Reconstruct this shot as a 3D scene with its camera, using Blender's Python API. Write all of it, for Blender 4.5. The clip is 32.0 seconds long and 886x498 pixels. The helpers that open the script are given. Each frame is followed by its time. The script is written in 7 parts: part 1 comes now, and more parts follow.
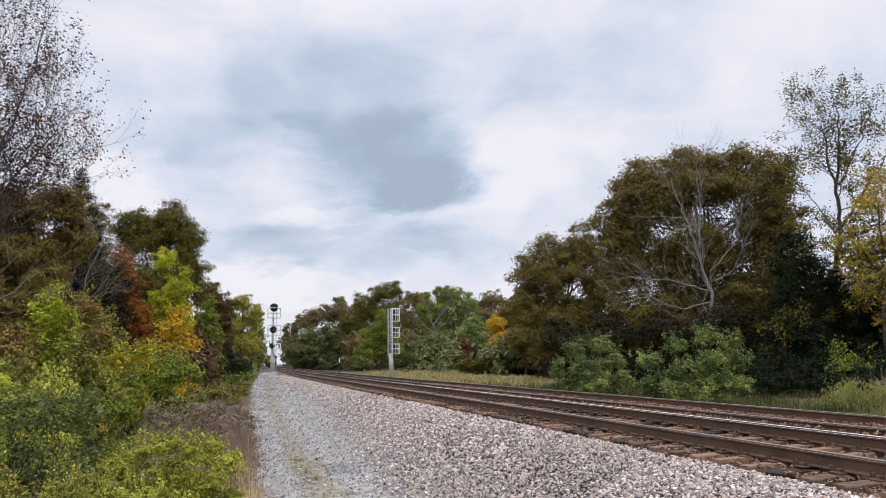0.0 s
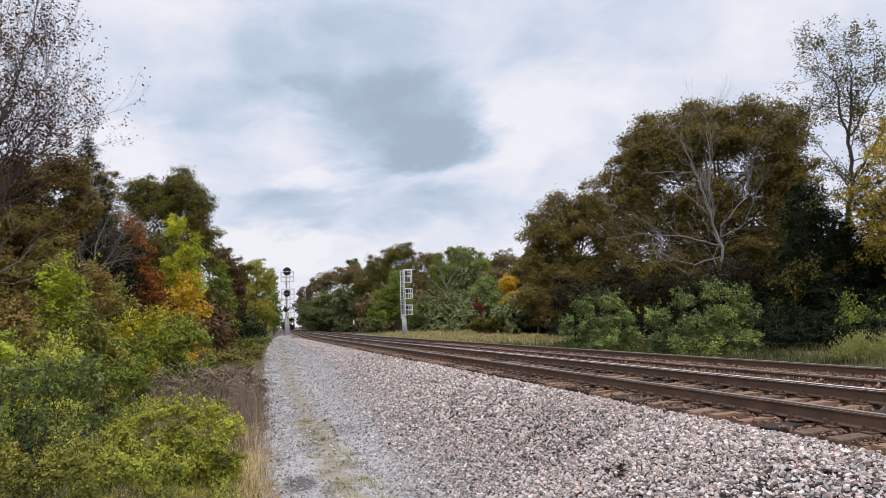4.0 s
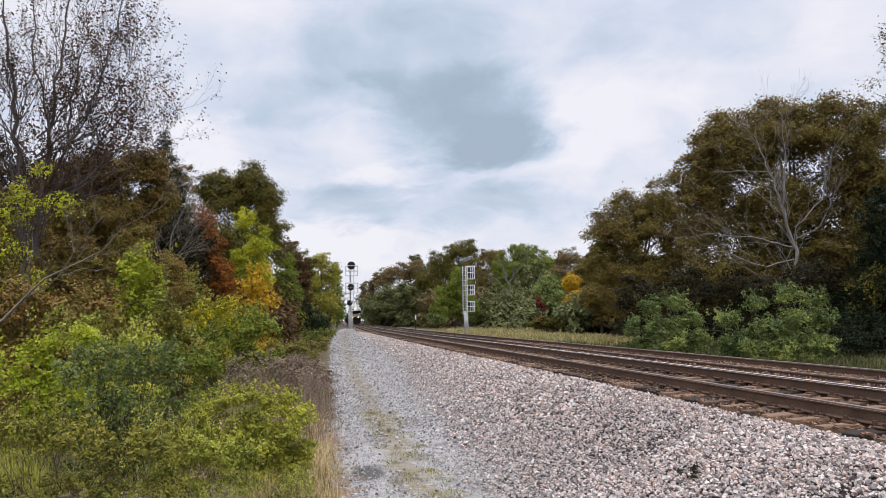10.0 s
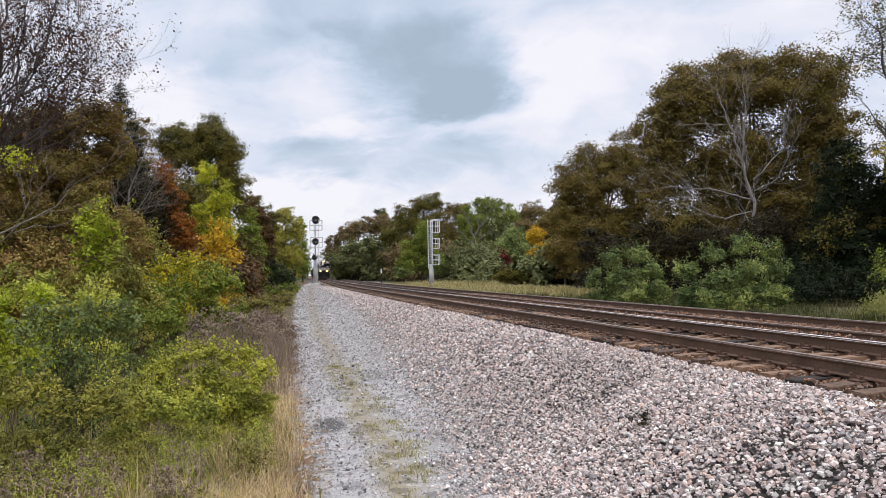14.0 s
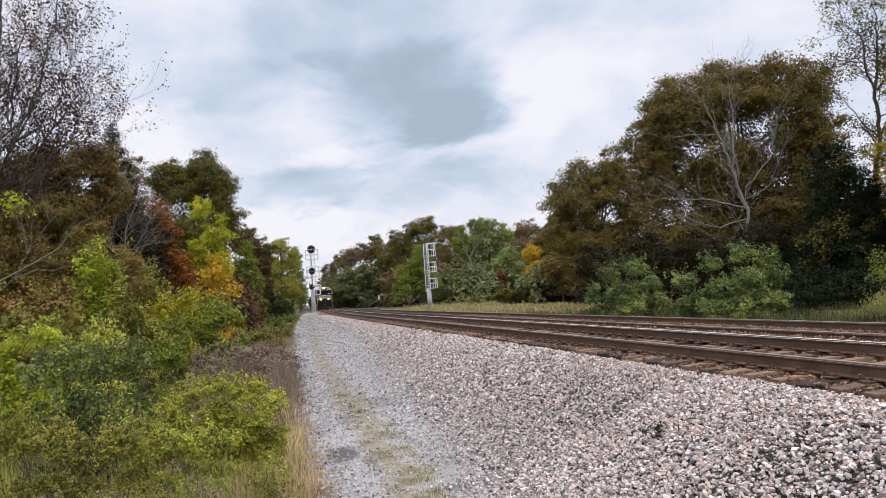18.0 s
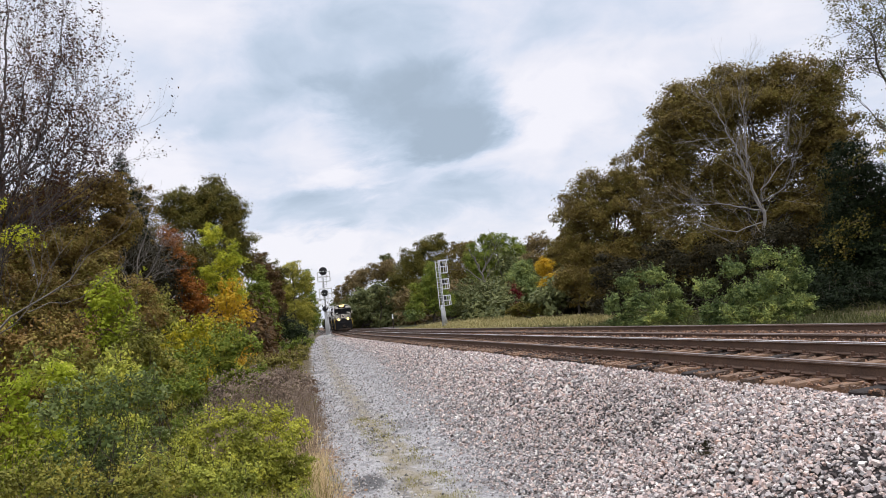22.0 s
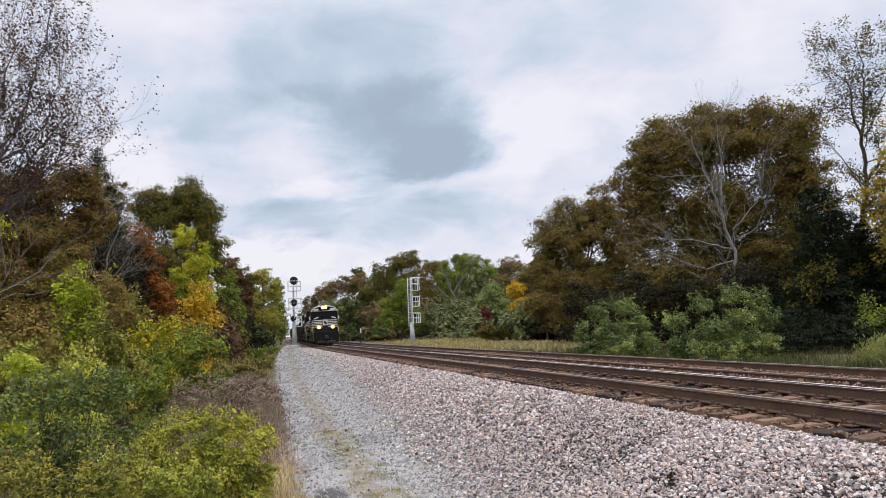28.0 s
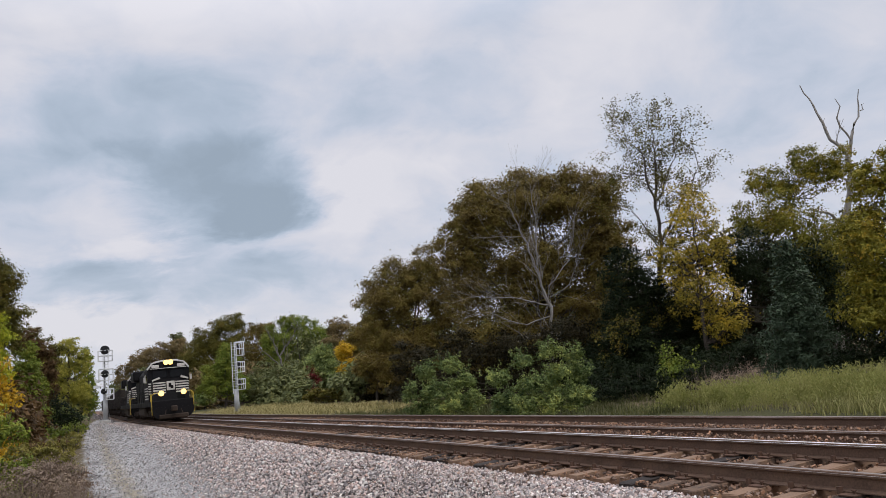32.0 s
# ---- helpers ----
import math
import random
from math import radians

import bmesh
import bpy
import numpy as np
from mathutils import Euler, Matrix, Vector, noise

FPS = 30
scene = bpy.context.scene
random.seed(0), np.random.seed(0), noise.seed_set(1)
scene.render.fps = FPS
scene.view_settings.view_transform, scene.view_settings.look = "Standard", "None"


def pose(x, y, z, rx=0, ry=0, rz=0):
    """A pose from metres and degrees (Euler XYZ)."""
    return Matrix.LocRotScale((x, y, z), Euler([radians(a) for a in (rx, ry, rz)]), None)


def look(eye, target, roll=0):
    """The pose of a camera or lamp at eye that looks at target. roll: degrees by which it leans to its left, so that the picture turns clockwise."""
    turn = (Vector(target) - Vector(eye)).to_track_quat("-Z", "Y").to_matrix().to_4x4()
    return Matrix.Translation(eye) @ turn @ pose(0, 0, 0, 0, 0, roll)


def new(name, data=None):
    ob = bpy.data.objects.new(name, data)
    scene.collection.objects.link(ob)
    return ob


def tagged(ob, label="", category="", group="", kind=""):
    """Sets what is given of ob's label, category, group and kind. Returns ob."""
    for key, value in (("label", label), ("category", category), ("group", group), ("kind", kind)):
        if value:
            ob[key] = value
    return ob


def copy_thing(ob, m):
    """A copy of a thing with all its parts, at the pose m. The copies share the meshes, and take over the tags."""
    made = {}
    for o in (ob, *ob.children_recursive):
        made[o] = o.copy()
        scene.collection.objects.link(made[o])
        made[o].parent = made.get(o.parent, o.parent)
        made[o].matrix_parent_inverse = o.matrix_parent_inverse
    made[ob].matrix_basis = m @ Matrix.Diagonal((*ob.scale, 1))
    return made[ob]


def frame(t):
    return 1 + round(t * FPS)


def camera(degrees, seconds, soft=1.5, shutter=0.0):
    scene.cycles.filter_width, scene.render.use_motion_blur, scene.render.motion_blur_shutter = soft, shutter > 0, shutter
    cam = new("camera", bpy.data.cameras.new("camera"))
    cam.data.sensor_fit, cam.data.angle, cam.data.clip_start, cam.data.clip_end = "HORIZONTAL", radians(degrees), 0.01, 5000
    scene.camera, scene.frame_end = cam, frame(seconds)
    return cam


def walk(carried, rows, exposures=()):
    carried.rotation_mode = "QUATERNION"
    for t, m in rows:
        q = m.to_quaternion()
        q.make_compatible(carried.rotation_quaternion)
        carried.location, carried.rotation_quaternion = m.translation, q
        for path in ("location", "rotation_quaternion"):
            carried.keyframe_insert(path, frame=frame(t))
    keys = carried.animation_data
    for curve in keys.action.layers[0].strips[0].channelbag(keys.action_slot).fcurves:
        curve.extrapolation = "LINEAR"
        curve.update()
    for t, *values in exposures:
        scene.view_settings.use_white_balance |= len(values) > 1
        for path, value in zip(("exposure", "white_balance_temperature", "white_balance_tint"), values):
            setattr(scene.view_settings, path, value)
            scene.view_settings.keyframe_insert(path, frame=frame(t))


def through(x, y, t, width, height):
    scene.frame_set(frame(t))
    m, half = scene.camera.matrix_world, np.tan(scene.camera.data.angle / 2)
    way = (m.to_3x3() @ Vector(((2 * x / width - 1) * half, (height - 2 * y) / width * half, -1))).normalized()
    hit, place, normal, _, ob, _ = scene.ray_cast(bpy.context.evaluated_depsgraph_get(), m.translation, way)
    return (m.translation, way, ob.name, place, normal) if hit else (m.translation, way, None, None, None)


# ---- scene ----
cam = camera(59.32, 32.0, soft=0.6)
# seconds, eye x y z, yaw to the right of +y, pitch up, roll
PATH = [
    (0, 0.140, 0.000, 1.115, 15.042, 8.266, -0.679), (0.5, 0.110, 0.021, 1.133, 14.761, 7.964, -0.086),
    (1, 0.084, 0.045, 1.117, 14.280, 7.278, 0.405), (1.5, 0.055, 0.088, 1.114, 14.064, 6.412, 0.581),
    (2, 0.041, 0.115, 1.110, 14.135, 5.654, 0.278), (2.5, 0.013, 0.122, 1.092, 14.366, 5.238, -0.224),
    (4.5, 0.492, -0.083, 1.139, 13.579, 5.380, -2.305), (5, 0.471, -0.094, 1.120, 12.857, 4.978, -2.449),
    (5.5, 0.366, -0.050, 1.106, 12.067, 4.562, -2.293), (6, 0.279, -0.041, 1.099, 11.398, 4.351, -1.841),
    (6.5, 0.276, -0.031, 1.093, 10.998, 4.496, -1.301), (7, 0.271, -0.046, 1.103, 10.828, 4.898, -0.917),
    (7.5, 0.258, -0.061, 1.097, 10.692, 5.513, -0.689), (8, 0.263, -0.055, 1.109, 10.524, 6.043, -0.680),
    (8.5, 0.269, -0.050, 1.110, 10.265, 6.311, -0.792), (9, 0.262, -0.057, 1.109, 9.982, 6.128, -0.758),
    (9.5, 0.260, -0.061, 1.108, 9.666, 5.715, -0.621), (10, 0.273, -0.039, 1.096, 9.416, 5.233, -0.344),
    (10.5, 0.264, -0.030, 1.094, 9.375, 4.896, -0.005), (11, 0.271, -0.026, 1.103, 9.568, 4.846, 0.119),
    (11.5, 0.280, -0.017, 1.099, 10.071, 4.732, 0.013), (12, 0.288, -0.043, 1.106, 10.749, 4.322, -0.360),
    (12.5, 0.311, -0.052, 1.111, 11.447, 3.540, -0.765), (13, 0.336, -0.073, 1.116, 11.910, 2.535, -0.890),
    (13.5, 0.397, -0.087, 1.106, 11.931, 1.772, -0.814), (15.5, 0.277, -0.138, 1.128, 11.811, 2.877, -1.432),
    (16, 0.270, -0.144, 1.140, 12.500, 3.896, -2.119), (16.5, 0.241, -0.163, 1.137, 13.091, 4.514, -2.614),
    (17, 0.252, -0.153, 1.133, 13.308, 4.719, -2.975), (17.5, 0.265, -0.129, 1.126, 12.947, 4.378, -3.337),
    (18, 0.236, -0.158, 1.119, 12.313, 3.449, -3.800), (18.5, 0.183, -0.122, 1.101, 11.689, 2.268, -4.306),
    (19, 0.191, -0.017, 1.106, 11.395, 1.308, -4.648), (19.5, 0.185, 0.160, 1.132, 11.520, 0.841, -4.650),
    (20, 0.119, 0.288, 1.124, 11.815, 1.103, -4.607), (20.5, -0.021, 0.453, 1.141, 12.237, 2.183, -4.594),
    (21, -0.004, 0.449, 1.151, 12.361, 3.400, -4.902), (21.5, 0.081, 0.376, 1.152, 12.251, 4.285, -5.443),
    (22, 0.153, 0.318, 1.148, 11.661, 4.745, -6.130), (22.5, 0.179, 0.336, 1.146, 10.795, 4.767, -6.732),
    (23, 0.143, 0.328, 1.138, 10.004, 4.668, -6.853), (23.5, 0.115, 0.331, 1.134, 9.483, 4.737, -6.423),
    (24, 0.092, 0.368, 1.127, 9.250, 5.106, -5.453), (24.5, 0.054, 0.404, 1.135, 9.294, 5.513, -4.306),
    (25, 0.055, 0.393, 1.135, 9.449, 5.792, -3.403), (25.5, 0.055, 0.388, 1.123, 9.700, 5.856, -2.873),
    (27.5, 0.044, 0.322, 1.131, 12.175, 5.917, -2.427), (28, 0.051, 0.320, 1.132, 13.772, 5.950, -2.474),
    (28.5, 0.059, 0.295, 1.141, 15.369, 5.962, -2.595), (29, 0.060, 0.275, 1.144, 17.449, 6.085, -2.642),
    (29.5, 0.076, 0.250, 1.140, 20.105, 6.733, -2.641), (30, 0.099, 0.216, 1.137, 23.799, 8.139, -2.232),
    (30.5, 0.034, 0.059, 1.204, 27.968, 9.921, -1.971), (31, 0.042, 0.035, 1.119, 31.614, 12.912, -1.202),
    (31.5, 0.071, 0.126, 1.193, 30.753, 11.822, -1.612), (32, 0.031, 0.079, 1.271, 26.767, 9.396, -5.293),
]


def aimed(x, y, z, yaw, pitch, roll):
    yaw, pitch = radians(yaw), radians(pitch)
    way = Vector((math.sin(yaw) * math.cos(pitch), math.cos(yaw) * math.cos(pitch), math.sin(pitch)))
    return look((x, y, z), Vector((x, y, z)) + way * 10, roll)


walk(cam, [(row[0], aimed(*row[1:])) for row in PATH], [(0.0, -0.06), (12.0, -0.03), (16.0, 0.05), (18.5, 0.0), (20.0, 0.17), (21.5, 0.02), (25.0, -0.02), (29.0, -0.08), (31.0, -0.22), (32.0, -0.32)])

# ---- light ----
SUN_AZ, SUN_EL = 168.0, 62.0  # compass degrees from +y towards +x
world = bpy.data.worlds.new("overcast_sky")
scene.world = world
world.use_nodes = True


class Net:
    """A short way to write node trees."""

    def __init__(self, tree):
        self.tree = tree
        tree.nodes.clear()

    def add(self, kind, inputs=None, operation="", use_clamp=False, data_type="", blend_type=""):
        node = self.tree.nodes.new(kind)
        if operation:
            node.operation = operation
        if use_clamp:
            node.use_clamp = True
        if data_type:
            node.data_type, node.blend_type = data_type, blend_type
        for key, value in (inputs or {}).items():
            socket = node.inputs[key]
            if isinstance(value, bpy.types.NodeSocket):
                self.tree.links.new(value, socket)
            else:
                socket.default_value = value
        return node

    def noise(self, vector, scale, detail=4.0, rough=0.55, out=0):
        return self.add("ShaderNodeTexNoise", {"Vector": vector, "Scale": scale, "Detail": detail, "Roughness": rough}).outputs[out]

    def math(self, operation, a, b=0.0, clamp=False):
        return self.add("ShaderNodeMath", {0: a, 1: b}, operation=operation, use_clamp=clamp).outputs[0]

    def span(self, value, low, high, to_low=0.0, to_high=1.0, smooth=True):
        node = self.add("ShaderNodeMapRange", {"Value": value, "From Min": low, "From Max": high, "To Min": to_low, "To Max": to_high})
        node.interpolation_type = "SMOOTHSTEP" if smooth else "LINEAR"
        return node.outputs["Result"]

    def mix(self, factor, a, b, blend="MIX"):
        node = self.add("ShaderNodeMix", data_type="RGBA", blend_type=blend)
        for index, value in ((0, factor), (6, a), (7, b)):
            if isinstance(value, bpy.types.NodeSocket):
                self.tree.links.new(value, node.inputs[index])
            else:
                node.inputs[index].default_value = value if index == 0 else (*value, 1)
        return node.outputs[2]

    def ramp(self, factor, colours, spread="LINEAR"):
        node = self.add("ShaderNodeValToRGB", {"Fac": factor})
        node.color_ramp.interpolation = spread
        while len(node.color_ramp.elements) < len(colours):
            node.color_ramp.elements.new(0.5)
        for i, (element, colour) in enumerate(zip(node.color_ramp.elements, colours)):
            element.position = i / (len(colours) - 1) if spread == "LINEAR" else i / len(colours)
            element.color = (*colour, 1)
        return node.outputs[0]

    def bump(self, height, strength, distance):
        return self.add("ShaderNodeBump", {"Height": height, "Strength": strength, "Distance": distance}).outputs[0]


def sky_tree():
    net = Net(world.node_tree)
    way = net.add("ShaderNodeTexCoord").outputs["Generated"]
    split = net.add("ShaderNodeSeparateXYZ", {0: way})
    sx, sy, sz = split.outputs
    # clouds lie on a flat sheet overhead and crowd together towards the horizon
    lift = net.math("MAXIMUM", net.math("ADD", sz, 0.33), 0.1)
    px, py = net.math("DIVIDE", sx, lift), net.math("DIVIDE", sy, lift)
    sheet = net.add("ShaderNodeCombineXYZ", {0: px, 1: py, 2: 0.0}).outputs[0]
    warp = net.noise(sheet, 2.2, 3.0, 0.5, out=1)
    bent = net.add("ShaderNodeVectorMath", {0: sheet, 1: net.add("ShaderNodeVectorMath", {0: warp, 3: 0.3}, operation="SCALE").outputs[0]}, operation="ADD").outputs[0]
    big = net.noise(bent, 2.1, 4.0, 0.5)
    wisps = net.noise(bent, 5.6, 7.0, 0.55)
    sky = net.add("ShaderNodeTexSky")
    sky.sky_type, sky.sun_disc, sky.sun_elevation, sky.sun_rotation = "NISHITA", False, radians(SUN_EL), radians(SUN_AZ)
    shade = net.math("ADD", net.math("MULTIPLY", net.math("SUBTRACT", big, 0.5), 0.6), net.math("MULTIPLY", net.math("SUBTRACT", wisps, 0.5), 0.85))
    # banks of cloud, by bearing and height in degrees, with torn edges
    tear = net.add("ShaderNodeSeparateXYZ", {0: net.noise(bent, 3.4, 6.0, 0.6, out=1)}).outputs
    bearing = net.math("ADD", net.math("MULTIPLY", net.math("ARCTAN2", sx, sy), 57.3), net.math("MULTIPLY", net.math("SUBTRACT", tear[0], 0.5), 15.0))
    height = net.math("ADD", net.math("MULTIPLY", net.math("ARCSINE", sz), 57.3), net.math("MULTIPLY", net.math("SUBTRACT", tear[1], 0.5), 6.5))
    bank = 0.0
    for a, e, wide, tall, weight in CLOUD_BANKS:
        u = net.math("POWER", net.math("ABSOLUTE", net.math("DIVIDE", net.math("SUBTRACT", bearing, a), wide)), 2.0)
        v = net.math("POWER", net.math("ABSOLUTE", net.math("DIVIDE", net.math("SUBTRACT", height, e), tall)), 2.0)
        spot = net.span(net.math("ADD", u, v), 0.0, 1.0, weight, 0.0)
        bank = net.math("ADD", spot, bank)
    dark = net.math("ADD", net.math("SUBTRACT", net.math("MULTIPLY", bank, 0.54), shade), 0.25, True)
    cloud = net.ramp(dark, [(0.92, 0.915, 0.99), (0.83, 0.845, 0.945), (0.70, 0.76, 0.9), (0.565, 0.66, 0.805), (0.462, 0.56, 0.693), (0.405, 0.495, 0.61)])
    low = net.span(sz, 0.02, 0.2, 1.0, 0.0)
    cloud = net.mix(net.math("MULTIPLY", low, 0.3), cloud, (0.92, 0.915, 0.94))
    # an overcast sky is about twice as bright overhead as near the horizon
    cloud = net.mix(1.0, cloud, net.ramp(net.span(sz, 0.42, 1.0, 0.0, 1.0, False), [(0.415, 0.415, 0.415), (1.0, 1.0, 1.0)]), "MULTIPLY")
    cover = net.add("ShaderNodeBackground", {"Color": cloud, "Strength": 2.46})
    clear = net.add("ShaderNodeBackground", {"Color": sky.outputs[0], "Strength": 0.06})
    both = net.add("ShaderNodeMixShader", {0: 0.95, 1: clear.outputs[0], 2: cover.outputs[0]})
    net.add("ShaderNodeOutputWorld", {0: both.outputs[0]})


# cloud banks: bearing, height, half width, half height in degrees, weight (below nought: a bright break)
CLOUD_BANKS = [(11.5, 14.6, 10.5, 4.6, 1.12), (13.0, 13.4, 6.0, 2.4, 0.4), (5.0, 19.5, 11.0, 6.0, 0.7), (8.3, 8.6, 13.0, 2.8, 0.46), (-0.5, 8.4, 9.0, 2.6, 0.4), (16.5, 8.2, 8.0, 2.4, 0.3), (-4.0, 15.5, 8.0, 2.4, 0.35), (27.0, 20.8, 14.0, 3.4, 0.5), (49.0, 16.0, 10.0, 3.0, 0.25),
               (21.8, 14.3, 6.5, 3.6, -0.5), (1.5, 5.6, 8.0, 2.4, -0.8), (-8.0, 12.4, 5.0, 3.0, -0.45), (5.4, 10.6, 5.0, 1.2, -0.4), (41.0, 23.0, 10.0, 5.0, -0.3), (12.0, 28.0, 10.0, 4.0, -0.4), (-5.0, 25.0, 10.0, 6.0, -0.3)]
sky_tree()
sun_data = bpy.data.lights.new("sun", "SUN")
sun_data.energy, sun_data.angle, sun_data.color = 1.4, radians(24), (1.0, 0.93, 0.84)
sun = new("sun", sun_data)
sun.matrix_world = look((0, 0, 60), Vector((0, 0, 60)) - Vector((math.sin(radians(SUN_AZ)) * math.cos(radians(SUN_EL)), math.cos(radians(SUN_AZ)) * math.cos(radians(SUN_EL)), math.sin(radians(SUN_EL)))))


# ---- materials ----
def surface(name, low, high, grain=30.0, patch=1.5, rough=0.8, metal=0.0, relief=0.3, depth=0.005, islands=0.0, object_vary=0.0, gloss=0.5):
    """A two-scale procedural surface between two colours."""
    m = bpy.data.materials.new(name)
    m.use_nodes = True
    net = Net(m.node_tree)
    where = net.add("ShaderNodeTexCoord").outputs["Object"]
    fine, wide = net.noise(where, grain, 6.0, 0.6), net.noise(where, patch, 4.0, 0.55)
    value = net.math("ADD", net.math("MULTIPLY", fine, 0.5), net.math("MULTIPLY", wide, 0.5))
    if islands:
        value = net.math("ADD", value, net.math("MULTIPLY", net.math("SUBTRACT", net.add("ShaderNodeNewGeometry").outputs["Random Per Island"], 0.5), islands))
    if object_vary:
        value = net.math("ADD", value, net.math("MULTIPLY", net.math("SUBTRACT", net.add("ShaderNodeObjectInfo").outputs["Random"], 0.5), object_vary))
    colour = net.mix(net.span(value, 0.3, 0.7), low, high)
    shader = net.add("ShaderNodeBsdfPrincipled", {"Base Color": colour, "Metallic": metal, "Specular IOR Level": gloss, "Roughness": net.span(wide, 0.2, 0.8, max(rough - 0.12, 0.03), min(rough + 0.1, 1.0)),
                     "Normal": net.bump(fine, relief, depth)})
    net.add("ShaderNodeOutputMaterial", {0: shader.outputs[0]})
    return m


def leafy(name, colours, through=0.21, rough=0.6):
    """Leaves: each one has its own tone out of the season's colours."""
    m = bpy.data.materials.new(name)
    m.use_nodes = True
    net = Net(m.node_tree)
    where = net.add("ShaderNodeTexCoord").outputs["Object"]
    pick = net.add("ShaderNodeNewGeometry").outputs["Random Per Island"]
    patch = net.noise(where, 0.55, 3.0, 0.6)
    tuft = net.noise(where, 2.4, 3.0, 0.6)
    value = net.math("ADD", net.math("MULTIPLY", pick, 0.32), net.span(patch, 0.3, 0.7, -0.08, 0.38, False))
    value = net.math("ADD", value, net.span(tuft, 0.3, 0.7, -0.08, 0.34, False), True)
    colour = net.ramp(value, colours)
    body = net.add("ShaderNodeBsdfPrincipled", {"Base Color": colour, "Roughness": rough, "Specular IOR Level": 0.14})
    glow = net.add("ShaderNodeBsdfTranslucent", {"Color": colour})
    both = net.add("ShaderNodeMixShader", {0: through, 1: body.outputs[0], 2: glow.outputs[0]})
    net.add("ShaderNodeOutputMaterial", {0: both.outputs[0]})
    return m


def plain(name, colour, rough=0.5, metal=0.0):
    return surface(name, tuple(c * 0.85 for c in colour), tuple(min(c * 1.12, 1) for c in colour), 18.0, 0.9, rough, metal, 0.12, 0.002)


def glowing(name, colour, strength):
    m = bpy.data.materials.new(name)
    m.use_nodes = True
    net = Net(m.node_tree)
    net.add("ShaderNodeOutputMaterial", {0: net.add("ShaderNodeEmission", {"Color": (*colour, 1), "Strength": strength}).outputs[0]})
    return m


BALLAST = [(0.059, 0.051, 0.051), (0.448, 0.35, 0.318), (0.72, 0.59, 0.54), (0.543, 0.491, 0.48), (0.152, 0.141, 0.144), (0.88, 0.85, 0.8), (0.589, 0.406, 0.33), (0.76, 0.7, 0.67), (0.201, 0.174, 0.168)]


def stones_material(name, tones):
    m = bpy.data.materials.new(name)
    m.use_nodes = True
    net = Net(m.node_tree)
    where = net.add("ShaderNodeTexCoord").outputs["Object"]
    pick = net.math("FRACT", net.math("ADD", net.add("ShaderNodeNewGeometry").outputs["Random Per Island"], net.add("ShaderNodeObjectInfo").outputs["Random"]))
    fine = net.noise(where, 60.0, 4.0)
    colour = net.mix(net.span(fine, 0.35, 0.7, 0.0, 0.25), net.ramp(pick, tones), (0.2, 0.165, 0.15))
    shader = net.add("ShaderNodeBsdfPrincipled", {"Base Color": colour, "Roughness": 0.85, "Specular IOR Level": 0.3, "Normal": net.bump(fine, 0.4, 0.01)})
    net.add("ShaderNodeOutputMaterial", {0: shader.outputs[0]})
    return m


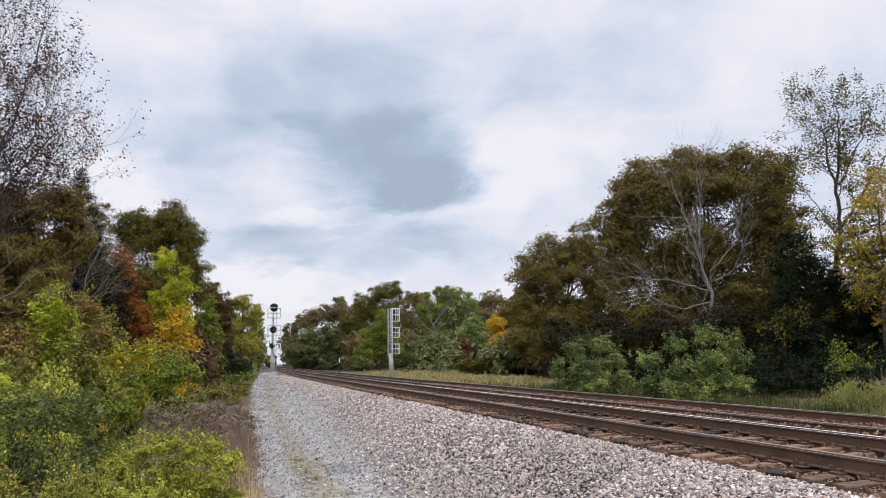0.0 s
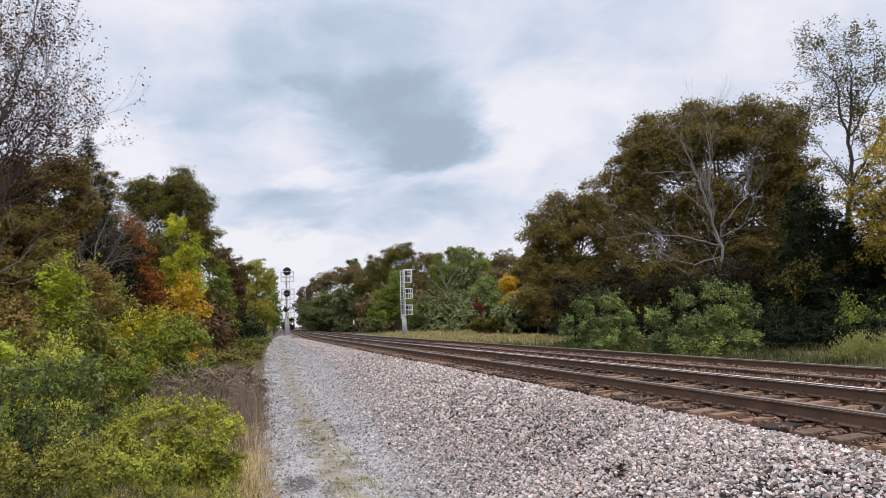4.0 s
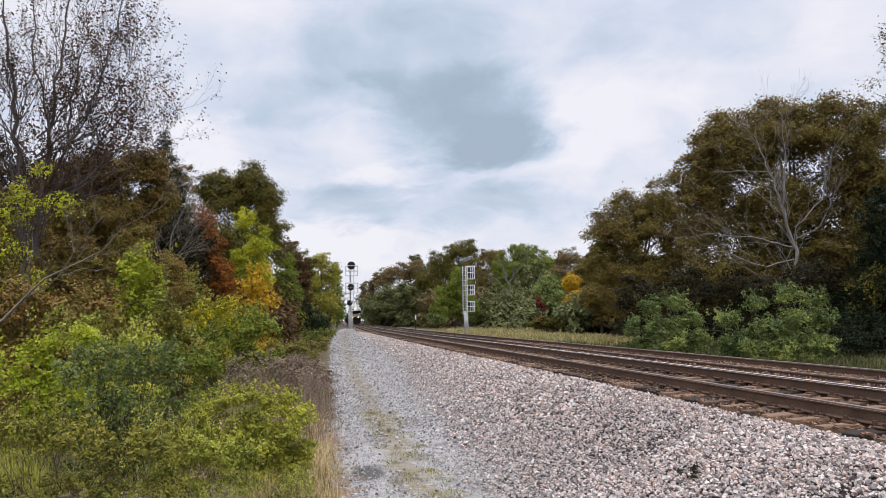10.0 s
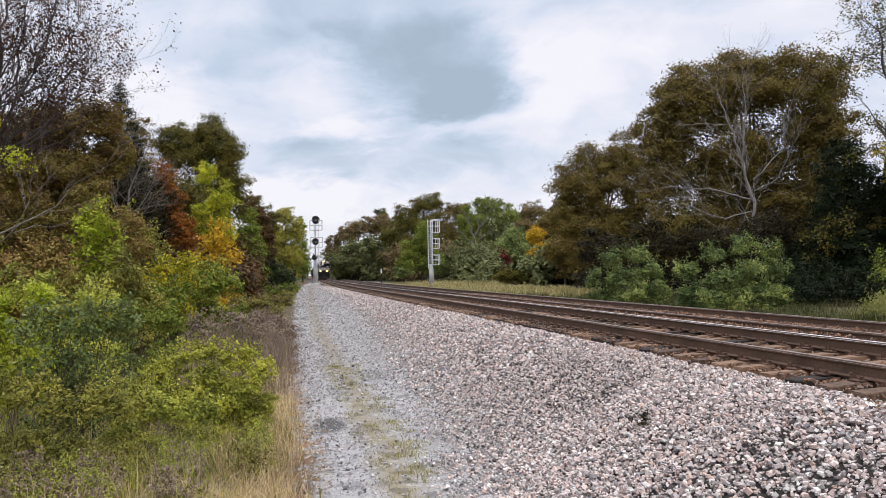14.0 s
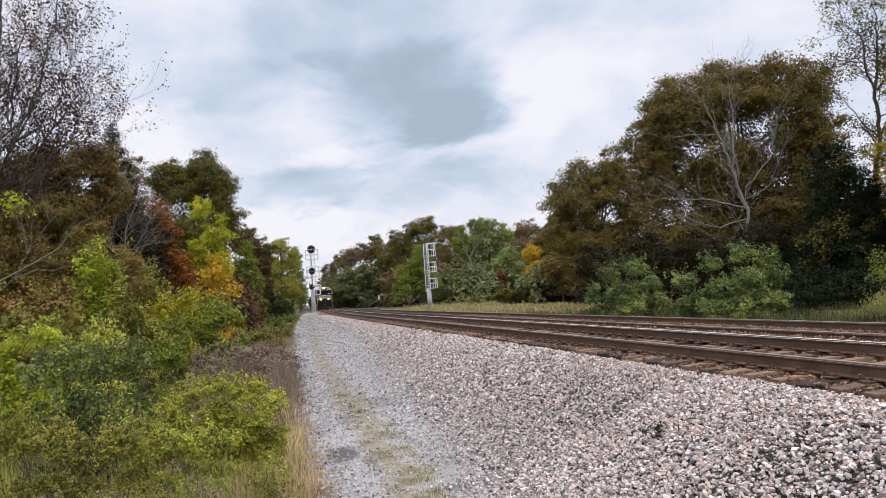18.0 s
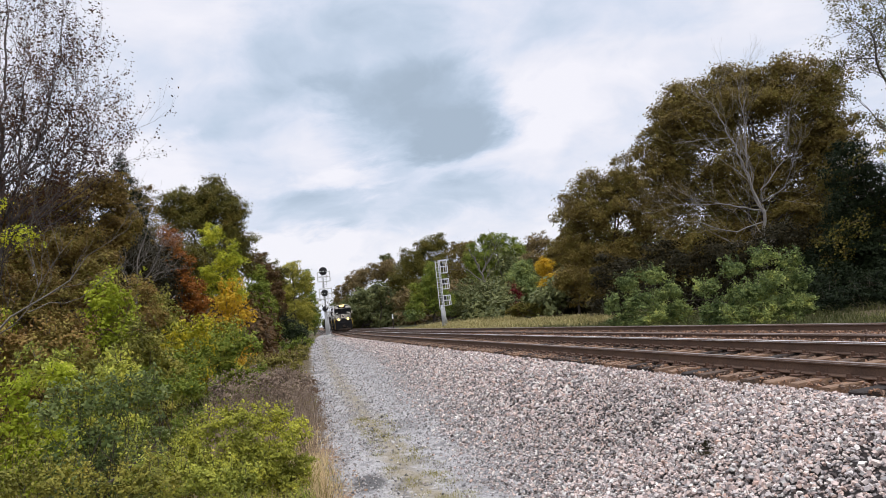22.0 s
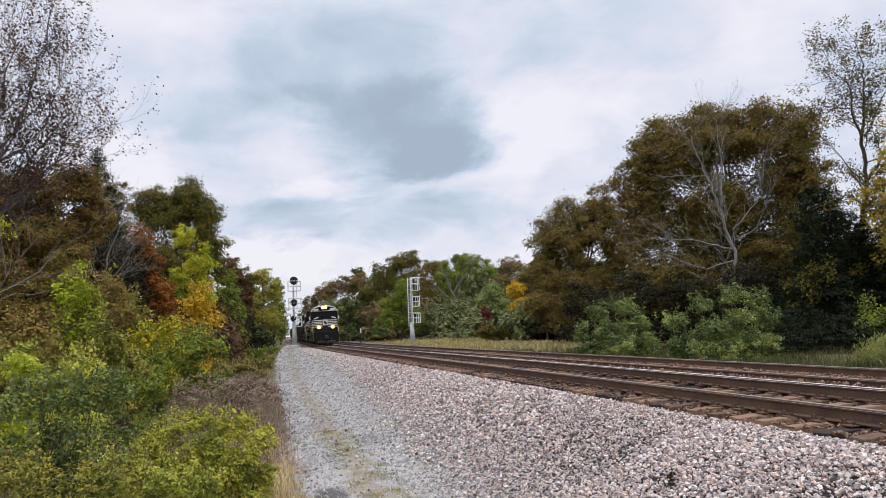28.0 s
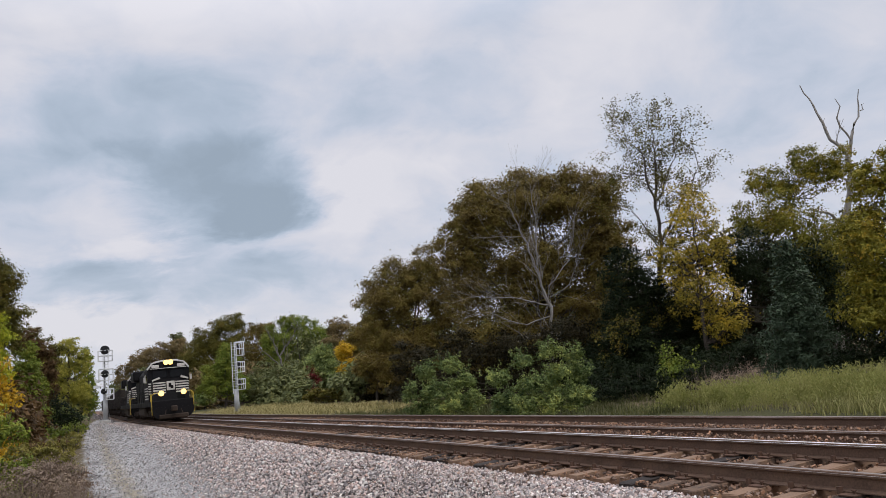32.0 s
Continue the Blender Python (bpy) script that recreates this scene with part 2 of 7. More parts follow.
def ground_material():
    """Soil and leaf litter, the gravel road, the ballast, the mown field: mixed along ragged edges."""
    m = bpy.data.materials.new("ground")
    m.use_nodes = True
    net = Net(m.node_tree)
    where = net.add("ShaderNodeTexCoord").outputs["Object"]
    x, y, z = net.add("ShaderNodeSeparateXYZ", {0: where}).outputs
    rag = net.math("ADD", net.math("MULTIPLY", net.math("SUBTRACT", net.noise(where, 0.9, 5.0), 0.5), 1.1), net.math("MULTIPLY", net.math("SUBTRACT", net.noise(where, 7.0, 4.0), 0.5), 0.5))
    far = net.math("MAXIMUM", y, 0.0)
    edge = net.math("MULTIPLY", net.math("MULTIPLY", far, far), 0.00026)
    xr = net.math("ADD", net.math("SUBTRACT", x, edge), rag)
    fine, wide = net.noise(where, 45.0, 5.0, 0.65), net.noise(where, 0.8, 5.0)
    litter = net.mix(net.span(fine, 0.35, 0.65), net.mix(wide, (0.04, 0.036, 0.02), (0.10, 0.085, 0.045)), (0.15, 0.11, 0.065))
    cell = net.add("ShaderNodeTexVoronoi", {"Vector": where, "Scale": 19.0})
    tone = net.add("ShaderNodeSeparateColor", {0: cell.outputs["Color"]}).outputs[0]
    road = net.mix(net.math("MULTIPLY", tone, 0.7), net.mix(wide, (0.285, 0.277, 0.277), (0.465, 0.45, 0.44)), net.mix(net.span(fine, 0.4, 0.6), (0.08, 0.08, 0.085), (0.6, 0.585, 0.575)))
    track = net.span(net.math("ABSOLUTE", net.math("SUBTRACT", xr, 1.75)), 0.0, 0.5, 1.0, 0.0)
    road = net.mix(net.math("MULTIPLY", track, 0.75), road, (0.26, 0.215, 0.13))
    coarse = net.add("ShaderNodeTexVoronoi", {"Vector": where, "Scale": 6.0})
    pebble = net.add("ShaderNodeSeparateColor", {0: coarse.outputs["Color"]}).outputs[0]
    road = net.mix(net.math("MULTIPLY", net.span(coarse.outputs["Distance"], 0.15, 0.45, 0.55, 0.0), net.span(pebble, 0.55, 0.75)), road, (0.50, 0.48, 0.46))
    road = net.mix(net.math("MULTIPLY", net.span(pebble, 0.0, 0.3, 0.5, 0.0), 1.0), road, (0.09, 0.088, 0.09))
    blotch = net.noise(net.add("ShaderNodeMapping", {"Vector": where, "Scale": (1.2, 0.35, 1.0)}).outputs[0], 1.1, 5.0, 0.6)
    road = net.mix(net.span(blotch, 0.5, 0.72, 0.0, 0.55), road, (0.11, 0.108, 0.105))
    # damp hollows with ragged rims
    for px, py, rx, ry, depth in ((1.14, 12.75, 0.3, 0.85, 0.85), (1.15, 33.0, 0.5, 1.1, 0.6), (1.3, 40.0, 0.55, 1.4, 0.6), (1.7, 50.0, 0.6, 1.9, 0.55), (1.2, 26.5, 0.4, 0.9, 0.45)):
        du = net.math("POWER", net.math("ABSOLUTE", net.math("DIVIDE", net.math("SUBTRACT", x, px), rx)), 2.0)
        dv = net.math("POWER", net.math("ABSOLUTE", net.math("DIVIDE", net.math("SUBTRACT", y, py), ry)), 2.0)
        ring = net.math("ADD", net.math("ADD", du, dv), net.math("MULTIPLY", rag, 0.9))
        road = net.mix(net.span(ring, 0.35, 1.05, depth, 0.0), road, (0.075, 0.073, 0.072))
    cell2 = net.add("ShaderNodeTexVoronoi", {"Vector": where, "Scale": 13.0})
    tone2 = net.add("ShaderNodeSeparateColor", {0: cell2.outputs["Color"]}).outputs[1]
    verge = net.math("MULTIPLY", net.math("SUBTRACT", 1.0, net.math("POWER", 2.71828, net.math("DIVIDE", net.math("MAXIMUM", net.math("SUBTRACT", y, 8.0), 0.0), -28.0))), 2.7)
    xb = net.math("ADD", net.math("SUBTRACT", x, verge), net.math("MULTIPLY", rag, 0.6))
    # shade in the gaps between the bed's stones is painted into the colour
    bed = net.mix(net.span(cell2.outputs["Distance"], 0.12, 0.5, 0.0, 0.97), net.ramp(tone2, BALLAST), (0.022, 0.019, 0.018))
    swing = net.math("MULTIPLY", net.math("MAXIMUM", net.math("SUBTRACT", y, 80.0), 0.0), 0.03)
    rust = net.span(net.math("ABSOLUTE", net.math("SUBTRACT", net.math("SUBTRACT", x, swing), 9.6)), 3.0, 4.2, 0.75, 0.0)
    bed = net.mix(net.math("MULTIPLY", rust, net.span(wide, 0.3, 0.6, 0.5, 1.0)), bed, (0.27, 0.15, 0.08))
    field = net.mix(net.span(fine, 0.3, 0.7), net.mix(wide, (0.03, 0.034, 0.012), (0.06, 0.06, 0.024)), (0.08, 0.075, 0.035))
    colour = net.mix(net.span(xr, 0.45, 0.85), litter, road)
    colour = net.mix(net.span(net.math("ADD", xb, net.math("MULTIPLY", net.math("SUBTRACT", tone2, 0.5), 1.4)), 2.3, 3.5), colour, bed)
    colour = net.mix(net.span(xr, 14.2, 15.6), colour, field)
    colour = net.mix(net.span(xr, 18.5, 21.0), colour, litter)
    lump = net.math("ADD", net.math("MULTIPLY", fine, 0.4), net.math("MULTIPLY", net.math("SUBTRACT", 1.0, cell2.outputs["Distance"]), net.span(xb, 2.0, 3.0)))
    lump = net.math("ADD", lump, net.math("MULTIPLY", net.math("SUBTRACT", 1.0, cell.outputs["Distance"]), 0.8))
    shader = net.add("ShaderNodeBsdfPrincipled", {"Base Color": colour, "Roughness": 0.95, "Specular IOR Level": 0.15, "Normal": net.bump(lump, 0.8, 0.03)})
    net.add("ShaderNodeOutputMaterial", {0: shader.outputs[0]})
    return m


GROUND = ground_material()
STONE = stones_material("crushed_stone", BALLAST)
RUSTY = stones_material("rust_stained_stone", [(0.065, 0.042, 0.03), (0.25, 0.14, 0.085), (0.44, 0.245, 0.14), (0.25, 0.175, 0.135), (0.13, 0.082, 0.056), (0.36, 0.25, 0.19)])
GRIT = stones_material("road_grit", [(0.091, 0.089, 0.091), (0.334, 0.329, 0.324), (0.466, 0.451, 0.445), (0.283, 0.253, 0.238), (0.607, 0.587, 0.576), (0.385, 0.324, 0.289)])
RAIL_RUST = surface("weathered_rail_steel", (0.075, 0.043, 0.029), (0.17, 0.102, 0.066), 40, 2.5, 0.75, 0.2, 0.3, 0.003)
# worn steel, its base whitened to carry the sky's sheen in the colour
RAIL_TOP = surface("worn_rail_head", (0.78, 0.76, 0.75), (0.92, 0.91, 0.9), 60, 1.2, 0.42, 0.7, 0.1, 0.001)
RAIL_DULL = surface("dull_rail_head", (0.3, 0.25, 0.22), (0.45, 0.39, 0.36), 60, 1.2, 0.4, 0.9, 0.1, 0.001)
TIE_WOOD = surface("creosoted_timber", (0.024, 0.017, 0.014), (0.23, 0.142, 0.09), 22, 3.0, 0.9, 0.0, 0.7, 0.012, object_vary=0.5)
PLATE = surface("rusty_plate", (0.055, 0.033, 0.024), (0.13, 0.07, 0.045), 50, 4, 0.85, 0.1, 0.4, 0.003)
GALVANISED = surface("galvanised_steel", (0.40, 0.41, 0.42), (0.55, 0.56, 0.57), 25, 1.2, 0.85, 0.0, 0.1, 0.002)
WHITE_STEEL = surface("white_painted_steel", (0.66, 0.67, 0.68), (0.8, 0.8, 0.8), 25, 1.2, 0.5, 0.0, 0.1, 0.002)
SIGNAL_BLACK = plain("signal_black", (0.012, 0.012, 0.014), 0.55)
CONCRETE = surface("concrete", (0.38, 0.37, 0.35), (0.55, 0.54, 0.52), 40, 2, 0.9, 0.0, 0.3, 0.004)
LOCO_BLACK = surface("locomotive_black_paint", (0.006, 0.006, 0.007), (0.016, 0.015, 0.016), 12, 0.7, 0.6, 0.0, 0.1, 0.002, gloss=0.12)
LOCO_WHITE = surface("locomotive_white_paint", (0.5, 0.48, 0.44), (0.66, 0.63, 0.59), 12, 0.9, 0.5, 0.0, 0.1, 0.002)
UNDER = surface("grimy_underframe", (0.025, 0.02, 0.017), (0.075, 0.055, 0.042), 20, 1.2, 0.85, 0.0, 0.4, 0.004, gloss=0.15)
WINDOW = surface("dark_cab_glass", (0.006, 0.007, 0.008), (0.012, 0.013, 0.015), 18, 0.9, 0.15, 0.0, 0.02, 0.001, gloss=0.15)
YELLOW = plain("yellow_handrail_paint", (0.62, 0.45, 0.06), 0.5)
LAMP = glowing("headlight_glow", (1.0, 0.64, 0.18), 3.8)
HOPPER = surface("weathered_car_paint", (0.022, 0.02, 0.02), (0.07, 0.058, 0.05), 8, 0.6, 0.8, 0.0, 0.3, 0.004, gloss=0.2)
BARK = surface("grey_brown_bark", (0.035, 0.028, 0.022), (0.11, 0.09, 0.072), 14, 1.5, 0.95, 0.0, 0.8, 0.02)
PALE_BARK = surface("pale_bare_wood", (0.17, 0.155, 0.14), (0.36, 0.335, 0.305), 16, 1.5, 0.9, 0.0, 0.6, 0.015)
GREY_BARK = surface("grey_bare_wood", (0.09, 0.078, 0.066), (0.22, 0.195, 0.17), 16, 1.5, 0.9, 0.0, 0.6, 0.015)
TWIG_GREY = surface("grey_purple_twigs", (0.045, 0.036, 0.034), (0.13, 0.105, 0.1), 14, 1.5, 0.95, 0.0, 0.5, 0.01)
TWIG = surface("dark_twig", (0.04, 0.03, 0.024), (0.1, 0.08, 0.062), 14, 1.5, 0.95, 0.0, 0.5, 0.01)


# ---- building helpers ----
def link(name, mesh, material, parent=None, label="", at=None):
    if material is not None and not mesh.materials:
        mesh.materials.append(material)
    ob = new(name, mesh)
    if parent is not None:
        ob.parent = parent
    if at is not None:
        ob.matrix_basis = at
    if label:
        ob["label"] = label
    return ob


def part(name, bm, material, parent=None, label="", smooth=False, at=None):
    """Links a bmesh as one mesh object under a thing or a part."""
    mesh = bpy.data.meshes.new(name)
    for face in bm.faces:
        face.smooth = smooth
    bm.to_mesh(mesh)
    bm.free()
    return link(name, mesh, material, parent, label, at)


def raw_mesh(name, verts, quads, smooth=False):
    """A mesh from arrays: verts (n, 3), faces (m, 3 or 4)."""
    verts, quads = np.asarray(verts, np.float32), np.asarray(quads, np.int32)
    mesh = bpy.data.meshes.new(name)
    mesh.vertices.add(len(verts))
    mesh.vertices.foreach_set("co", verts.ravel())
    side = quads.shape[1]
    mesh.loops.add(quads.size)
    mesh.loops.foreach_set("vertex_index", quads.ravel())
    mesh.polygons.add(len(quads))
    mesh.polygons.foreach_set("loop_start", np.arange(0, quads.size, side, dtype=np.int32))
    mesh.polygons.foreach_set("use_smooth", np.full(len(quads), smooth))
    mesh.update(calc_edges=True)
    return mesh


def box(bm, x0, x1, y0, y1, z0, z1, bevel=0.0):
    made = bmesh.ops.create_cube(bm, size=1.0, matrix=Matrix.Translation(((x0 + x1) / 2, (y0 + y1) / 2, (z0 + z1) / 2)) @ Matrix.Diagonal((x1 - x0, y1 - y0, z1 - z0, 1)))
    if bevel:
        edges = list({e for v in made["verts"] for e in v.link_edges})
        bmesh.ops.bevel(bm, geom=edges, offset=bevel, segments=1, affect="EDGES", profile=0.5)
    return bm


def boxes(*sizes, bevel=0.0):
    bm = bmesh.new()
    for size in sizes:
        box(bm, *size, bevel=bevel)
    return bm


def rod(bm, a, b, r0, r1=None, sides=8):
    a, b = Vector(a), Vector(b)
    way = b - a
    m = Matrix.Translation((a + b) / 2) @ way.to_track_quat("Z", "Y").to_matrix().to_4x4()
    bmesh.ops.create_cone(bm, cap_ends=True, segments=sides, radius1=r0, radius2=r0 if r1 is None else r1, depth=way.length, matrix=m)
    return bm


def rods(*lines, r=0.02, sides=6):
    bm = bmesh.new()
    for a, b in lines:
        rod(bm, a, b, r, sides=sides)
    return bm


def prism(bm, outline, y0, y1):
    """An outline of (x, z) pushed from y0 to y1."""
    front = [bm.verts.new((x, y0, z)) for x, z in outline]
    back = [bm.verts.new((x, y1, z)) for x, z in outline]
    n = len(outline)
    bm.faces.new(front)
    bm.faces.new(back[::-1])
    for i in range(n):
        bm.faces.new((front[(i + 1) % n], front[i], back[i], back[(i + 1) % n]))
    return bm


def thing(name, label, category, group="", kind="", at=None):
    ob = new(name)
    ob.empty_display_size = 0.3
    if at is not None:
        ob.matrix_basis = at
    return tagged(ob, label, category, group, kind)


# ---- ground ----
def smooth(v, a, b):
    u = np.clip((v - a) / (b - a), 0, 1)
    return u * u * (3 - 2 * u)


def drift(y):
    """How far the line swings to the right beyond the signals."""
    y = np.asarray(y, float)
    return 0.03 * 8 * np.log1p(np.exp(np.clip((y - 80) / 8, -30, 80)))


def ground_z(x, y):
    x, y = np.asarray(x, float) - drift(y), np.asarray(y, float)
    road = -1.32 + 1.12 * smooth(y, 12, 105)
    z = road + (-0.32 - road) * smooth(x, 2.6, 6.35)
    z = z - 0.22 * smooth(x, 13.4, 15.6) + 0.5 * smooth(x, 24, 60)
    left = smooth(-x, -0.4, 3.0)
    return z + left * 0.12


def ground_sheet():
    xs = np.concatenate([[-2500, -1200, -500, -200, -90, -50, -30, -20, -14, -10, -7, -5, -4, -3], np.arange(-2, 17, 0.25), np.arange(17, 32, 1.0), [34, 38, 45, 60, 90, 150, 300, 700, 1500, 2500]])
    ys = np.concatenate([[-2500, -1000, -400, -150, -60, -30, -15, -8, -4], np.arange(0, 30, 0.5), np.arange(30, 80, 2), np.arange(80, 240, 5), [250, 275, 300, 350, 420, 520, 700, 1000, 1600, 2500]])
    gx, gy = np.meshgrid(xs, ys)
    ripple = np.random.default_rng(3).normal(0, 0.012, gx.shape) * (np.abs(gx) < 40)
    gz = ground_z(gx, gy) + ripple
    verts = np.stack([gx, gy, gz], -1).reshape(-1, 3)
    w, h = len(xs), len(ys)
    i = (np.arange(h - 1)[:, None] * w + np.arange(w - 1)[None, :]).ravel()
    mesh = raw_mesh("ground", verts, np.stack([i, i + 1, i + w + 1, i + w], 1), True)
    tagged(link("ground", mesh, GROUND), "gravel service road, pink-grey ballast shoulder and grassy field", "ground", kind="structure")


ground_sheet()

# ---- railway ----
GAUGE, TIE_STEP = 1.435, 0.56
TRACKS = ((7.0, 0.0, 0.069), (10.83, -0.087, -0.018))  # inner edge of the first rail, heights of both rail heads
RAIL_SHAPE = [(-0.076, -0.186), (0.076, -0.186), (0.076, -0.174), (0.012, -0.155), (0.009, -0.05), (0.037, -0.04), (0.037, -0.008), (0.028, 0.0), (-0.028, 0.0), (-0.037, -0.008), (-0.037, -0.04), (-0.009, -0.05), (-0.012, -0.155), (-0.076, -0.174)]
RAIL_YS = np.concatenate([np.arange(-60, 60, 20), np.arange(60, 130, 5), np.arange(130, 520, 10)]).astype(float)


def sweep(shape, x0, z0):
    n, ys = len(shape), RAIL_YS
    verts = [(x0 + dx + float(drift(y)), y, z0 + dz) for y in ys for dx, dz in shape]
    quads = [(i * n + j, i * n + (j + 1) % n, (i + 1) * n + (j + 1) % n, (i + 1) * n + j) for i in range(len(ys) - 1) for j in range(n)]
    return raw_mesh("rail", verts, quads)


def railway_track(x0, z_a, z_b, head_a, head_b, wording):
    track = thing("railway_track", wording, "railway track", "main line tracks")
    for x, z, head in ((x0, z_a, head_a), (x0 + GAUGE, z_b, head_b)):
        rail = link("rail", sweep(RAIL_SHAPE, x, z), RAIL_RUST, track, "rust-brown steel rail")
        link("running_surface", sweep([(-0.0395, -0.021), (0.0395, -0.021), (0.036, -0.004), (0.018, 0.004), (-0.008, 0.004), (-0.025, -0.003), (-0.0385, -0.019)], x, z), head, rail, "worn grey rail head")
    return track


def tie_mesh(seed):
    rng = random.Random(seed)
    bm = bmesh.new()
    box(bm, -1.3, 1.3, -0.115, 0.115, -0.17, 0.0, bevel=0.012)
    for v in bm.verts:
        v.co += Vector((rng.uniform(-0.02, 0.02), rng.uniform(-0.008, 0.008), rng.uniform(-0.008, 0.004)))
    mesh = bpy.data.meshes.new("tie")
    bm.to_mesh(mesh)
    bm.free()
    mesh.materials.append(TIE_WOOD)
    return mesh


NEAR_TRACK = railway_track(*TRACKS[0], RAIL_DULL, RAIL_TOP, "rust-brown steel rails on weathered timber ties in ballast")
FAR_TRACK = railway_track(*TRACKS[1], RAIL_DULL, RAIL_DULL, "second line of rust-brown rails on timber ties")
TIE_MESHES = [tie_mesh(i) for i in range(8)]


def lay_ties(track, x0, z_a, z_b, singles):
    rng = random.Random(int(x0 * 10))
    lean = math.degrees(math.atan2(z_b - z_a, GAUGE))
    base = np.array([v.co for v in TIE_MESHES[0].vertices])
    faces = [tuple(p.vertices) for p in TIE_MESHES[0].polygons]
    y = 0.3
    k = 0
    far_bm = []
    while y < 330:
        x = x0 + GAUGE / 2 + float(drift(y)) + rng.uniform(-0.04, 0.04)
        z = (z_a + z_b) / 2 - 0.197 + rng.uniform(-0.012, 0.006)
        if k < singles:
            link("tie", rng.choice(TIE_MESHES), None, track, at=pose(x, y, z, 0, -lean, rng.uniform(-0.8, 0.8)))
        else:
            far_bm.append((x, y, z))
        y += TIE_STEP + rng.uniform(-0.03, 0.03)
        k += 1
    mesh = bpy.data.meshes.new("far_ties")
    n = len(base)
    verts = np.concatenate([base + np.array(p) for p in far_bm])
    mesh.from_pydata(verts.tolist(), [], [tuple(i + n * j for i in f) for j in range(len(far_bm)) for f in faces])
    tagged(link("far_ties", mesh, TIE_WOOD, track), kind="stuff")


# ---- plants ----
def unit_rows(rng, n):
    v = rng.normal(size=(n, 3))
    return v / np.linalg.norm(v, axis=1, keepdims=True)


def leaf_mesh(name, centres, size, rng, droop=0.25, slim=0.66, order=0.75, corners=4, facing=None):
    """Folded four-cornered (far off: three-cornered) leaves of uneven size at the given places, mostly facing out and up from the crown's middle."""
    n = len(centres)
    middle = centres.mean(0) * np.array([1, 1, 0.8])
    out = (centres - middle) / (centres.std(0).max() + 1e-6)
    face = out * order * 0.6 + np.array([0, 0, order * 0.8]) + unit_rows(rng, n) * 0.9
    if facing is not None:
        face = facing * 0.8 + np.array([0, 0, 0.5]) + unit_rows(rng, n) * 0.75
    face /= np.linalg.norm(face, axis=1, keepdims=True) + 1e-9
    along = np.cross(face, unit_rows(rng, n))
    along[:, 2] -= droop * 0.5
    along /= np.linalg.norm(along, axis=1, keepdims=True) + 1e-9
    side = np.cross(along, face)
    side /= np.linalg.norm(side, axis=1, keepdims=True) + 1e-9
    up = np.cross(along, side)
    s = (size * rng.uniform(0.6, 1.35, n))[:, None]
    a = centres - along * s * 0.5
    c = centres + along * s * 0.5
    b = centres + side * s * slim * 0.5 + up * s * 0.12
    d = centres - side * s * slim * 0.5 + up * s * 0.12
    if corners == 3:
        verts = np.stack([a, c + (b - centres), c + (d - centres)], 1).reshape(-1, 3)
        return raw_mesh(name, verts, np.arange(3 * n).reshape(n, 3))
    verts = np.stack([a, b, c, d], 1).reshape(-1, 3)
    return raw_mesh(name, verts, np.arange(4 * n).reshape(n, 4))


def tubes(lines, sides=5):
    """Tapered limbs, thin ones three-sided: each line is a list of (x, y, z, radius)."""
    thick, fine = [l for l in lines if np.max(np.asarray(l)[:, 3]) > 0.02], [l for l in lines if np.max(np.asarray(l)[:, 3]) <= 0.02]
    made = [ring_tubes(group, k) for group, k in ((thick, sides), (fine, 3)) if group]
    if len(made) == 1:
        return made[0]
    return np.concatenate([made[0][0], made[1][0]]), np.concatenate([made[0][1], made[1][1] + len(made[0][0])])


def ring_tubes(lines, sides):
    verts, quads, start = [], [], 0
    ring = np.arange(sides) * 2 * math.pi / sides
    for line in lines:
        p = np.asarray(line, float)
        way = np.gradient(p[:, :3], axis=0)
        way /= np.linalg.norm(way, axis=1, keepdims=True) + 1e-9
        ref = np.where(np.abs(way[:, 2:3]) > 0.9, [[1.0, 0, 0]], [[0, 0, 1.0]])
        u = np.cross(way, ref)
        u /= np.linalg.norm(u, axis=1, keepdims=True) + 1e-9
        w = np.cross(way, u)
        r = p[:, 3][:, None, None]
        v = p[:, None, :3] + r * (np.cos(ring)[None, :, None] * u[:, None] + np.sin(ring)[None, :, None] * w[:, None])
        verts.append(v.reshape(-1, 3))
        i = np.arange(len(p) - 1)[:, None] * sides + np.arange(sides)[None, :]
        j = np.arange(len(p) - 1)[:, None] * sides + (np.arange(sides)[None, :] + 1) % sides
        quads.append(np.stack([i, j, j + sides, i + sides], -1).reshape(-1, 4) + start)
        start += len(p) * sides
    return np.concatenate(verts), np.concatenate(quads)


def limb(a, b, r0, r1, rng, bend=0.12, steps=5, lift=0.1):
    a, b = np.asarray(a, float), np.asarray(b, float)
    t = np.linspace(0, 1, steps)[:, None]
    size = np.linalg.norm(b - a)
    off = rng.normal(0, bend * size * 0.35, (steps, 3)) * np.sin(t * math.pi)
    p = a + (b - a) * t + off
    p[:, 2] -= (np.sin(t * math.pi) * lift * size)[:, 0]
    return np.concatenate([p, (r0 + (r1 - r0) * t)], 1)


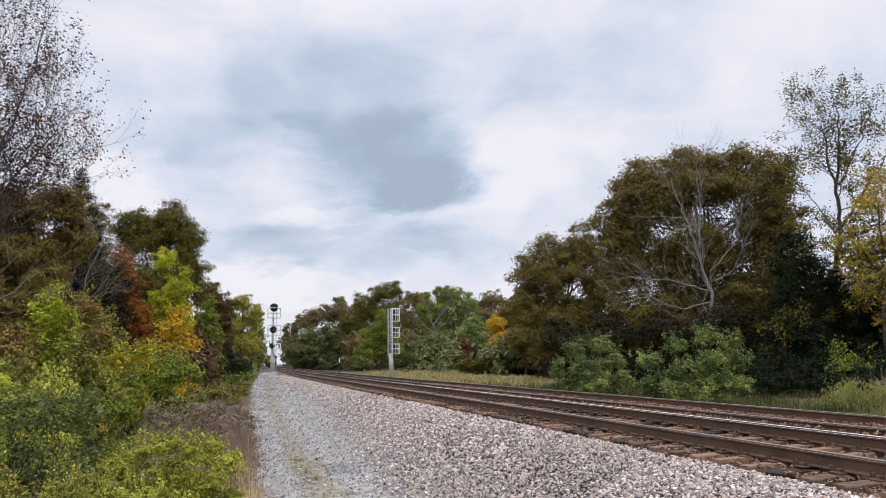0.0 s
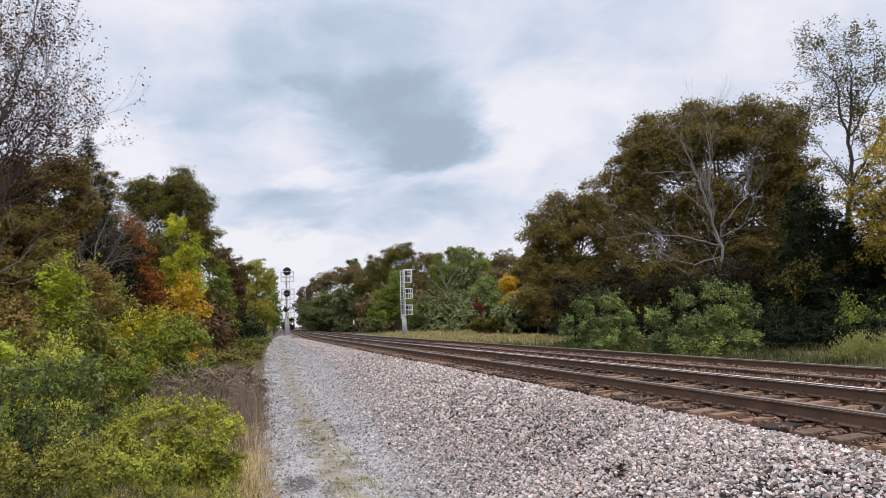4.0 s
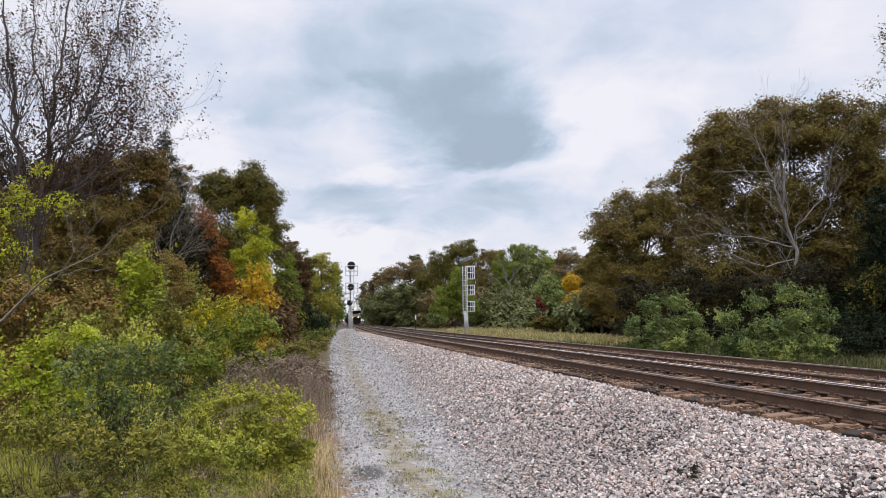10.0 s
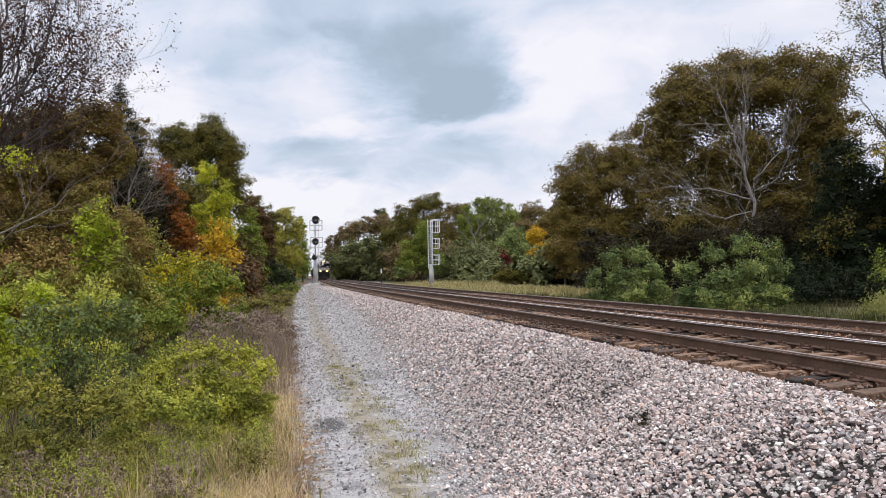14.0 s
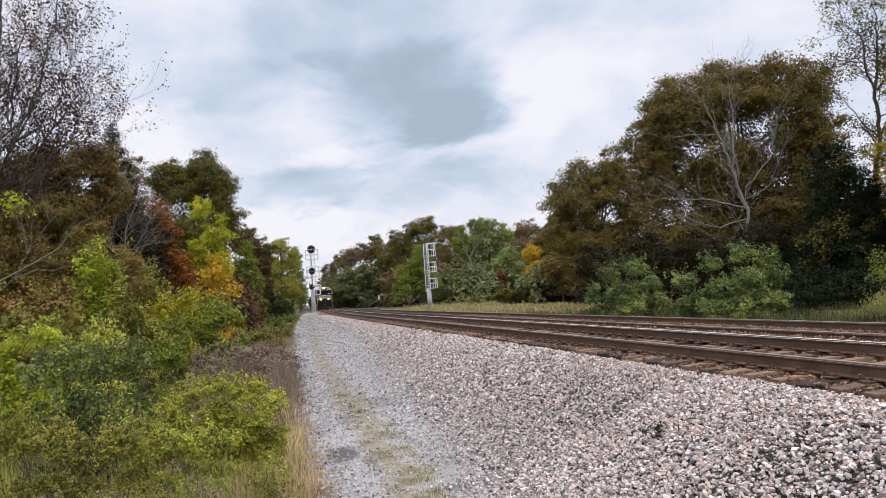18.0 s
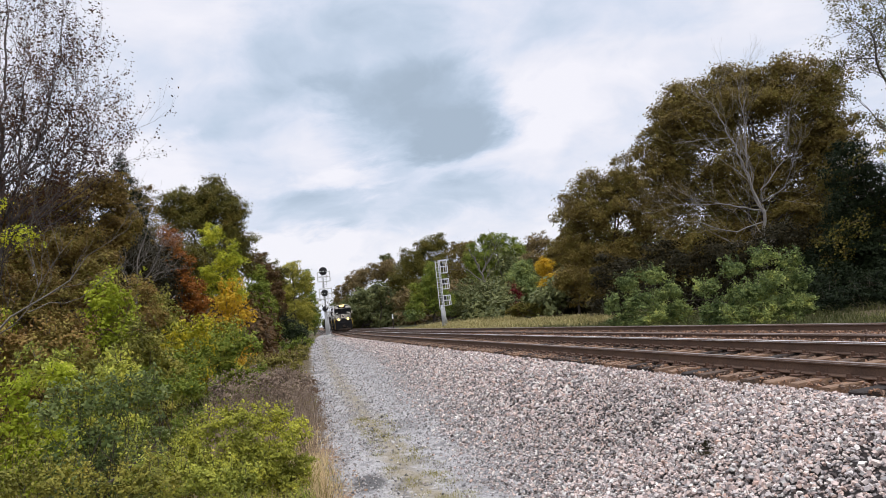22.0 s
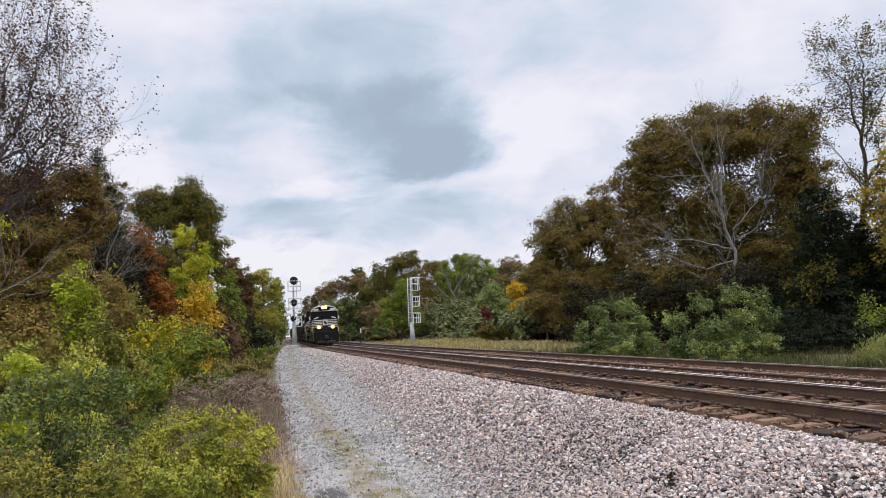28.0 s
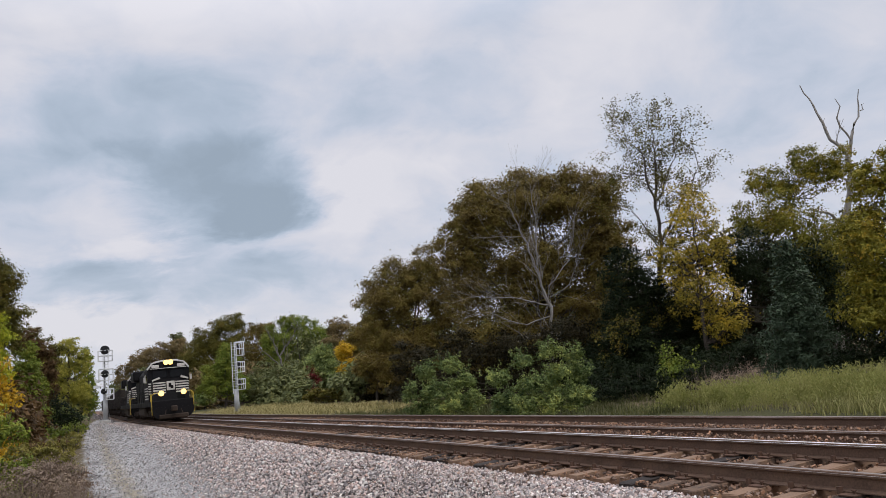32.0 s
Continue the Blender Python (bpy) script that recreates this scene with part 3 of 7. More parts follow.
def grow(p, way, length, radius, depth, rng, lines, tips, spread=0.6, rise=0.25, shrink=0.72):
    """A forking bare limb with all its twigs."""
    steps = 4 if depth else 3
    pts, q, w = [np.array([*p, radius])], np.array(p, float), np.array(way, float)
    for i in range(steps):
        w = w + rng.normal(0, 0.13, 3) + np.array([0, 0, rise * 0.12])
        w /= np.linalg.norm(w)
        q = q + w * length / steps
        pts.append(np.array([*q, radius * (1 - 0.4 * (i + 1) / steps)]))
        if depth > 0 and i in (1, 2) and rng.random() < 0.75:
            side = unit_rows(rng, 1)[0]
            d = w + spread * 1.25 * (side - w * side.dot(w))
            grow(q, d / np.linalg.norm(d), length * shrink * rng.uniform(0.6, 0.95), radius * 0.5, depth - 1, rng, lines, tips, spread, rise, shrink)
    lines.append(np.array(pts))
    if depth <= 0:
        tips.append(q)
        tips.append(pts[2][:3])
        return
    for _ in range(2):
        side = unit_rows(rng, 1)[0]
        d = w + spread * (side - w * side.dot(w)) + np.array([0, 0, rise])
        grow(q, d / np.linalg.norm(d), length * shrink * rng.uniform(0.8, 1.1), radius * 0.6, depth - 1, rng, lines, tips, spread, rise, shrink)


def lobes_points(lobes, cover, leaf, cluster, rng):
    """Leaf places through the lobes of a crown: boughs stand round each lobe, tufts sit on the outer and upper side of each bough, leaves lie in the tufts, and the
    undersides stay open. cover: leaf area over the lobe's outline. Returns leaf places, the hearts of the boughs and tufts, and the way that each leaf faces."""
    out, hearts, ways = [], [], []
    for cx, cy, cz, rx, ry, rz, *thin in lobes:
        c, r = np.array([cx, cy, cz]), np.array([rx, ry, rz])
        size = float(np.prod(r)) ** (1 / 3)
        total = max(60, int(1.1 * (thin[0] if thin else 1.0) * cover * math.pi * max(rx, ry) * rz / (0.36 * leaf * leaf)))
        bough = float(np.clip(0.3 * size, 2.4 * leaf, max(0.8, 4.5 * leaf)))
        n = int(np.clip(3.4 * (size / bough) ** 2, 6, 120))
        d = unit_rows(rng, 4 * n)
        d = d[d[:, 2] > rng.uniform(-1.0, -0.35, len(d))][:n]
        n = len(d)
        hub = c + d * r * rng.uniform(0.3, max(0.5, 1.0 - 0.5 * bough / size), (n, 1))
        wide = bough * rng.uniform(0.6, 1.3, n)
        k = int(np.clip(total / n / cluster, 4, 22))
        up = rng.normal(size=(n, k, 3)) * 0.8 + d[:, None] * 0.9 + np.array([0, 0, 0.32])
        up /= np.linalg.norm(up, axis=2, keepdims=True)
        tuft = hub[:, None] + up * wide[:, None, None] * np.array([1, 1, 0.85]) * rng.uniform(0.55, 1.08, (n, k, 1))
        home = rng.choice(n * k, int(total * 0.74), p=np.repeat(wide ** 2, k) / (np.sum(wide ** 2) * k))
        reach = np.maximum(np.repeat(wide, k)[home] * 0.3, leaf * 0.6)[:, None] * rng.uniform(0.6, 1.4, (len(home), 1))
        out.append(tuft.reshape(-1, 3)[home] + rng.normal(size=(len(home), 3)) * reach * np.array([1, 1, 0.6]))
        ways.append(up.reshape(-1, 3)[home])
        deep = unit_rows(rng, total - len(home)) * rng.random((total - len(home), 1)) ** 0.45
        out.append(c + deep * r * 0.86)
        ways.append(deep)
        hearts.append(np.concatenate([hub, tuft.reshape(-1, 3)[rng.integers(n * k, size=n)]]))
    return np.concatenate(out), np.concatenate(hearts), np.concatenate(ways)


def tree(name, label, base, lobes, leaves, bark=None, trunk_r=0.2, cover=3.0, cluster=26, leaf=0.16, limbs=26, seed=1, group="", category="tree", fork=0.35, droop=0.25, trunks=1):
    """A tapered trunk with limbs that reach into the crown, and a crown of single leaves. Lobes are relative to the base."""
    rng = np.random.default_rng(seed)
    ob = thing(name, label, category, group, at=pose(*base))
    lob = np.array([(*l, 1.0)[:7] for l in lobes], float)
    top = lob[:, 2].max()
    pts, hearts, ways = lobes_points(lob, cover, leaf, cluster, rng)
    crown_mid = lob[:, :3].mean(0)
    lines = []
    stems = []
    for s in range(trunks):
        foot = np.array([rng.normal(0, 0.35) * (trunks > 1), rng.normal(0, 0.35) * (trunks > 1), -0.15])
        head = np.array([crown_mid[0] * 0.8 + rng.normal(0, 0.5) * (trunks > 1), crown_mid[1] * 0.8, top])
        stem = limb(foot, head, trunk_r / math.sqrt(trunks), trunk_r * 0.12, rng, 0.06, 9, 0.0)
        stems.append(stem)
        lines.append(stem)
    pick = rng.choice(len(hearts), min(limbs, len(hearts)), replace=False)
    for h in hearts[pick]:
        stem = stems[rng.integers(len(stems))]
        k = int(np.clip(np.interp(h[2] - 0.25 * np.linalg.norm(h[:2] - stem[4, :2]), stem[:, 2], np.arange(9)), 9 * fork * 0.5, 7))
        r = stem[k, 3] * 0.55
        line = limb(stem[k, :3], h, max(r, 0.012), 0.008, rng, 0.16, 6, 0.06)
        lines.append(line)
        for _ in range(2):
            near = hearts[rng.integers(len(hearts))]
            if np.linalg.norm(near - h) < 2.6:
                lines.append(limb(line[3, :3], near, line[3, 3] * 0.6, 0.006, rng, 0.2, 4, 0.03))
    link("trunk", raw_mesh("trunk", *tubes(lines, 6), True), bark or BARK, ob, "rough trunk and forked limbs")
    link("crown", leaf_mesh("crown", pts, leaf, rng, droop, corners=3, facing=ways), leaves, ob)
    return ob


def limbed_tree(name, label, base, limbs, leaves, bark, seed, twigs=3.0, twig=1.2, depth=2, per_tip=3.0, leaf=0.12, tuft=0.2, spread=0.6, rise=0.2, from_step=2, tip_r=0.012):
    """A tree whose main limbs are given as lines of (across, away, up, radius); twigs fork off them."""
    rng = np.random.default_rng(seed)
    ob = thing(name, label, "tree", at=pose(*base))
    lines, tips = [], []
    for rough in limbs:
        r = np.array(rough, float)
        size = np.concatenate([[0], np.cumsum(np.linalg.norm(np.diff(r[:, :3], axis=0), axis=1))])
        n = max(6, int(size[-1] / 0.45))
        at = np.linspace(0, size[-1], n)
        p = np.stack([np.interp(at, size, r[:, k]) for k in range(4)], 1)
        p[1:-1, :3] += rng.normal(0, 0.06, (n - 2, 3))
        lines.append(p)
        for k in range(1, n):
            if r[0, 3] > 0.1 and k < n * 0.45 and from_step:
                continue
            for _ in range(rng.poisson(twigs * size[-1] / n)):
                w = p[k, :3] - p[k - 1, :3]
                w /= np.linalg.norm(w) + 1e-9
                side = unit_rows(rng, 1)[0]
                d = w * 0.6 + spread * 1.4 * (side - w * side.dot(w)) + np.array([0, 0, rise])
                grow(p[k, :3], d / np.linalg.norm(d), twig * rng.uniform(0.5, 1.2), max(tip_r, p[k, 3] * 0.35), depth, rng, lines, tips, spread, rise, 0.72)
        tips.append(p[-1, :3])
    link("trunk", raw_mesh("trunk", *tubes(lines, 4), True), bark, ob, "forked trunk with many thin twigs")
    if leaves is not None:
        t = np.array(tips)
        spot = np.repeat(t, rng.poisson(per_tip, len(t)), axis=0)
        link("crown", leaf_mesh("crown", spot + rng.normal(0, tuft, spot.shape), leaf, rng), leaves, ob)
    return ob


def conifer(name, label, base, height, width, leaves, seed, trunk_r=0.16, tiers=26):
    """A spruce: drooping whorls of needle sprays round a straight trunk."""
    rng = np.random.default_rng(seed)
    ob = thing(name, label, "conifer tree", at=pose(*base))
    lines = [limb((0, 0, -0.15), (0.1, 0, height), trunk_r, 0.02, rng, 0.02, 7, 0.0)]
    pts = []
    for i in range(tiers * 9):
        u = (i + rng.random()) / (tiers * 9)
        z = height * (0.04 + 0.95 * u)
        reach = width * 0.5 * (1 - u) ** 0.85 + 0.1
        a = i * 2.4 + rng.normal(0, 0.3)
        r = reach * rng.uniform(0.6, 1.12)
        tip = np.array([math.cos(a) * r, math.sin(a) * r, z - 0.1 * r + rng.normal(0, 0.08)])
        lines.append(limb((0, 0, z), tip, 0.02, 0.006, rng, 0.05, 4, 0.08))
        n = int(12 + 70 * r)
        t = rng.random(n)[:, None] ** 0.6
        q = np.array([0, 0, z]) * (1 - t) + tip * t
        pts.append(q + rng.normal(0, 1, q.shape) * np.array([0.2, 0.2, 0.1]))
    link("trunk", raw_mesh("trunk", *tubes(lines, 5), True), BARK, ob)
    link("crown", leaf_mesh("crown", np.concatenate(pts), 0.2, rng, 0.35, 0.3, corners=3), leaves, ob)
    return ob


def bush(name, label, base, lobes, leaves, seed, cover=2.7, cluster=26, leaf=0.11, stems=26, category="bush", group="", stem_mat=None, droop=0.1, sprigs=9):
    """Many thin stems from one root, leaves in clumps on them."""
    rng = np.random.default_rng(seed)
    ob = thing(name, label, category, group, at=pose(*base))
    lob = [tuple(l) for l in lobes]
    for u, v, z, ru, rv, rz in lobes:
        gap = z - rz
        if gap > 0.15:
            lob.append((u, v + 0.1, gap * 0.5, ru * 0.85, rv, gap * 0.6))
    pts, hearts, ways = lobes_points(lob, cover, leaf, cluster, rng)
    shoots = []
    for u, v, z, ru, rv, rz in lobes:
        for _ in range(sprigs):
            a, b = rng.normal(0, 0.5, 2)
            foot = np.array([u + a * ru, v + b * rv, z + rz * 0.6])
            tip = foot + np.array([rng.normal(0, 0.35), rng.normal(0, 0.35), rng.uniform(0.6, 1.3)]) * rz * rng.uniform(0.5, 0.95)
            shoots.append(limb(foot, tip, leaf * 0.09, leaf * 0.04, rng, 0.1, 5, 0.0))
            t = rng.random((14, 1)) ** 0.8
            pts = np.concatenate([pts, foot * (1 - t) + tip * t + rng.normal(0, leaf * 0.6, (14, 3))])
            ways = np.concatenate([ways, unit_rows(rng, 14)])
    ways, pts = ways[pts[:, 2] > 0.02], pts[pts[:, 2] > 0.02]
    pick = rng.choice(len(hearts), min(stems, len(hearts)), replace=False)
    lines = shoots + [limb((h[0] * 0.25 + rng.normal(0, 0.1), h[1] * 0.25 + rng.normal(0, 0.1), -0.05), h, min(0.02, leaf * 0.1), min(0.005, leaf * 0.05), rng, 0.15, 5, -0.05) for h in hearts[pick]]
    tagged(link("branchwork", raw_mesh("branchwork", *tubes(lines, 4), True), stem_mat or TWIG, ob), kind="stuff")
    link("foliage", leaf_mesh("foliage", pts, leaf, rng, droop, facing=ways), leaves, ob)
    return ob


def blades(name, label, places, height, material, seed, width=0.012, lean=0.35, category="grass", segments=2):
    """Grass: bent, tapering blades, one root a place (x, y, z)."""
    rng = np.random.default_rng(seed)
    n = len(places)
    h = height * rng.uniform(0.5, 1.3, n)
    a = rng.uniform(0, 6.283, n)
    out = np.stack([np.cos(a), np.sin(a), np.zeros(n)], 1)
    side = np.stack([-np.sin(a + rng.normal(0, 0.8, n)), np.cos(a), np.zeros(n)], 1)
    bend = rng.uniform(0.05, lean * 2, n)
    verts = []
    for i in range(segments + 1):
        t = i / segments
        p = places + out * (bend * h * t * t)[:, None] + np.stack([np.zeros(n), np.zeros(n), h * (t - 0.25 * bend * t * t)], 1)
        w = width * (1 - t * 0.92) * 0.5
        verts += [p - side * w, p + side * w]
    m = 2 * (segments + 1)
    verts = np.stack(verts, 1).reshape(-1, 3)
    quads = np.concatenate([np.arange(n)[:, None] * m + np.array([[2 * i, 2 * i + 1, 2 * i + 3, 2 * i + 2]]) for i in range(segments)])
    ob = link(name, raw_mesh(name, verts, quads), material)
    return tagged(ob, label, category, kind="stuff")

# ---- foliage colours ----
BROWN_OLIVE = leafy("brown_olive_leaves", [(0.056, 0.043, 0.016), (0.140, 0.100, 0.030), (0.213, 0.156, 0.039), (0.196, 0.173, 0.040), (0.337, 0.225, 0.056)])
DEAD_BROWN = leafy("dead_brown_leaves", [(0.074, 0.052, 0.019), (0.180, 0.118, 0.036), (0.247, 0.173, 0.044), (0.210, 0.196, 0.044), (0.330, 0.187, 0.052)])
# brown leaves made near-black: the shade inside the woods is in the colour
SHADED_BROWN = leafy("shaded_leaves", [(0.01, 0.009, 0.005), (0.025, 0.023, 0.01), (0.041, 0.031, 0.012), (0.025, 0.031, 0.011)])
OLIVE = leafy("olive_leaves", [(0.039, 0.039, 0.009), (0.104, 0.098, 0.021), (0.141, 0.128, 0.025), (0.193, 0.138, 0.029), (0.283, 0.230, 0.044)])
OLIVE_LOW = leafy("olive_weeds", [(0.1, 0.095, 0.024), (0.2, 0.185, 0.045), (0.33, 0.29, 0.075), (0.27, 0.185, 0.07)])
MID_GREEN = leafy("green_leaves", [(0.052, 0.073, 0.012), (0.124, 0.166, 0.027), (0.206, 0.255, 0.038), (0.269, 0.273, 0.043), (0.496, 0.437, 0.066)])
# dark evergreen tones, with the shade at the wood's edge worked in
DARK_GREEN = leafy("shaded_dark_green_leaves", [(0.005, 0.010, 0.004), (0.012, 0.021, 0.007), (0.020, 0.029, 0.010), (0.026, 0.034, 0.010)])
BLUE_GREEN = leafy("blue_green_leaves", [(0.039, 0.059, 0.018), (0.107, 0.146, 0.044), (0.215, 0.254, 0.088), (0.439, 0.459, 0.195)], 0.25, 0.55)
SPRUCE = leafy("spruce_needles", [(0.031, 0.048, 0.029), (0.070, 0.101, 0.060), (0.119, 0.158, 0.095)], 0.1)
GREY_GREEN = leafy("grey_green_leaves", [(0.029, 0.049, 0.018), (0.110, 0.153, 0.053), (0.241, 0.299, 0.096), (0.451, 0.480, 0.131), (0.728, 0.684, 0.175)])
SAGE = leafy("sage_leaves", [(0.066, 0.067, 0.016), (0.198, 0.198, 0.042), (0.396, 0.360, 0.072), (0.600, 0.468, 0.108)])
FRESH = leafy("fresh_green_leaves", [(0.12, 0.15, 0.016), (0.312, 0.371, 0.032), (0.48, 0.529, 0.052), (0.72, 0.635, 0.078)], 0.4)
LIME = leafy("lime_leaves", [(0.109, 0.142, 0.019), (0.271, 0.325, 0.030), (0.487, 0.501, 0.041), (0.649, 0.595, 0.047), (0.797, 0.715, 0.055)], 0.35)
GOLD = leafy("gold_leaves", [(0.2, 0.132, 0.012), (0.475, 0.3, 0.025), (0.625, 0.408, 0.03), (0.562, 0.432, 0.05), (0.375, 0.312, 0.05)], 0.35)
GOLD_GREEN = leafy("gold_green_leaves", [(0.218, 0.25, 0.024), (0.468, 0.437, 0.036), (0.718, 0.562, 0.042), (0.75, 0.468, 0.036)], 0.35)
YELLOW_OLIVE = leafy("yellow_olive_leaves", [(0.041, 0.042, 0.009), (0.137, 0.129, 0.021), (0.241, 0.223, 0.032), (0.361, 0.269, 0.032), (0.433, 0.246, 0.032)])
RUST = leafy("rust_leaves", [(0.107, 0.039, 0.01), (0.238, 0.088, 0.019), (0.357, 0.139, 0.025), (0.286, 0.144, 0.034)])
RUSSET = leafy("russet_leaves", [(0.043, 0.029, 0.014), (0.093, 0.057, 0.024), (0.145, 0.082, 0.032), (0.119, 0.098, 0.036)])
DRY = leafy("dry_weeds", [(0.132, 0.098, 0.076), (0.253, 0.190, 0.149), (0.380, 0.293, 0.213), (0.310, 0.259, 0.149)])
RUSSET_GREEN = leafy("russet_green_leaves", [(0.102, 0.070, 0.029), (0.288, 0.174, 0.058), (0.252, 0.198, 0.054), (0.372, 0.324, 0.074), (0.504, 0.300, 0.090)])
FRESH_SAGE = leafy("mixed_green_leaves", [(0.084, 0.102, 0.022), (0.252, 0.282, 0.060), (0.456, 0.480, 0.090), (0.696, 0.648, 0.114), (0.528, 0.396, 0.120)], 0.35)
GOLD_OLIVE = leafy("gold_olive_leaves", [(0.121, 0.108, 0.02), (0.27, 0.23, 0.041), (0.459, 0.351, 0.047), (0.675, 0.472, 0.047), (0.567, 0.405, 0.054)], 0.35)
CRIMSON = leafy("crimson_leaves", [(0.07, 0.012, 0.012), (0.15, 0.02, 0.02), (0.2, 0.04, 0.025)])
# brown leaves whose dark look against the sky is put into the colour
SILHOUETTE = leafy("backlit_brown_leaves", [(0.035, 0.02, 0.015), (0.075, 0.04, 0.025), (0.12, 0.06, 0.03), (0.15, 0.085, 0.035)], 0.2)
FIELD_GRASS = leafy("field_grass", [(0.166, 0.166, 0.059), (0.332, 0.290, 0.116), (0.497, 0.415, 0.199), (0.265, 0.282, 0.099)])
FALLEN = leafy("fallen_leaves", [(0.116, 0.070, 0.046), (0.232, 0.146, 0.093), (0.349, 0.232, 0.152), (0.198, 0.140, 0.099)], 0.1)
STRAW = leafy("straw_grass", [(0.275, 0.204, 0.094), (0.528, 0.407, 0.220), (0.748, 0.583, 0.341), (0.440, 0.396, 0.154)])
PLUME = leafy("plume_weeds", [(0.159, 0.179, 0.047), (0.279, 0.285, 0.086), (0.371, 0.358, 0.133), (0.411, 0.371, 0.199)], 0.35)
# greens of the far wood, greyed so that distance haze is in the colour
FAR_GREEN = leafy("far_hazed_leaves", [(0.060, 0.072, 0.034), (0.122, 0.139, 0.055), (0.196, 0.205, 0.076), (0.278, 0.260, 0.090)])
FAR_RUSSET = leafy("far_russet_leaves", [(0.083, 0.066, 0.033), (0.181, 0.138, 0.062), (0.276, 0.194, 0.083), (0.248, 0.215, 0.092)])
# green weeds darkened in colour for the shade at the bushes' foot
SHADE_WEED = leafy("shaded_field_weeds", [(0.037, 0.045, 0.015), (0.074, 0.082, 0.030), (0.126, 0.126, 0.045), (0.149, 0.126, 0.067)])
ROAD_END = leafy("yellow_olive_tree_leaves", [(0.119, 0.119, 0.025), (0.294, 0.280, 0.053), (0.490, 0.448, 0.077), (0.700, 0.588, 0.098)], 0.3)
WEED_LIME = leafy("yellowing_weed_leaves", [(0.119, 0.133, 0.025), (0.294, 0.308, 0.050), (0.518, 0.511, 0.073), (0.800, 0.700, 0.087)], 0.25)
TALL_GRASS = leafy("tall_field_grass", [(0.116, 0.122, 0.037), (0.238, 0.235, 0.082), (0.340, 0.313, 0.129), (0.394, 0.340, 0.197)])


def on(x, y, sink=0.0):
    """A base on the ground at (x, y), turned to face the place's middle."""
    return (x, y, float(ground_z(x, y)) - sink, 0, 0, -math.degrees(math.atan2(x, y)))


# ---- trees and brush ----
tree("autumn_tree", "broad brown-leaved tree with pale bare inner branches", on(28.77, 43.41), [(-2.88, 0.0, 12.15, 3.2, 2.69, 3.3), (0.17, 0.0, 12.95, 3.11, 2.36, 2.9), (3.38, 0.0, 12.6, 2.86, 2.44, 3.2), (-4.68, 0.0, 8.16, 2.31, 1.96, 2.79), (-0.61, 0.0, 7.94, 3.81, 2.62, 3.08, 1.0), (-4.5, 0.0, 10.3, 2.3, 2.0, 2.5), (4.5, 0.0, 10.2, 2.0, 1.8, 2.6), (3.95, 0.0, 8.06, 2.19, 1.86, 3.35, 0.8), (-2.2, 0.0, 4.01, 4.53, 2.46, 2.9), (2.55, 0.0, 4.23, 2.46, 2.09, 2.81)], BROWN_OLIVE, cover=5.6, trunk_r=0.38, cluster=44, leaf=0.144, limbs=90, seed=11, trunks=3, fork=0.15)
tree("autumn_tree", "round brown-olive tree at the wood's edge", on(25.51, 58.76), [(-1.13, 0.0, 8.95, 2.5, 2.05, 3.4), (1.86, 0.0, 9.65, 2.2, 1.76, 3.4), (0.1, 0.0, 4.08, 3.43, 2.72, 3.2), (-2.35, 0.0, 6.19, 1.62, 1.38, 2.31), (3.73, 0.0, 7.2, 2.06, 1.75, 2.74), (3.68, 0.0, 3.79, 2.04, 1.74, 2.04)], BROWN_OLIVE, cover=5.8, trunk_r=0.3, cluster=44, leaf=0.144, limbs=50, seed=12, trunks=2, fork=0.15)
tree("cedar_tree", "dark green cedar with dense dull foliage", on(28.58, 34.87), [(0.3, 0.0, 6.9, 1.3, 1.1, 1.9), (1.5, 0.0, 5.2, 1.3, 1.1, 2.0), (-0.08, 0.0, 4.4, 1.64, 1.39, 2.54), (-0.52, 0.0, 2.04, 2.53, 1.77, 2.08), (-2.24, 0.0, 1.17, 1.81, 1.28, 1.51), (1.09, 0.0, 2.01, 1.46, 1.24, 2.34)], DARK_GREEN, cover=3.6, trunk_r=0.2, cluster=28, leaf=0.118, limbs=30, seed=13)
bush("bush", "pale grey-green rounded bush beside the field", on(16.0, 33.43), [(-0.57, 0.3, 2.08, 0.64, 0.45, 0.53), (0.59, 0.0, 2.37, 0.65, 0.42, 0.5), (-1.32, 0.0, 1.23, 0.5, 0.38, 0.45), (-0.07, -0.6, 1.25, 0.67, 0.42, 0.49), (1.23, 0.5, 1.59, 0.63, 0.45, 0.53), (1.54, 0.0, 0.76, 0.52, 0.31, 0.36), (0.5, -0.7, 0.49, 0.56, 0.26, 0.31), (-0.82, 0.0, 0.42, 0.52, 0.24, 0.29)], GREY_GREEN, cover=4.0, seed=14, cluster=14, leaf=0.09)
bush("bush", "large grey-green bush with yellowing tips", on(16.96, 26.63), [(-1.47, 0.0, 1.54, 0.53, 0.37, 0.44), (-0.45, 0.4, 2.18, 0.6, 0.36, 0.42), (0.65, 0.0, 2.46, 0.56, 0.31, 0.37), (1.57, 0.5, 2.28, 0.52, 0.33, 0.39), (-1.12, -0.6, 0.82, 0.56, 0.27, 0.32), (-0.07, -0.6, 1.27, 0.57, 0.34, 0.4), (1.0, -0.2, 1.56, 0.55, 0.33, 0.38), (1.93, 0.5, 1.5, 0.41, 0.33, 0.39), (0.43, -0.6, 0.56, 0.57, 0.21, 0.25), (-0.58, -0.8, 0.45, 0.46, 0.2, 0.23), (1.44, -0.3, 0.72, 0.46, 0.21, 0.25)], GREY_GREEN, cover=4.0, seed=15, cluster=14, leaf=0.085)
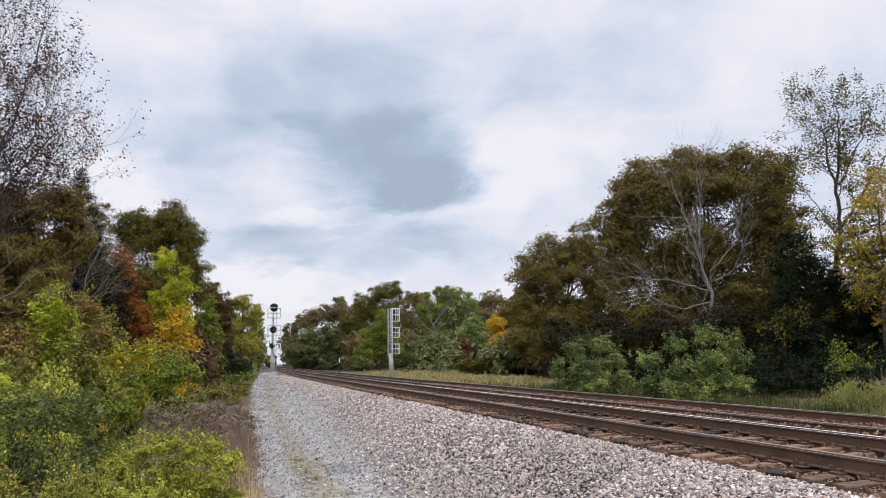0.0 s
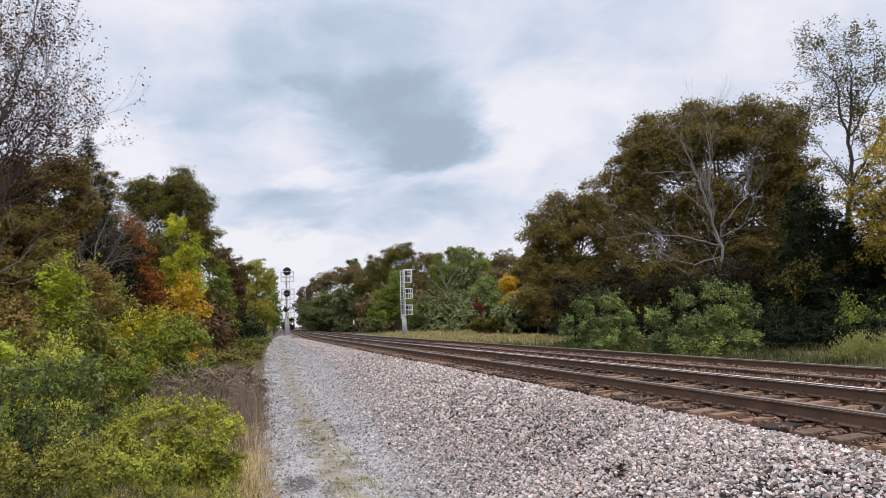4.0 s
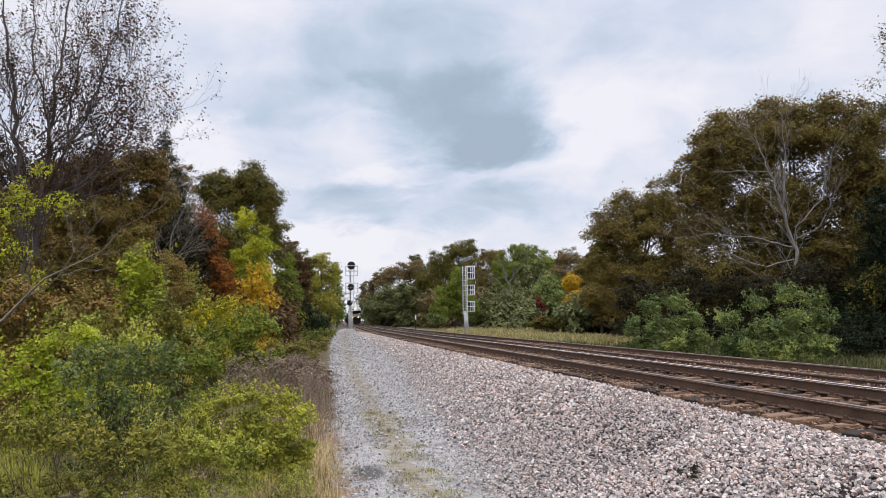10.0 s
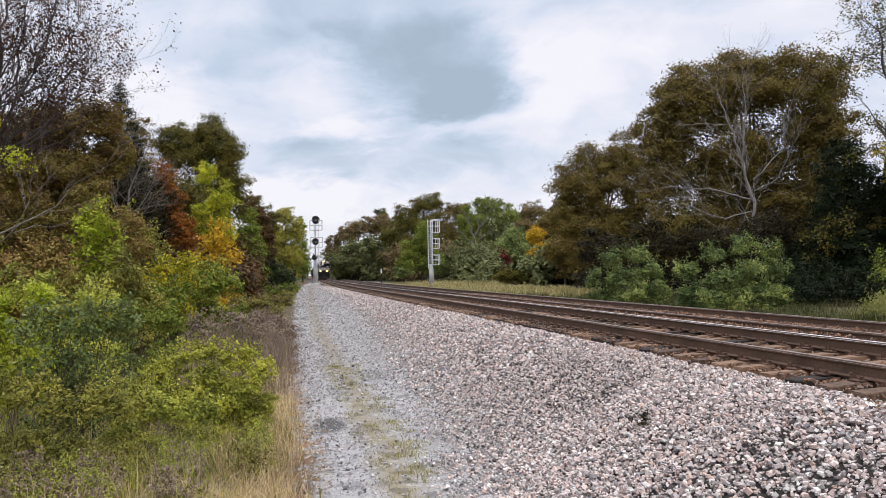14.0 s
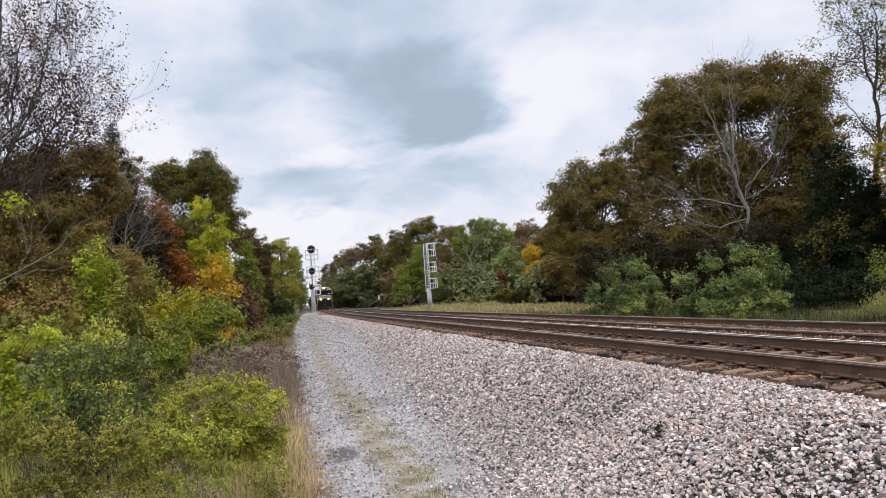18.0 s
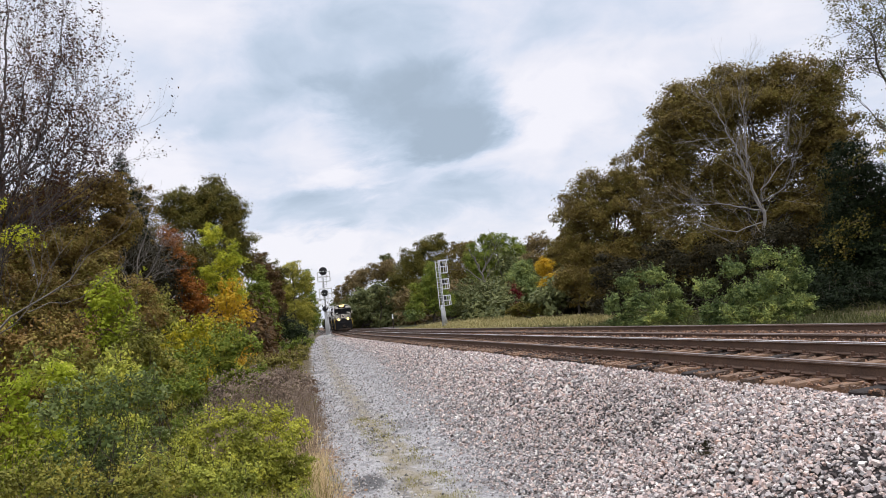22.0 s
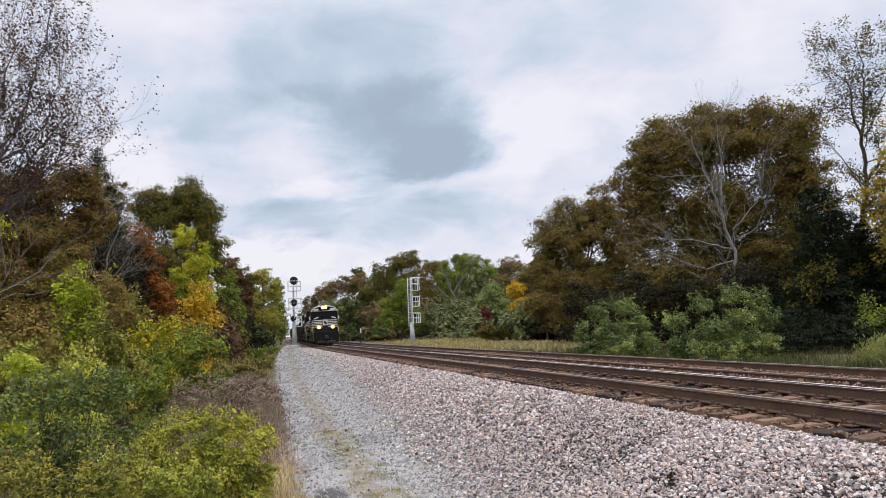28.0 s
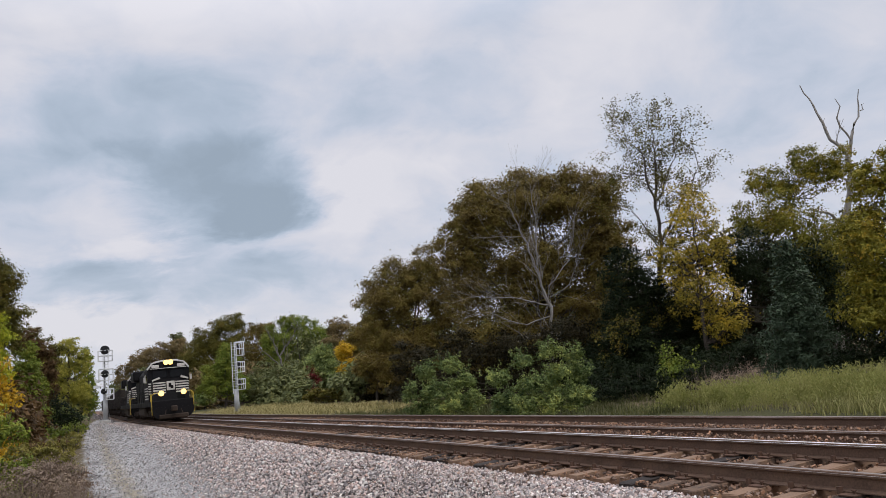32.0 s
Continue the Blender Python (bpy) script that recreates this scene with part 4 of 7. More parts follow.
tree("autumn_tree", "dark shaded brush under the tall trees", on(23.91, 39.38), [(-3.28, 0.0, 3.19, 1.63, 1.38, 1.63), (-0.16, 0.0, 2.8, 2.55, 1.36, 1.6), (3.16, 0.0, 3.05, 1.88, 1.6, 2.19), (-5.89, 0.0, 2.91, 1.65, 1.27, 1.49), (-3.35, 0.0, 1.41, 1.95, 0.83, 0.97), (-0.24, 0.0, 1.38, 2.54, 0.81, 0.95), (3.06, 0.0, 1.35, 1.87, 0.79, 0.93), (-5.94, 0.0, 1.28, 1.65, 0.7, 0.82), (5.37, 0.0, 1.32, 1.84, 0.78, 0.92)], SHADED_BROWN, trunk_r=0.12, cluster=24, leaf=0.133, seed=16)
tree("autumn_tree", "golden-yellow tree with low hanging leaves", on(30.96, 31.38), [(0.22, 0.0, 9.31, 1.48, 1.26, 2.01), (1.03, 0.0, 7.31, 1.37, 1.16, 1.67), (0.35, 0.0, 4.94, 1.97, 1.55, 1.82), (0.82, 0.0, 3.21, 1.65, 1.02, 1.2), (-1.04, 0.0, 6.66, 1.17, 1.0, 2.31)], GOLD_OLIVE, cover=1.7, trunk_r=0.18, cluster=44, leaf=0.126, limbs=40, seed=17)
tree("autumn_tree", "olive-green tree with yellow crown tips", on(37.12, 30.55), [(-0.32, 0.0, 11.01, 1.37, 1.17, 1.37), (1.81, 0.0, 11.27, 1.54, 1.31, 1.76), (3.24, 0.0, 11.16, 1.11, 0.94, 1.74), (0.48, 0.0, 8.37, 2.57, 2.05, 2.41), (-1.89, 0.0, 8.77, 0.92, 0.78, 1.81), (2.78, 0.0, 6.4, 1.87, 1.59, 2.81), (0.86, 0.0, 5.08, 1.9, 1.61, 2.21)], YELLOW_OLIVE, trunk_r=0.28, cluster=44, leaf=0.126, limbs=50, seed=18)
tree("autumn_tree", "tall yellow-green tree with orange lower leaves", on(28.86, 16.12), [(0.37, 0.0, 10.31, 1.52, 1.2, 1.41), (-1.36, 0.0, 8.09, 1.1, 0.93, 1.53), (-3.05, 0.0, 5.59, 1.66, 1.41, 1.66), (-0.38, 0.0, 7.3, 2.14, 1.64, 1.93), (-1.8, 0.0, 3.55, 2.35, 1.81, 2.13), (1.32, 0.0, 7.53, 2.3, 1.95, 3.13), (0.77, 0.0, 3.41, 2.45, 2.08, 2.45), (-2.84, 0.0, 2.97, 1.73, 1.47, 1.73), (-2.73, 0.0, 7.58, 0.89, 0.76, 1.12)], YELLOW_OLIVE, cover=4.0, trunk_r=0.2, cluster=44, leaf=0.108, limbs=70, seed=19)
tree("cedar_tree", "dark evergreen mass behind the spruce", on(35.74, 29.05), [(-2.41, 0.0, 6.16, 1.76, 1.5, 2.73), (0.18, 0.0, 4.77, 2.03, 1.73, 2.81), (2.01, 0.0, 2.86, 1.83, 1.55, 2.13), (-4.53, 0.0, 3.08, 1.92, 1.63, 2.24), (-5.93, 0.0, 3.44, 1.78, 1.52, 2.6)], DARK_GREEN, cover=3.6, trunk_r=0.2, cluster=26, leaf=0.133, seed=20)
bush("sapling_bush", "mid-green leafy sapling at the wood's edge", on(25.21, 27.16), [(-0.44, 0.0, 1.18, 0.9, 0.76, 0.98), (0.03, 0.0, 0.68, 0.77, 0.54, 0.64)], MID_GREEN, seed=21, cluster=22, leaf=0.13)
bush("weed_bush", "grey-brown dry weeds beside the grass", on(24.85, 23.29), [(-0.89, 0.0, 0.51, 1.04, 0.49, 0.58), (0.13, 0.0, 0.61, 0.69, 0.55, 0.64)], DRY, cover=0.9, seed=22, cluster=20, leaf=0.06)
tree("woodland_tree", "dark olive tree in the far wood", on(33.18, 171.85), [(-0.0, 0.0, 17.21, 4.07, 2.59, 3.05), (-4.42, 0.0, 13.81, 3.8, 3.23, 3.8), (0.62, 0.0, 11.88, 5.7, 4.3, 5.06)], OLIVE, cover=5.5, trunk_r=0.3, cluster=26, leaf=0.256, limbs=24, seed=40, group='far woodland trees')
tree("woodland_tree", "green tree in the far wood", on(37.98, 134.79), [(-0.54, 0.0, 13.18, 3.26, 2.08, 2.44), (-3.13, 0.0, 9.65, 4.06, 3.45, 4.06), (2.96, 0.0, 9.57, 3.55, 3.02, 4.57)], MID_GREEN, cover=5.5, trunk_r=0.3, cluster=26, leaf=0.205, limbs=24, seed=41, group='far woodland trees')
tree("woodland_tree", "brown tree in the far wood", on(37.75, 160.66), [(-0.63, 0.0, 14.51, 3.6, 2.04, 2.4), (0.54, 0.0, 9.96, 5.38, 4.06, 4.78)], BROWN_OLIVE, cover=5.5, trunk_r=0.3, cluster=26, leaf=0.241, limbs=24, seed=42, group='far woodland trees')
tree("woodland_tree", "olive-green tree behind the signal mast", on(21.58, 116.04), [(0.42, 0.0, 6.47, 2.21, 1.88, 3.23), (-1.69, 0.0, 4.38, 2.2, 1.87, 3.22), (1.26, 0.0, 3.51, 2.38, 2.02, 2.54)], MID_GREEN, cover=5.5, trunk_r=0.3, cluster=26, leaf=0.19, limbs=24, seed=43, group='far woodland trees')
tree("woodland_tree", "red-brown oak in the far wood", on(36.02, 106.1), [(-0.22, 0.0, 9.97, 1.79, 1.52, 1.95), (-0.93, 0.0, 6.74, 2.43, 2.06, 3.24)], FAR_RUSSET, cover=5.5, trunk_r=0.3, cluster=26, leaf=0.19, limbs=24, seed=44, group='far woodland trees')
tree("woodland_tree", "russet tree far along the line", on(24.2, 223.71), [(-0.69, 0.0, 14.98, 5.16, 3.01, 3.54), (4.89, 0.0, 15.61, 4.53, 3.3, 3.88), (-4.63, 0.0, 12.59, 4.01, 3.0, 3.53), (-8.51, 0.0, 8.95, 2.87, 2.44, 4.79)], FAR_RUSSET, cover=5.5, trunk_r=0.3, cluster=26, leaf=0.329, limbs=24, seed=45, group='far woodland trees')
tree("woodland_tree", "dark green tree far along the line", on(17.99, 199.2), [(-2.98, 0.0, 4.33, 3.11, 2.65, 3.68), (0.66, 0.0, 3.59, 3.69, 2.65, 3.12), (4.43, 0.0, 5.67, 4.99, 4.12, 4.85), (7.99, 0.0, 2.81, 4.28, 2.43, 2.85), (9.66, 0.0, 7.05, 5.02, 4.27, 5.74)], FAR_GREEN, cover=5.5, trunk_r=0.3, cluster=26, leaf=0.292, limbs=24, seed=46, group='far woodland trees')
tree("woodland_tree", "dark green tree at the wood's foot", on(30.54, 118.15), [(-3.18, 0.0, 3.32, 3.51, 2.24, 2.64), (1.65, 0.0, 3.87, 3.69, 2.84, 3.34), (5.34, 0.0, 3.39, 3.34, 2.84, 3.34)], FAR_GREEN, cover=5.5, trunk_r=0.3, cluster=26, leaf=0.19, limbs=24, seed=47, group='far woodland trees')
tree("woodland_tree", "golden small tree beside the field", on(30.75, 86.76), [(-1.11, 0.0, 5.75, 1.2, 1.02, 1.2), (-0.29, 0.0, 3.89, 1.72, 1.35, 1.59), (1.45, 0.0, 2.36, 1.65, 1.12, 1.32)], GOLD, cover=7.0, trunk_r=0.2, cluster=26, leaf=0.19, limbs=24, seed=48, group='far woodland trees')
tree("woodland_tree", "grey-green tree with thin crown", on(30.56, 97.36), [(-0.27, 0.0, 4.92, 2.36, 2.0, 3.09), (0.57, 0.0, 2.72, 2.57, 1.75, 2.05)], GREY_GREEN, cover=7.0, trunk_r=0.3, cluster=26, leaf=0.19, limbs=24, seed=49, group='far woodland trees')
tree("woodland_tree", "dark treetop above the far wood", on(30.61, 233.02), [(0.03, 0.0, 20.3, 2.03, 1.2, 1.7), (0.06, 0.0, 17.56, 2.37, 2.01, 2.71)], FAR_GREEN, cover=5.5, trunk_r=0.3, cluster=26, leaf=0.343, limbs=24, seed=50, group='far woodland trees')
tree("woodland_tree", "olive tree in the middle of the wood", on(28.47, 182.82), [(-0.62, 0.0, 10.58, 4.26, 3.62, 5.06), (2.04, 0.0, 5.93, 4.65, 3.61, 4.25)], OLIVE, cover=5.5, trunk_r=0.3, cluster=26, leaf=0.27, limbs=24, seed=51, group='far woodland trees')
tree("woodland_tree", "brown-green tree at the field's end", on(28.66, 74.74), [(-0.15, 0.0, 3.87, 2.01, 1.71, 2.3), (1.23, 0.0, 2.14, 2.0, 1.46, 1.72)], BROWN_OLIVE, cover=7.0, trunk_r=0.2, cluster=26, leaf=0.19, limbs=24, seed=52, group='far woodland trees')
tree("woodland_tree", "brown tree above the field", on(36.15, 98.63), [(-0.11, 0.0, 7.49, 2.27, 1.93, 3.03), (0.57, 0.0, 4.47, 2.26, 1.92, 3.02)], BROWN_OLIVE, cover=7.0, trunk_r=0.3, cluster=26, leaf=0.19, limbs=24, seed=53, group='far woodland trees')
tree("woodland_tree", "grey-green bush at the far field", on(25.67, 125.43), [(-5.53, 0.0, 1.9, 2.29, 0.93, 1.1), (1.34, 0.0, 1.82, 2.76, 0.94, 1.1), (5.47, 0.0, 1.31, 2.76, 0.78, 0.92)], GREY_GREEN, cover=5.5, trunk_r=0.3, cluster=26, leaf=0.19, limbs=24, seed=54, group='far woodland trees')
tree("woodland_tree", "olive brush at the field edge", on(28.21, 83.4), [(-2.72, 0.0, 1.16, 1.9, 0.75, 0.88), (-0.2, 0.0, 1.01, 1.89, 0.75, 0.88), (3.56, 0.0, 0.66, 2.2, 0.75, 0.88)], OLIVE, cover=7.0, trunk_r=0.2, cluster=26, leaf=0.19, limbs=24, seed=55, group='far woodland trees')
tree("autumn_tree", "tall olive-brown tree beside the road", on(-5.48, 62.15), [(-1.3, 0.0, 11.2, 2.5, 2.01, 2.6), (0.89, 0.0, 11.6, 2.45, 1.95, 2.5), (1.95, 0.0, 8.26, 1.68, 1.43, 3.54), (-0.61, 0.0, 7.03, 2.88, 2.45, 2.88), (0.34, 0.0, 3.5, 2.88, 2.04, 2.4), (-2.89, 0.0, 7.56, 1.73, 1.47, 2.6)], OLIVE, cover=6.0, trunk_r=0.32, cluster=26, leaf=0.148, limbs=50, seed=70)
tree("autumn_tree", "rust-orange tree among green ones", on(-5.53, 46.05), [(-0.46, 0.0, 7.78, 0.64, 0.55, 1.16), (-0.1, 0.0, 6.15, 0.9, 0.77, 1.29), (0.47, 0.0, 4.35, 1.09, 0.93, 1.61), (-0.67, 0.0, 3.45, 0.89, 0.76, 1.27)], RUST, trunk_r=0.14, cluster=24, leaf=0.126, limbs=30, seed=71)
tree("autumn_tree", "yellow-green young tree beside the road", on(-3.73, 51.25), [(-0.4, 0.0, 8.25, 0.8, 0.68, 1.16), (0.54, 0.0, 6.76, 1.09, 0.92, 1.31), (-0.25, 0.0, 5.34, 1.3, 1.1, 1.44), (0.61, 0.0, 4.76, 1.01, 0.86, 1.3)], LIME, trunk_r=0.14, cluster=26, leaf=0.126, limbs=30, seed=72)
bush("bush", "golden-yellow shrub below the trees", on(-2.22, 36.32), [(-0.18, 0.0, 3.68, 0.71, 0.61, 0.81), (0.19, 0.0, 2.9, 0.61, 0.52, 0.71), (-0.76, 0.0, 2.57, 0.56, 0.39, 0.45)], GOLD, seed=73, cluster=22, leaf=0.15)
tree("autumn_tree", "brown-leaved tree leaning over the brush", on(-7.23, 29.5), [(-0.33, 0.0, 7.49, 1.51, 0.89, 1.05), (1.28, 0.0, 7.92, 1.14, 0.74, 0.87), (-1.6, 0.0, 7.07, 1.19, 0.84, 0.99), (-2.48, 0.0, 5.99, 1.17, 0.99, 1.17), (0.21, 0.0, 5.96, 1.82, 1.03, 1.21), (-1.52, 0.0, 5.48, 1.28, 1.09, 1.28), (1.84, 0.0, 6.67, 0.79, 0.67, 1.14), (-2.32, 0.0, 3.84, 1.55, 1.15, 1.35), (0.18, 0.0, 4.14, 1.41, 1.02, 1.2)], DEAD_BROWN, cover=5.4, trunk_r=0.22, cluster=22, leaf=0.0888, limbs=80, seed=74, fork=0.1)
tree("autumn_tree", "brown and olive tree filling the brush", on(-10.2, 27.5), [(-1.2, 0.0, 6.1, 1.5, 1.2, 1.4), (0.6, 0.0, 5.6, 1.4, 1.1, 1.3), (1.6, 0.0, 4.2, 1.2, 1.0, 1.3), (-0.3, 0.0, 3.6, 1.7, 1.2, 1.4), (-1.9, 0.0, 4.4, 1.2, 1.0, 1.3), (0.4, 0.0, 2.0, 1.8, 1.2, 1.2)], RUSSET_GREEN, cover=3.4, trunk_r=0.14, cluster=24, leaf=0.09, limbs=40, seed=127)
tree("autumn_tree", "thin tree with sparse yellow-green leaves", on(-6.82, 20.24), [(-0.06, 0.0, 5.07, 0.54, 0.46, 0.81), (0.37, 0.0, 5.97, 0.3, 0.23, 0.27), (-0.29, 0.0, 3.99, 0.53, 0.45, 0.8), (0.86, 0.0, 5.21, 0.55, 0.35, 0.42), (0.23, 0.0, 3.17, 0.67, 0.57, 0.67)], LIME, cover=0.9, trunk_r=0.08, cluster=12, leaf=0.074, limbs=20, seed=75)
bush("bush", "bright green vine-covered shrub", on(-4.82, 23.89), [(-0.05, 0.0, 3.7, 0.59, 0.5, 0.59), (-0.25, 0.0, 2.74, 0.48, 0.41, 0.68), (0.43, 0.0, 2.78, 0.39, 0.33, 0.65), (-0.86, 0.0, 1.9, 0.64, 0.54, 0.64)], FRESH, seed=76, cluster=24, leaf=0.11)
bush("bush", "grey-green twiggy shrub beside the vine", on(-4.46, 29.04), [(-0.23, 0.0, 2.8, 0.83, 0.71, 0.95), (0.35, 0.0, 3.27, 0.64, 0.55, 0.84), (-0.63, 0.0, 1.64, 0.89, 0.67, 0.79)], SAGE, seed=77, cluster=22, leaf=0.1)
bush("bush", "yellow shrub in a roadside hedge", on(-2.99, 27.22), [(0.13, 0.0, 2.54, 0.68, 0.29, 0.34), (-0.6, 0.0, 2.14, 0.67, 0.32, 0.37), (0.48, 0.0, 1.96, 0.34, 0.22, 0.26)], GOLD_GREEN, seed=78, cluster=22, leaf=0.1)
bush("bush", "dense mixed-green roadside brush", on(-2.73, 24.23), [(-1.02, 0.0, 1.6, 0.98, 0.49, 0.57), (0.09, 0.0, 1.52, 1.0, 0.45, 0.53), (0.91, 0.0, 1.96, 0.76, 0.4, 0.47), (1.65, 0.0, 1.95, 0.51, 0.32, 0.37), (-1.8, 0.0, 1.17, 0.81, 0.48, 0.57)], MID_GREEN, seed=79, cluster=24, leaf=0.1, stems=50)
bush("bush", "dark green brush beside the gravel", on(-2.63, 18.19), [(-0.52, 0.0, 1.35, 0.73, 0.29, 0.34), (0.41, 0.0, 1.28, 0.62, 0.29, 0.35), (-1.1, 0.0, 1.04, 0.6, 0.31, 0.36)], MID_GREEN, seed=80, cluster=22, leaf=0.075, stems=50)
tree("young_tree", "narrow dark green tree by the road", on(-1.62, 62.37), [(-0.38, 0.0, 5.13, 0.97, 0.83, 2.43), (0.11, 0.0, 3.34, 1.06, 0.9, 2.21), (0.27, 0.0, 1.79, 1.14, 0.97, 1.14)], MID_GREEN, cover=4.2, trunk_r=0.1, cluster=24, leaf=0.133, limbs=16, seed=81)
bush("round_bush", "dark blue-green round bush beside the road's end", on(1.04, 84.39), [(-0.44, 0.0, 1.09, 1.32, 0.92, 1.08), (0.62, 0.0, 0.73, 0.84, 0.71, 0.84)], BLUE_GREEN, seed=82, cluster=24, leaf=0.17)
tree("autumn_tree", "yellow-green tree with dark trunk at the road's end", on(1.09, 108.39), [(0.04, 0.0, 9.48, 1.71, 1.32, 1.55), (-1.38, 0.0, 6.67, 2.01, 1.71, 2.17), (1.33, 0.0, 7.31, 1.4, 1.19, 2.18), (-0.73, 0.0, 3.94, 2.32, 1.97, 2.32), (1.31, 0.0, 3.43, 1.39, 1.18, 2.32), (0.31, 0.0, 1.57, 1.85, 1.31, 1.54)], ROAD_END, cover=4.2, trunk_r=0.3, cluster=48, leaf=0.136, limbs=24, seed=83)
tree("young_tree", "russet young tree beside the road", on(-1.23, 78.38), [(-1.06, 0.0, 7.7, 1.12, 0.95, 1.9), (-0.01, 0.0, 6.53, 1.12, 0.95, 2.23), (0.45, 0.0, 4.27, 1.0, 0.85, 2.51), (-0.33, 0.0, 2.65, 1.33, 1.13, 1.89)], RUSSET, cover=4.2, trunk_r=0.12, cluster=22, leaf=0.148, limbs=16, seed=84)
tree("woodland_tree", "shaded brown trees behind the roadside brush", on(-11.66, 42.8), [(-2.31, 0.0, 7.55, 3.14, 2.67, 3.14), (2.17, 0.0, 6.01, 3.28, 2.79, 3.28), (5.0, 0.0, 5.33, 1.84, 1.56, 2.75), (-5.96, 0.0, 8.41, 3.3, 2.8, 4.4)], SHADED_BROWN, trunk_r=0.3, cluster=24, leaf=0.163, limbs=40, seed=85)
bush("bush", "blue-green shrub with a dark crooked branch", on(-2.39, 11.32), [(-0.33, 0.0, 1.63, 0.46, 0.24, 0.28), (0.29, 0.0, 1.64, 0.44, 0.26, 0.3), (-0.07, 0.0, 1.2, 0.44, 0.26, 0.31), (0.68, 0.0, 1.72, 0.21, 0.18, 0.23)], BLUE_GREEN, seed=86, cover=1.5, cluster=10, leaf=0.06, stems=60)
bush("goldenrod_clump", "low yellow-green weed clump at the road edge", on(-0.58, 11.98), [(-0.15, 0.0, 1.26, 0.36, 0.15, 0.18), (0.33, 0.3, 1.1, 0.38, 0.17, 0.2), (-0.63, 0.2, 1.08, 0.37, 0.18, 0.21), (0.68, 0.0, 0.93, 0.28, 0.15, 0.18), (-0.08, -0.3, 0.94, 0.39, 0.16, 0.19), (-0.82, 0.0, 0.85, 0.32, 0.18, 0.21), (0.38, -0.2, 0.69, 0.37, 0.16, 0.19), (-0.39, -0.3, 0.66, 0.39, 0.17, 0.2), (-1.09, 0.0, 0.72, 0.32, 0.17, 0.2), (0.06, -0.4, 0.55, 0.36, 0.13, 0.16)], WEED_LIME, cover=3.2, seed=87, cluster=12, leaf=0.044, stems=120, sprigs=16, category='weeds')
bush("maple_sapling", "yellow-green maple sapling in the brush", on(-4.07, 13.25), [(0.07, 0.0, 1.75, 0.43, 0.25, 0.29), (-0.39, 0.0, 1.37, 0.42, 0.36, 0.42), (0.22, 0.0, 1.35, 0.39, 0.22, 0.26), (0.7, 0.0, 1.96, 0.27, 0.15, 0.18)], FRESH, cover=1.9, seed=88, cluster=14, leaf=0.07, stems=30)
bush("weed_bush", "tangled green weeds below the brush", on(-2.63, 9.3), [(-0.36, 0.0, 1.04, 0.47, 0.3, 0.35), (0.2, 0.0, 1.02, 0.42, 0.23, 0.27), (0.7, 0.0, 0.83, 0.43, 0.21, 0.25), (1.23, 0.0, 0.82, 0.38, 0.24, 0.28)], SAGE, cover=1.8, seed=89, cluster=12, leaf=0.04, stems=60, sprigs=14)
bush("weed_bush", "dry purplish-brown weeds at the road edge", on(-0.46, 19.39), [(-0.23, 0.0, 1.18, 0.73, 0.32, 0.37), (0.49, 0.0, 1.0, 0.47, 0.29, 0.34), (-1.01, 0.0, 1.11, 0.4, 0.28, 0.33)], DRY, cover=1.3, seed=90, cluster=14, leaf=0.062, stems=90)
bush("weed_bush", "low olive weeds beside the gravel road", on(-0.19, 33.39), [(-0.22, 0.0, 0.97, 0.93, 0.32, 0.37), (0.47, 0.0, 0.74, 0.47, 0.24, 0.28), (-1.01, 0.0, 1.07, 0.7, 0.32, 0.37)], OLIVE_LOW, seed=91, cluster=18, leaf=0.08, stems=40)
tree("autumn_tree", "olive-brown leafy thicket behind the vine", on(-6.82, 26.5), [(-1.75, 0.0, 4.41, 1.13, 0.96, 1.22), (-0.33, 0.0, 3.83, 1.25, 1.06, 1.25), (1.08, 0.0, 4.32, 0.91, 0.78, 1.1), (2.19, 0.0, 3.54, 0.93, 0.79, 1.3), (-0.83, 0.0, 2.62, 1.58, 0.75, 0.88)], RUSSET_GREEN, cover=3.4, trunk_r=0.1, cluster=36, leaf=0.0814, limbs=40, seed=115, fork=0.1)
# added near-black mass in place of the shade on the ground here
tree("autumn_tree", "added undergrowth below the tall thin tree, coloured as shade", on(26.73, 31.16), [(-2.44, 0.0, 0.91, 1.73, 1.22, 1.44), (-0.18, 0.0, 0.59, 1.71, 1.21, 1.43), (2.63, 0.0, 0.82, 1.98, 1.44, 1.69), (4.84, 0.0, 1.05, 1.68, 1.43, 1.68)], DARK_GREEN, cover=3.4, trunk_r=0.1, cluster=36, leaf=0.118, limbs=20, seed=116)
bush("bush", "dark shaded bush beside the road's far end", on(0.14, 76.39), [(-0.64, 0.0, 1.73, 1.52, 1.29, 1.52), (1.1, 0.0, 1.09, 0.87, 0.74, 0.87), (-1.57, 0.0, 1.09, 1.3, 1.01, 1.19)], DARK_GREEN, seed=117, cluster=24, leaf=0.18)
tree("young_tree", "pale green tree behind the signal mast", on(4.24, 135.33), [(-0.35, 0.0, 6.84, 1.46, 1.24, 3.69), (0.15, 0.0, 2.94, 1.45, 1.23, 2.9), (-0.4, 0.0, 9.95, 1.07, 0.91, 1.95)], MID_GREEN, cover=3.4, trunk_r=0.2, cluster=24, leaf=0.207, limbs=16, seed=122)
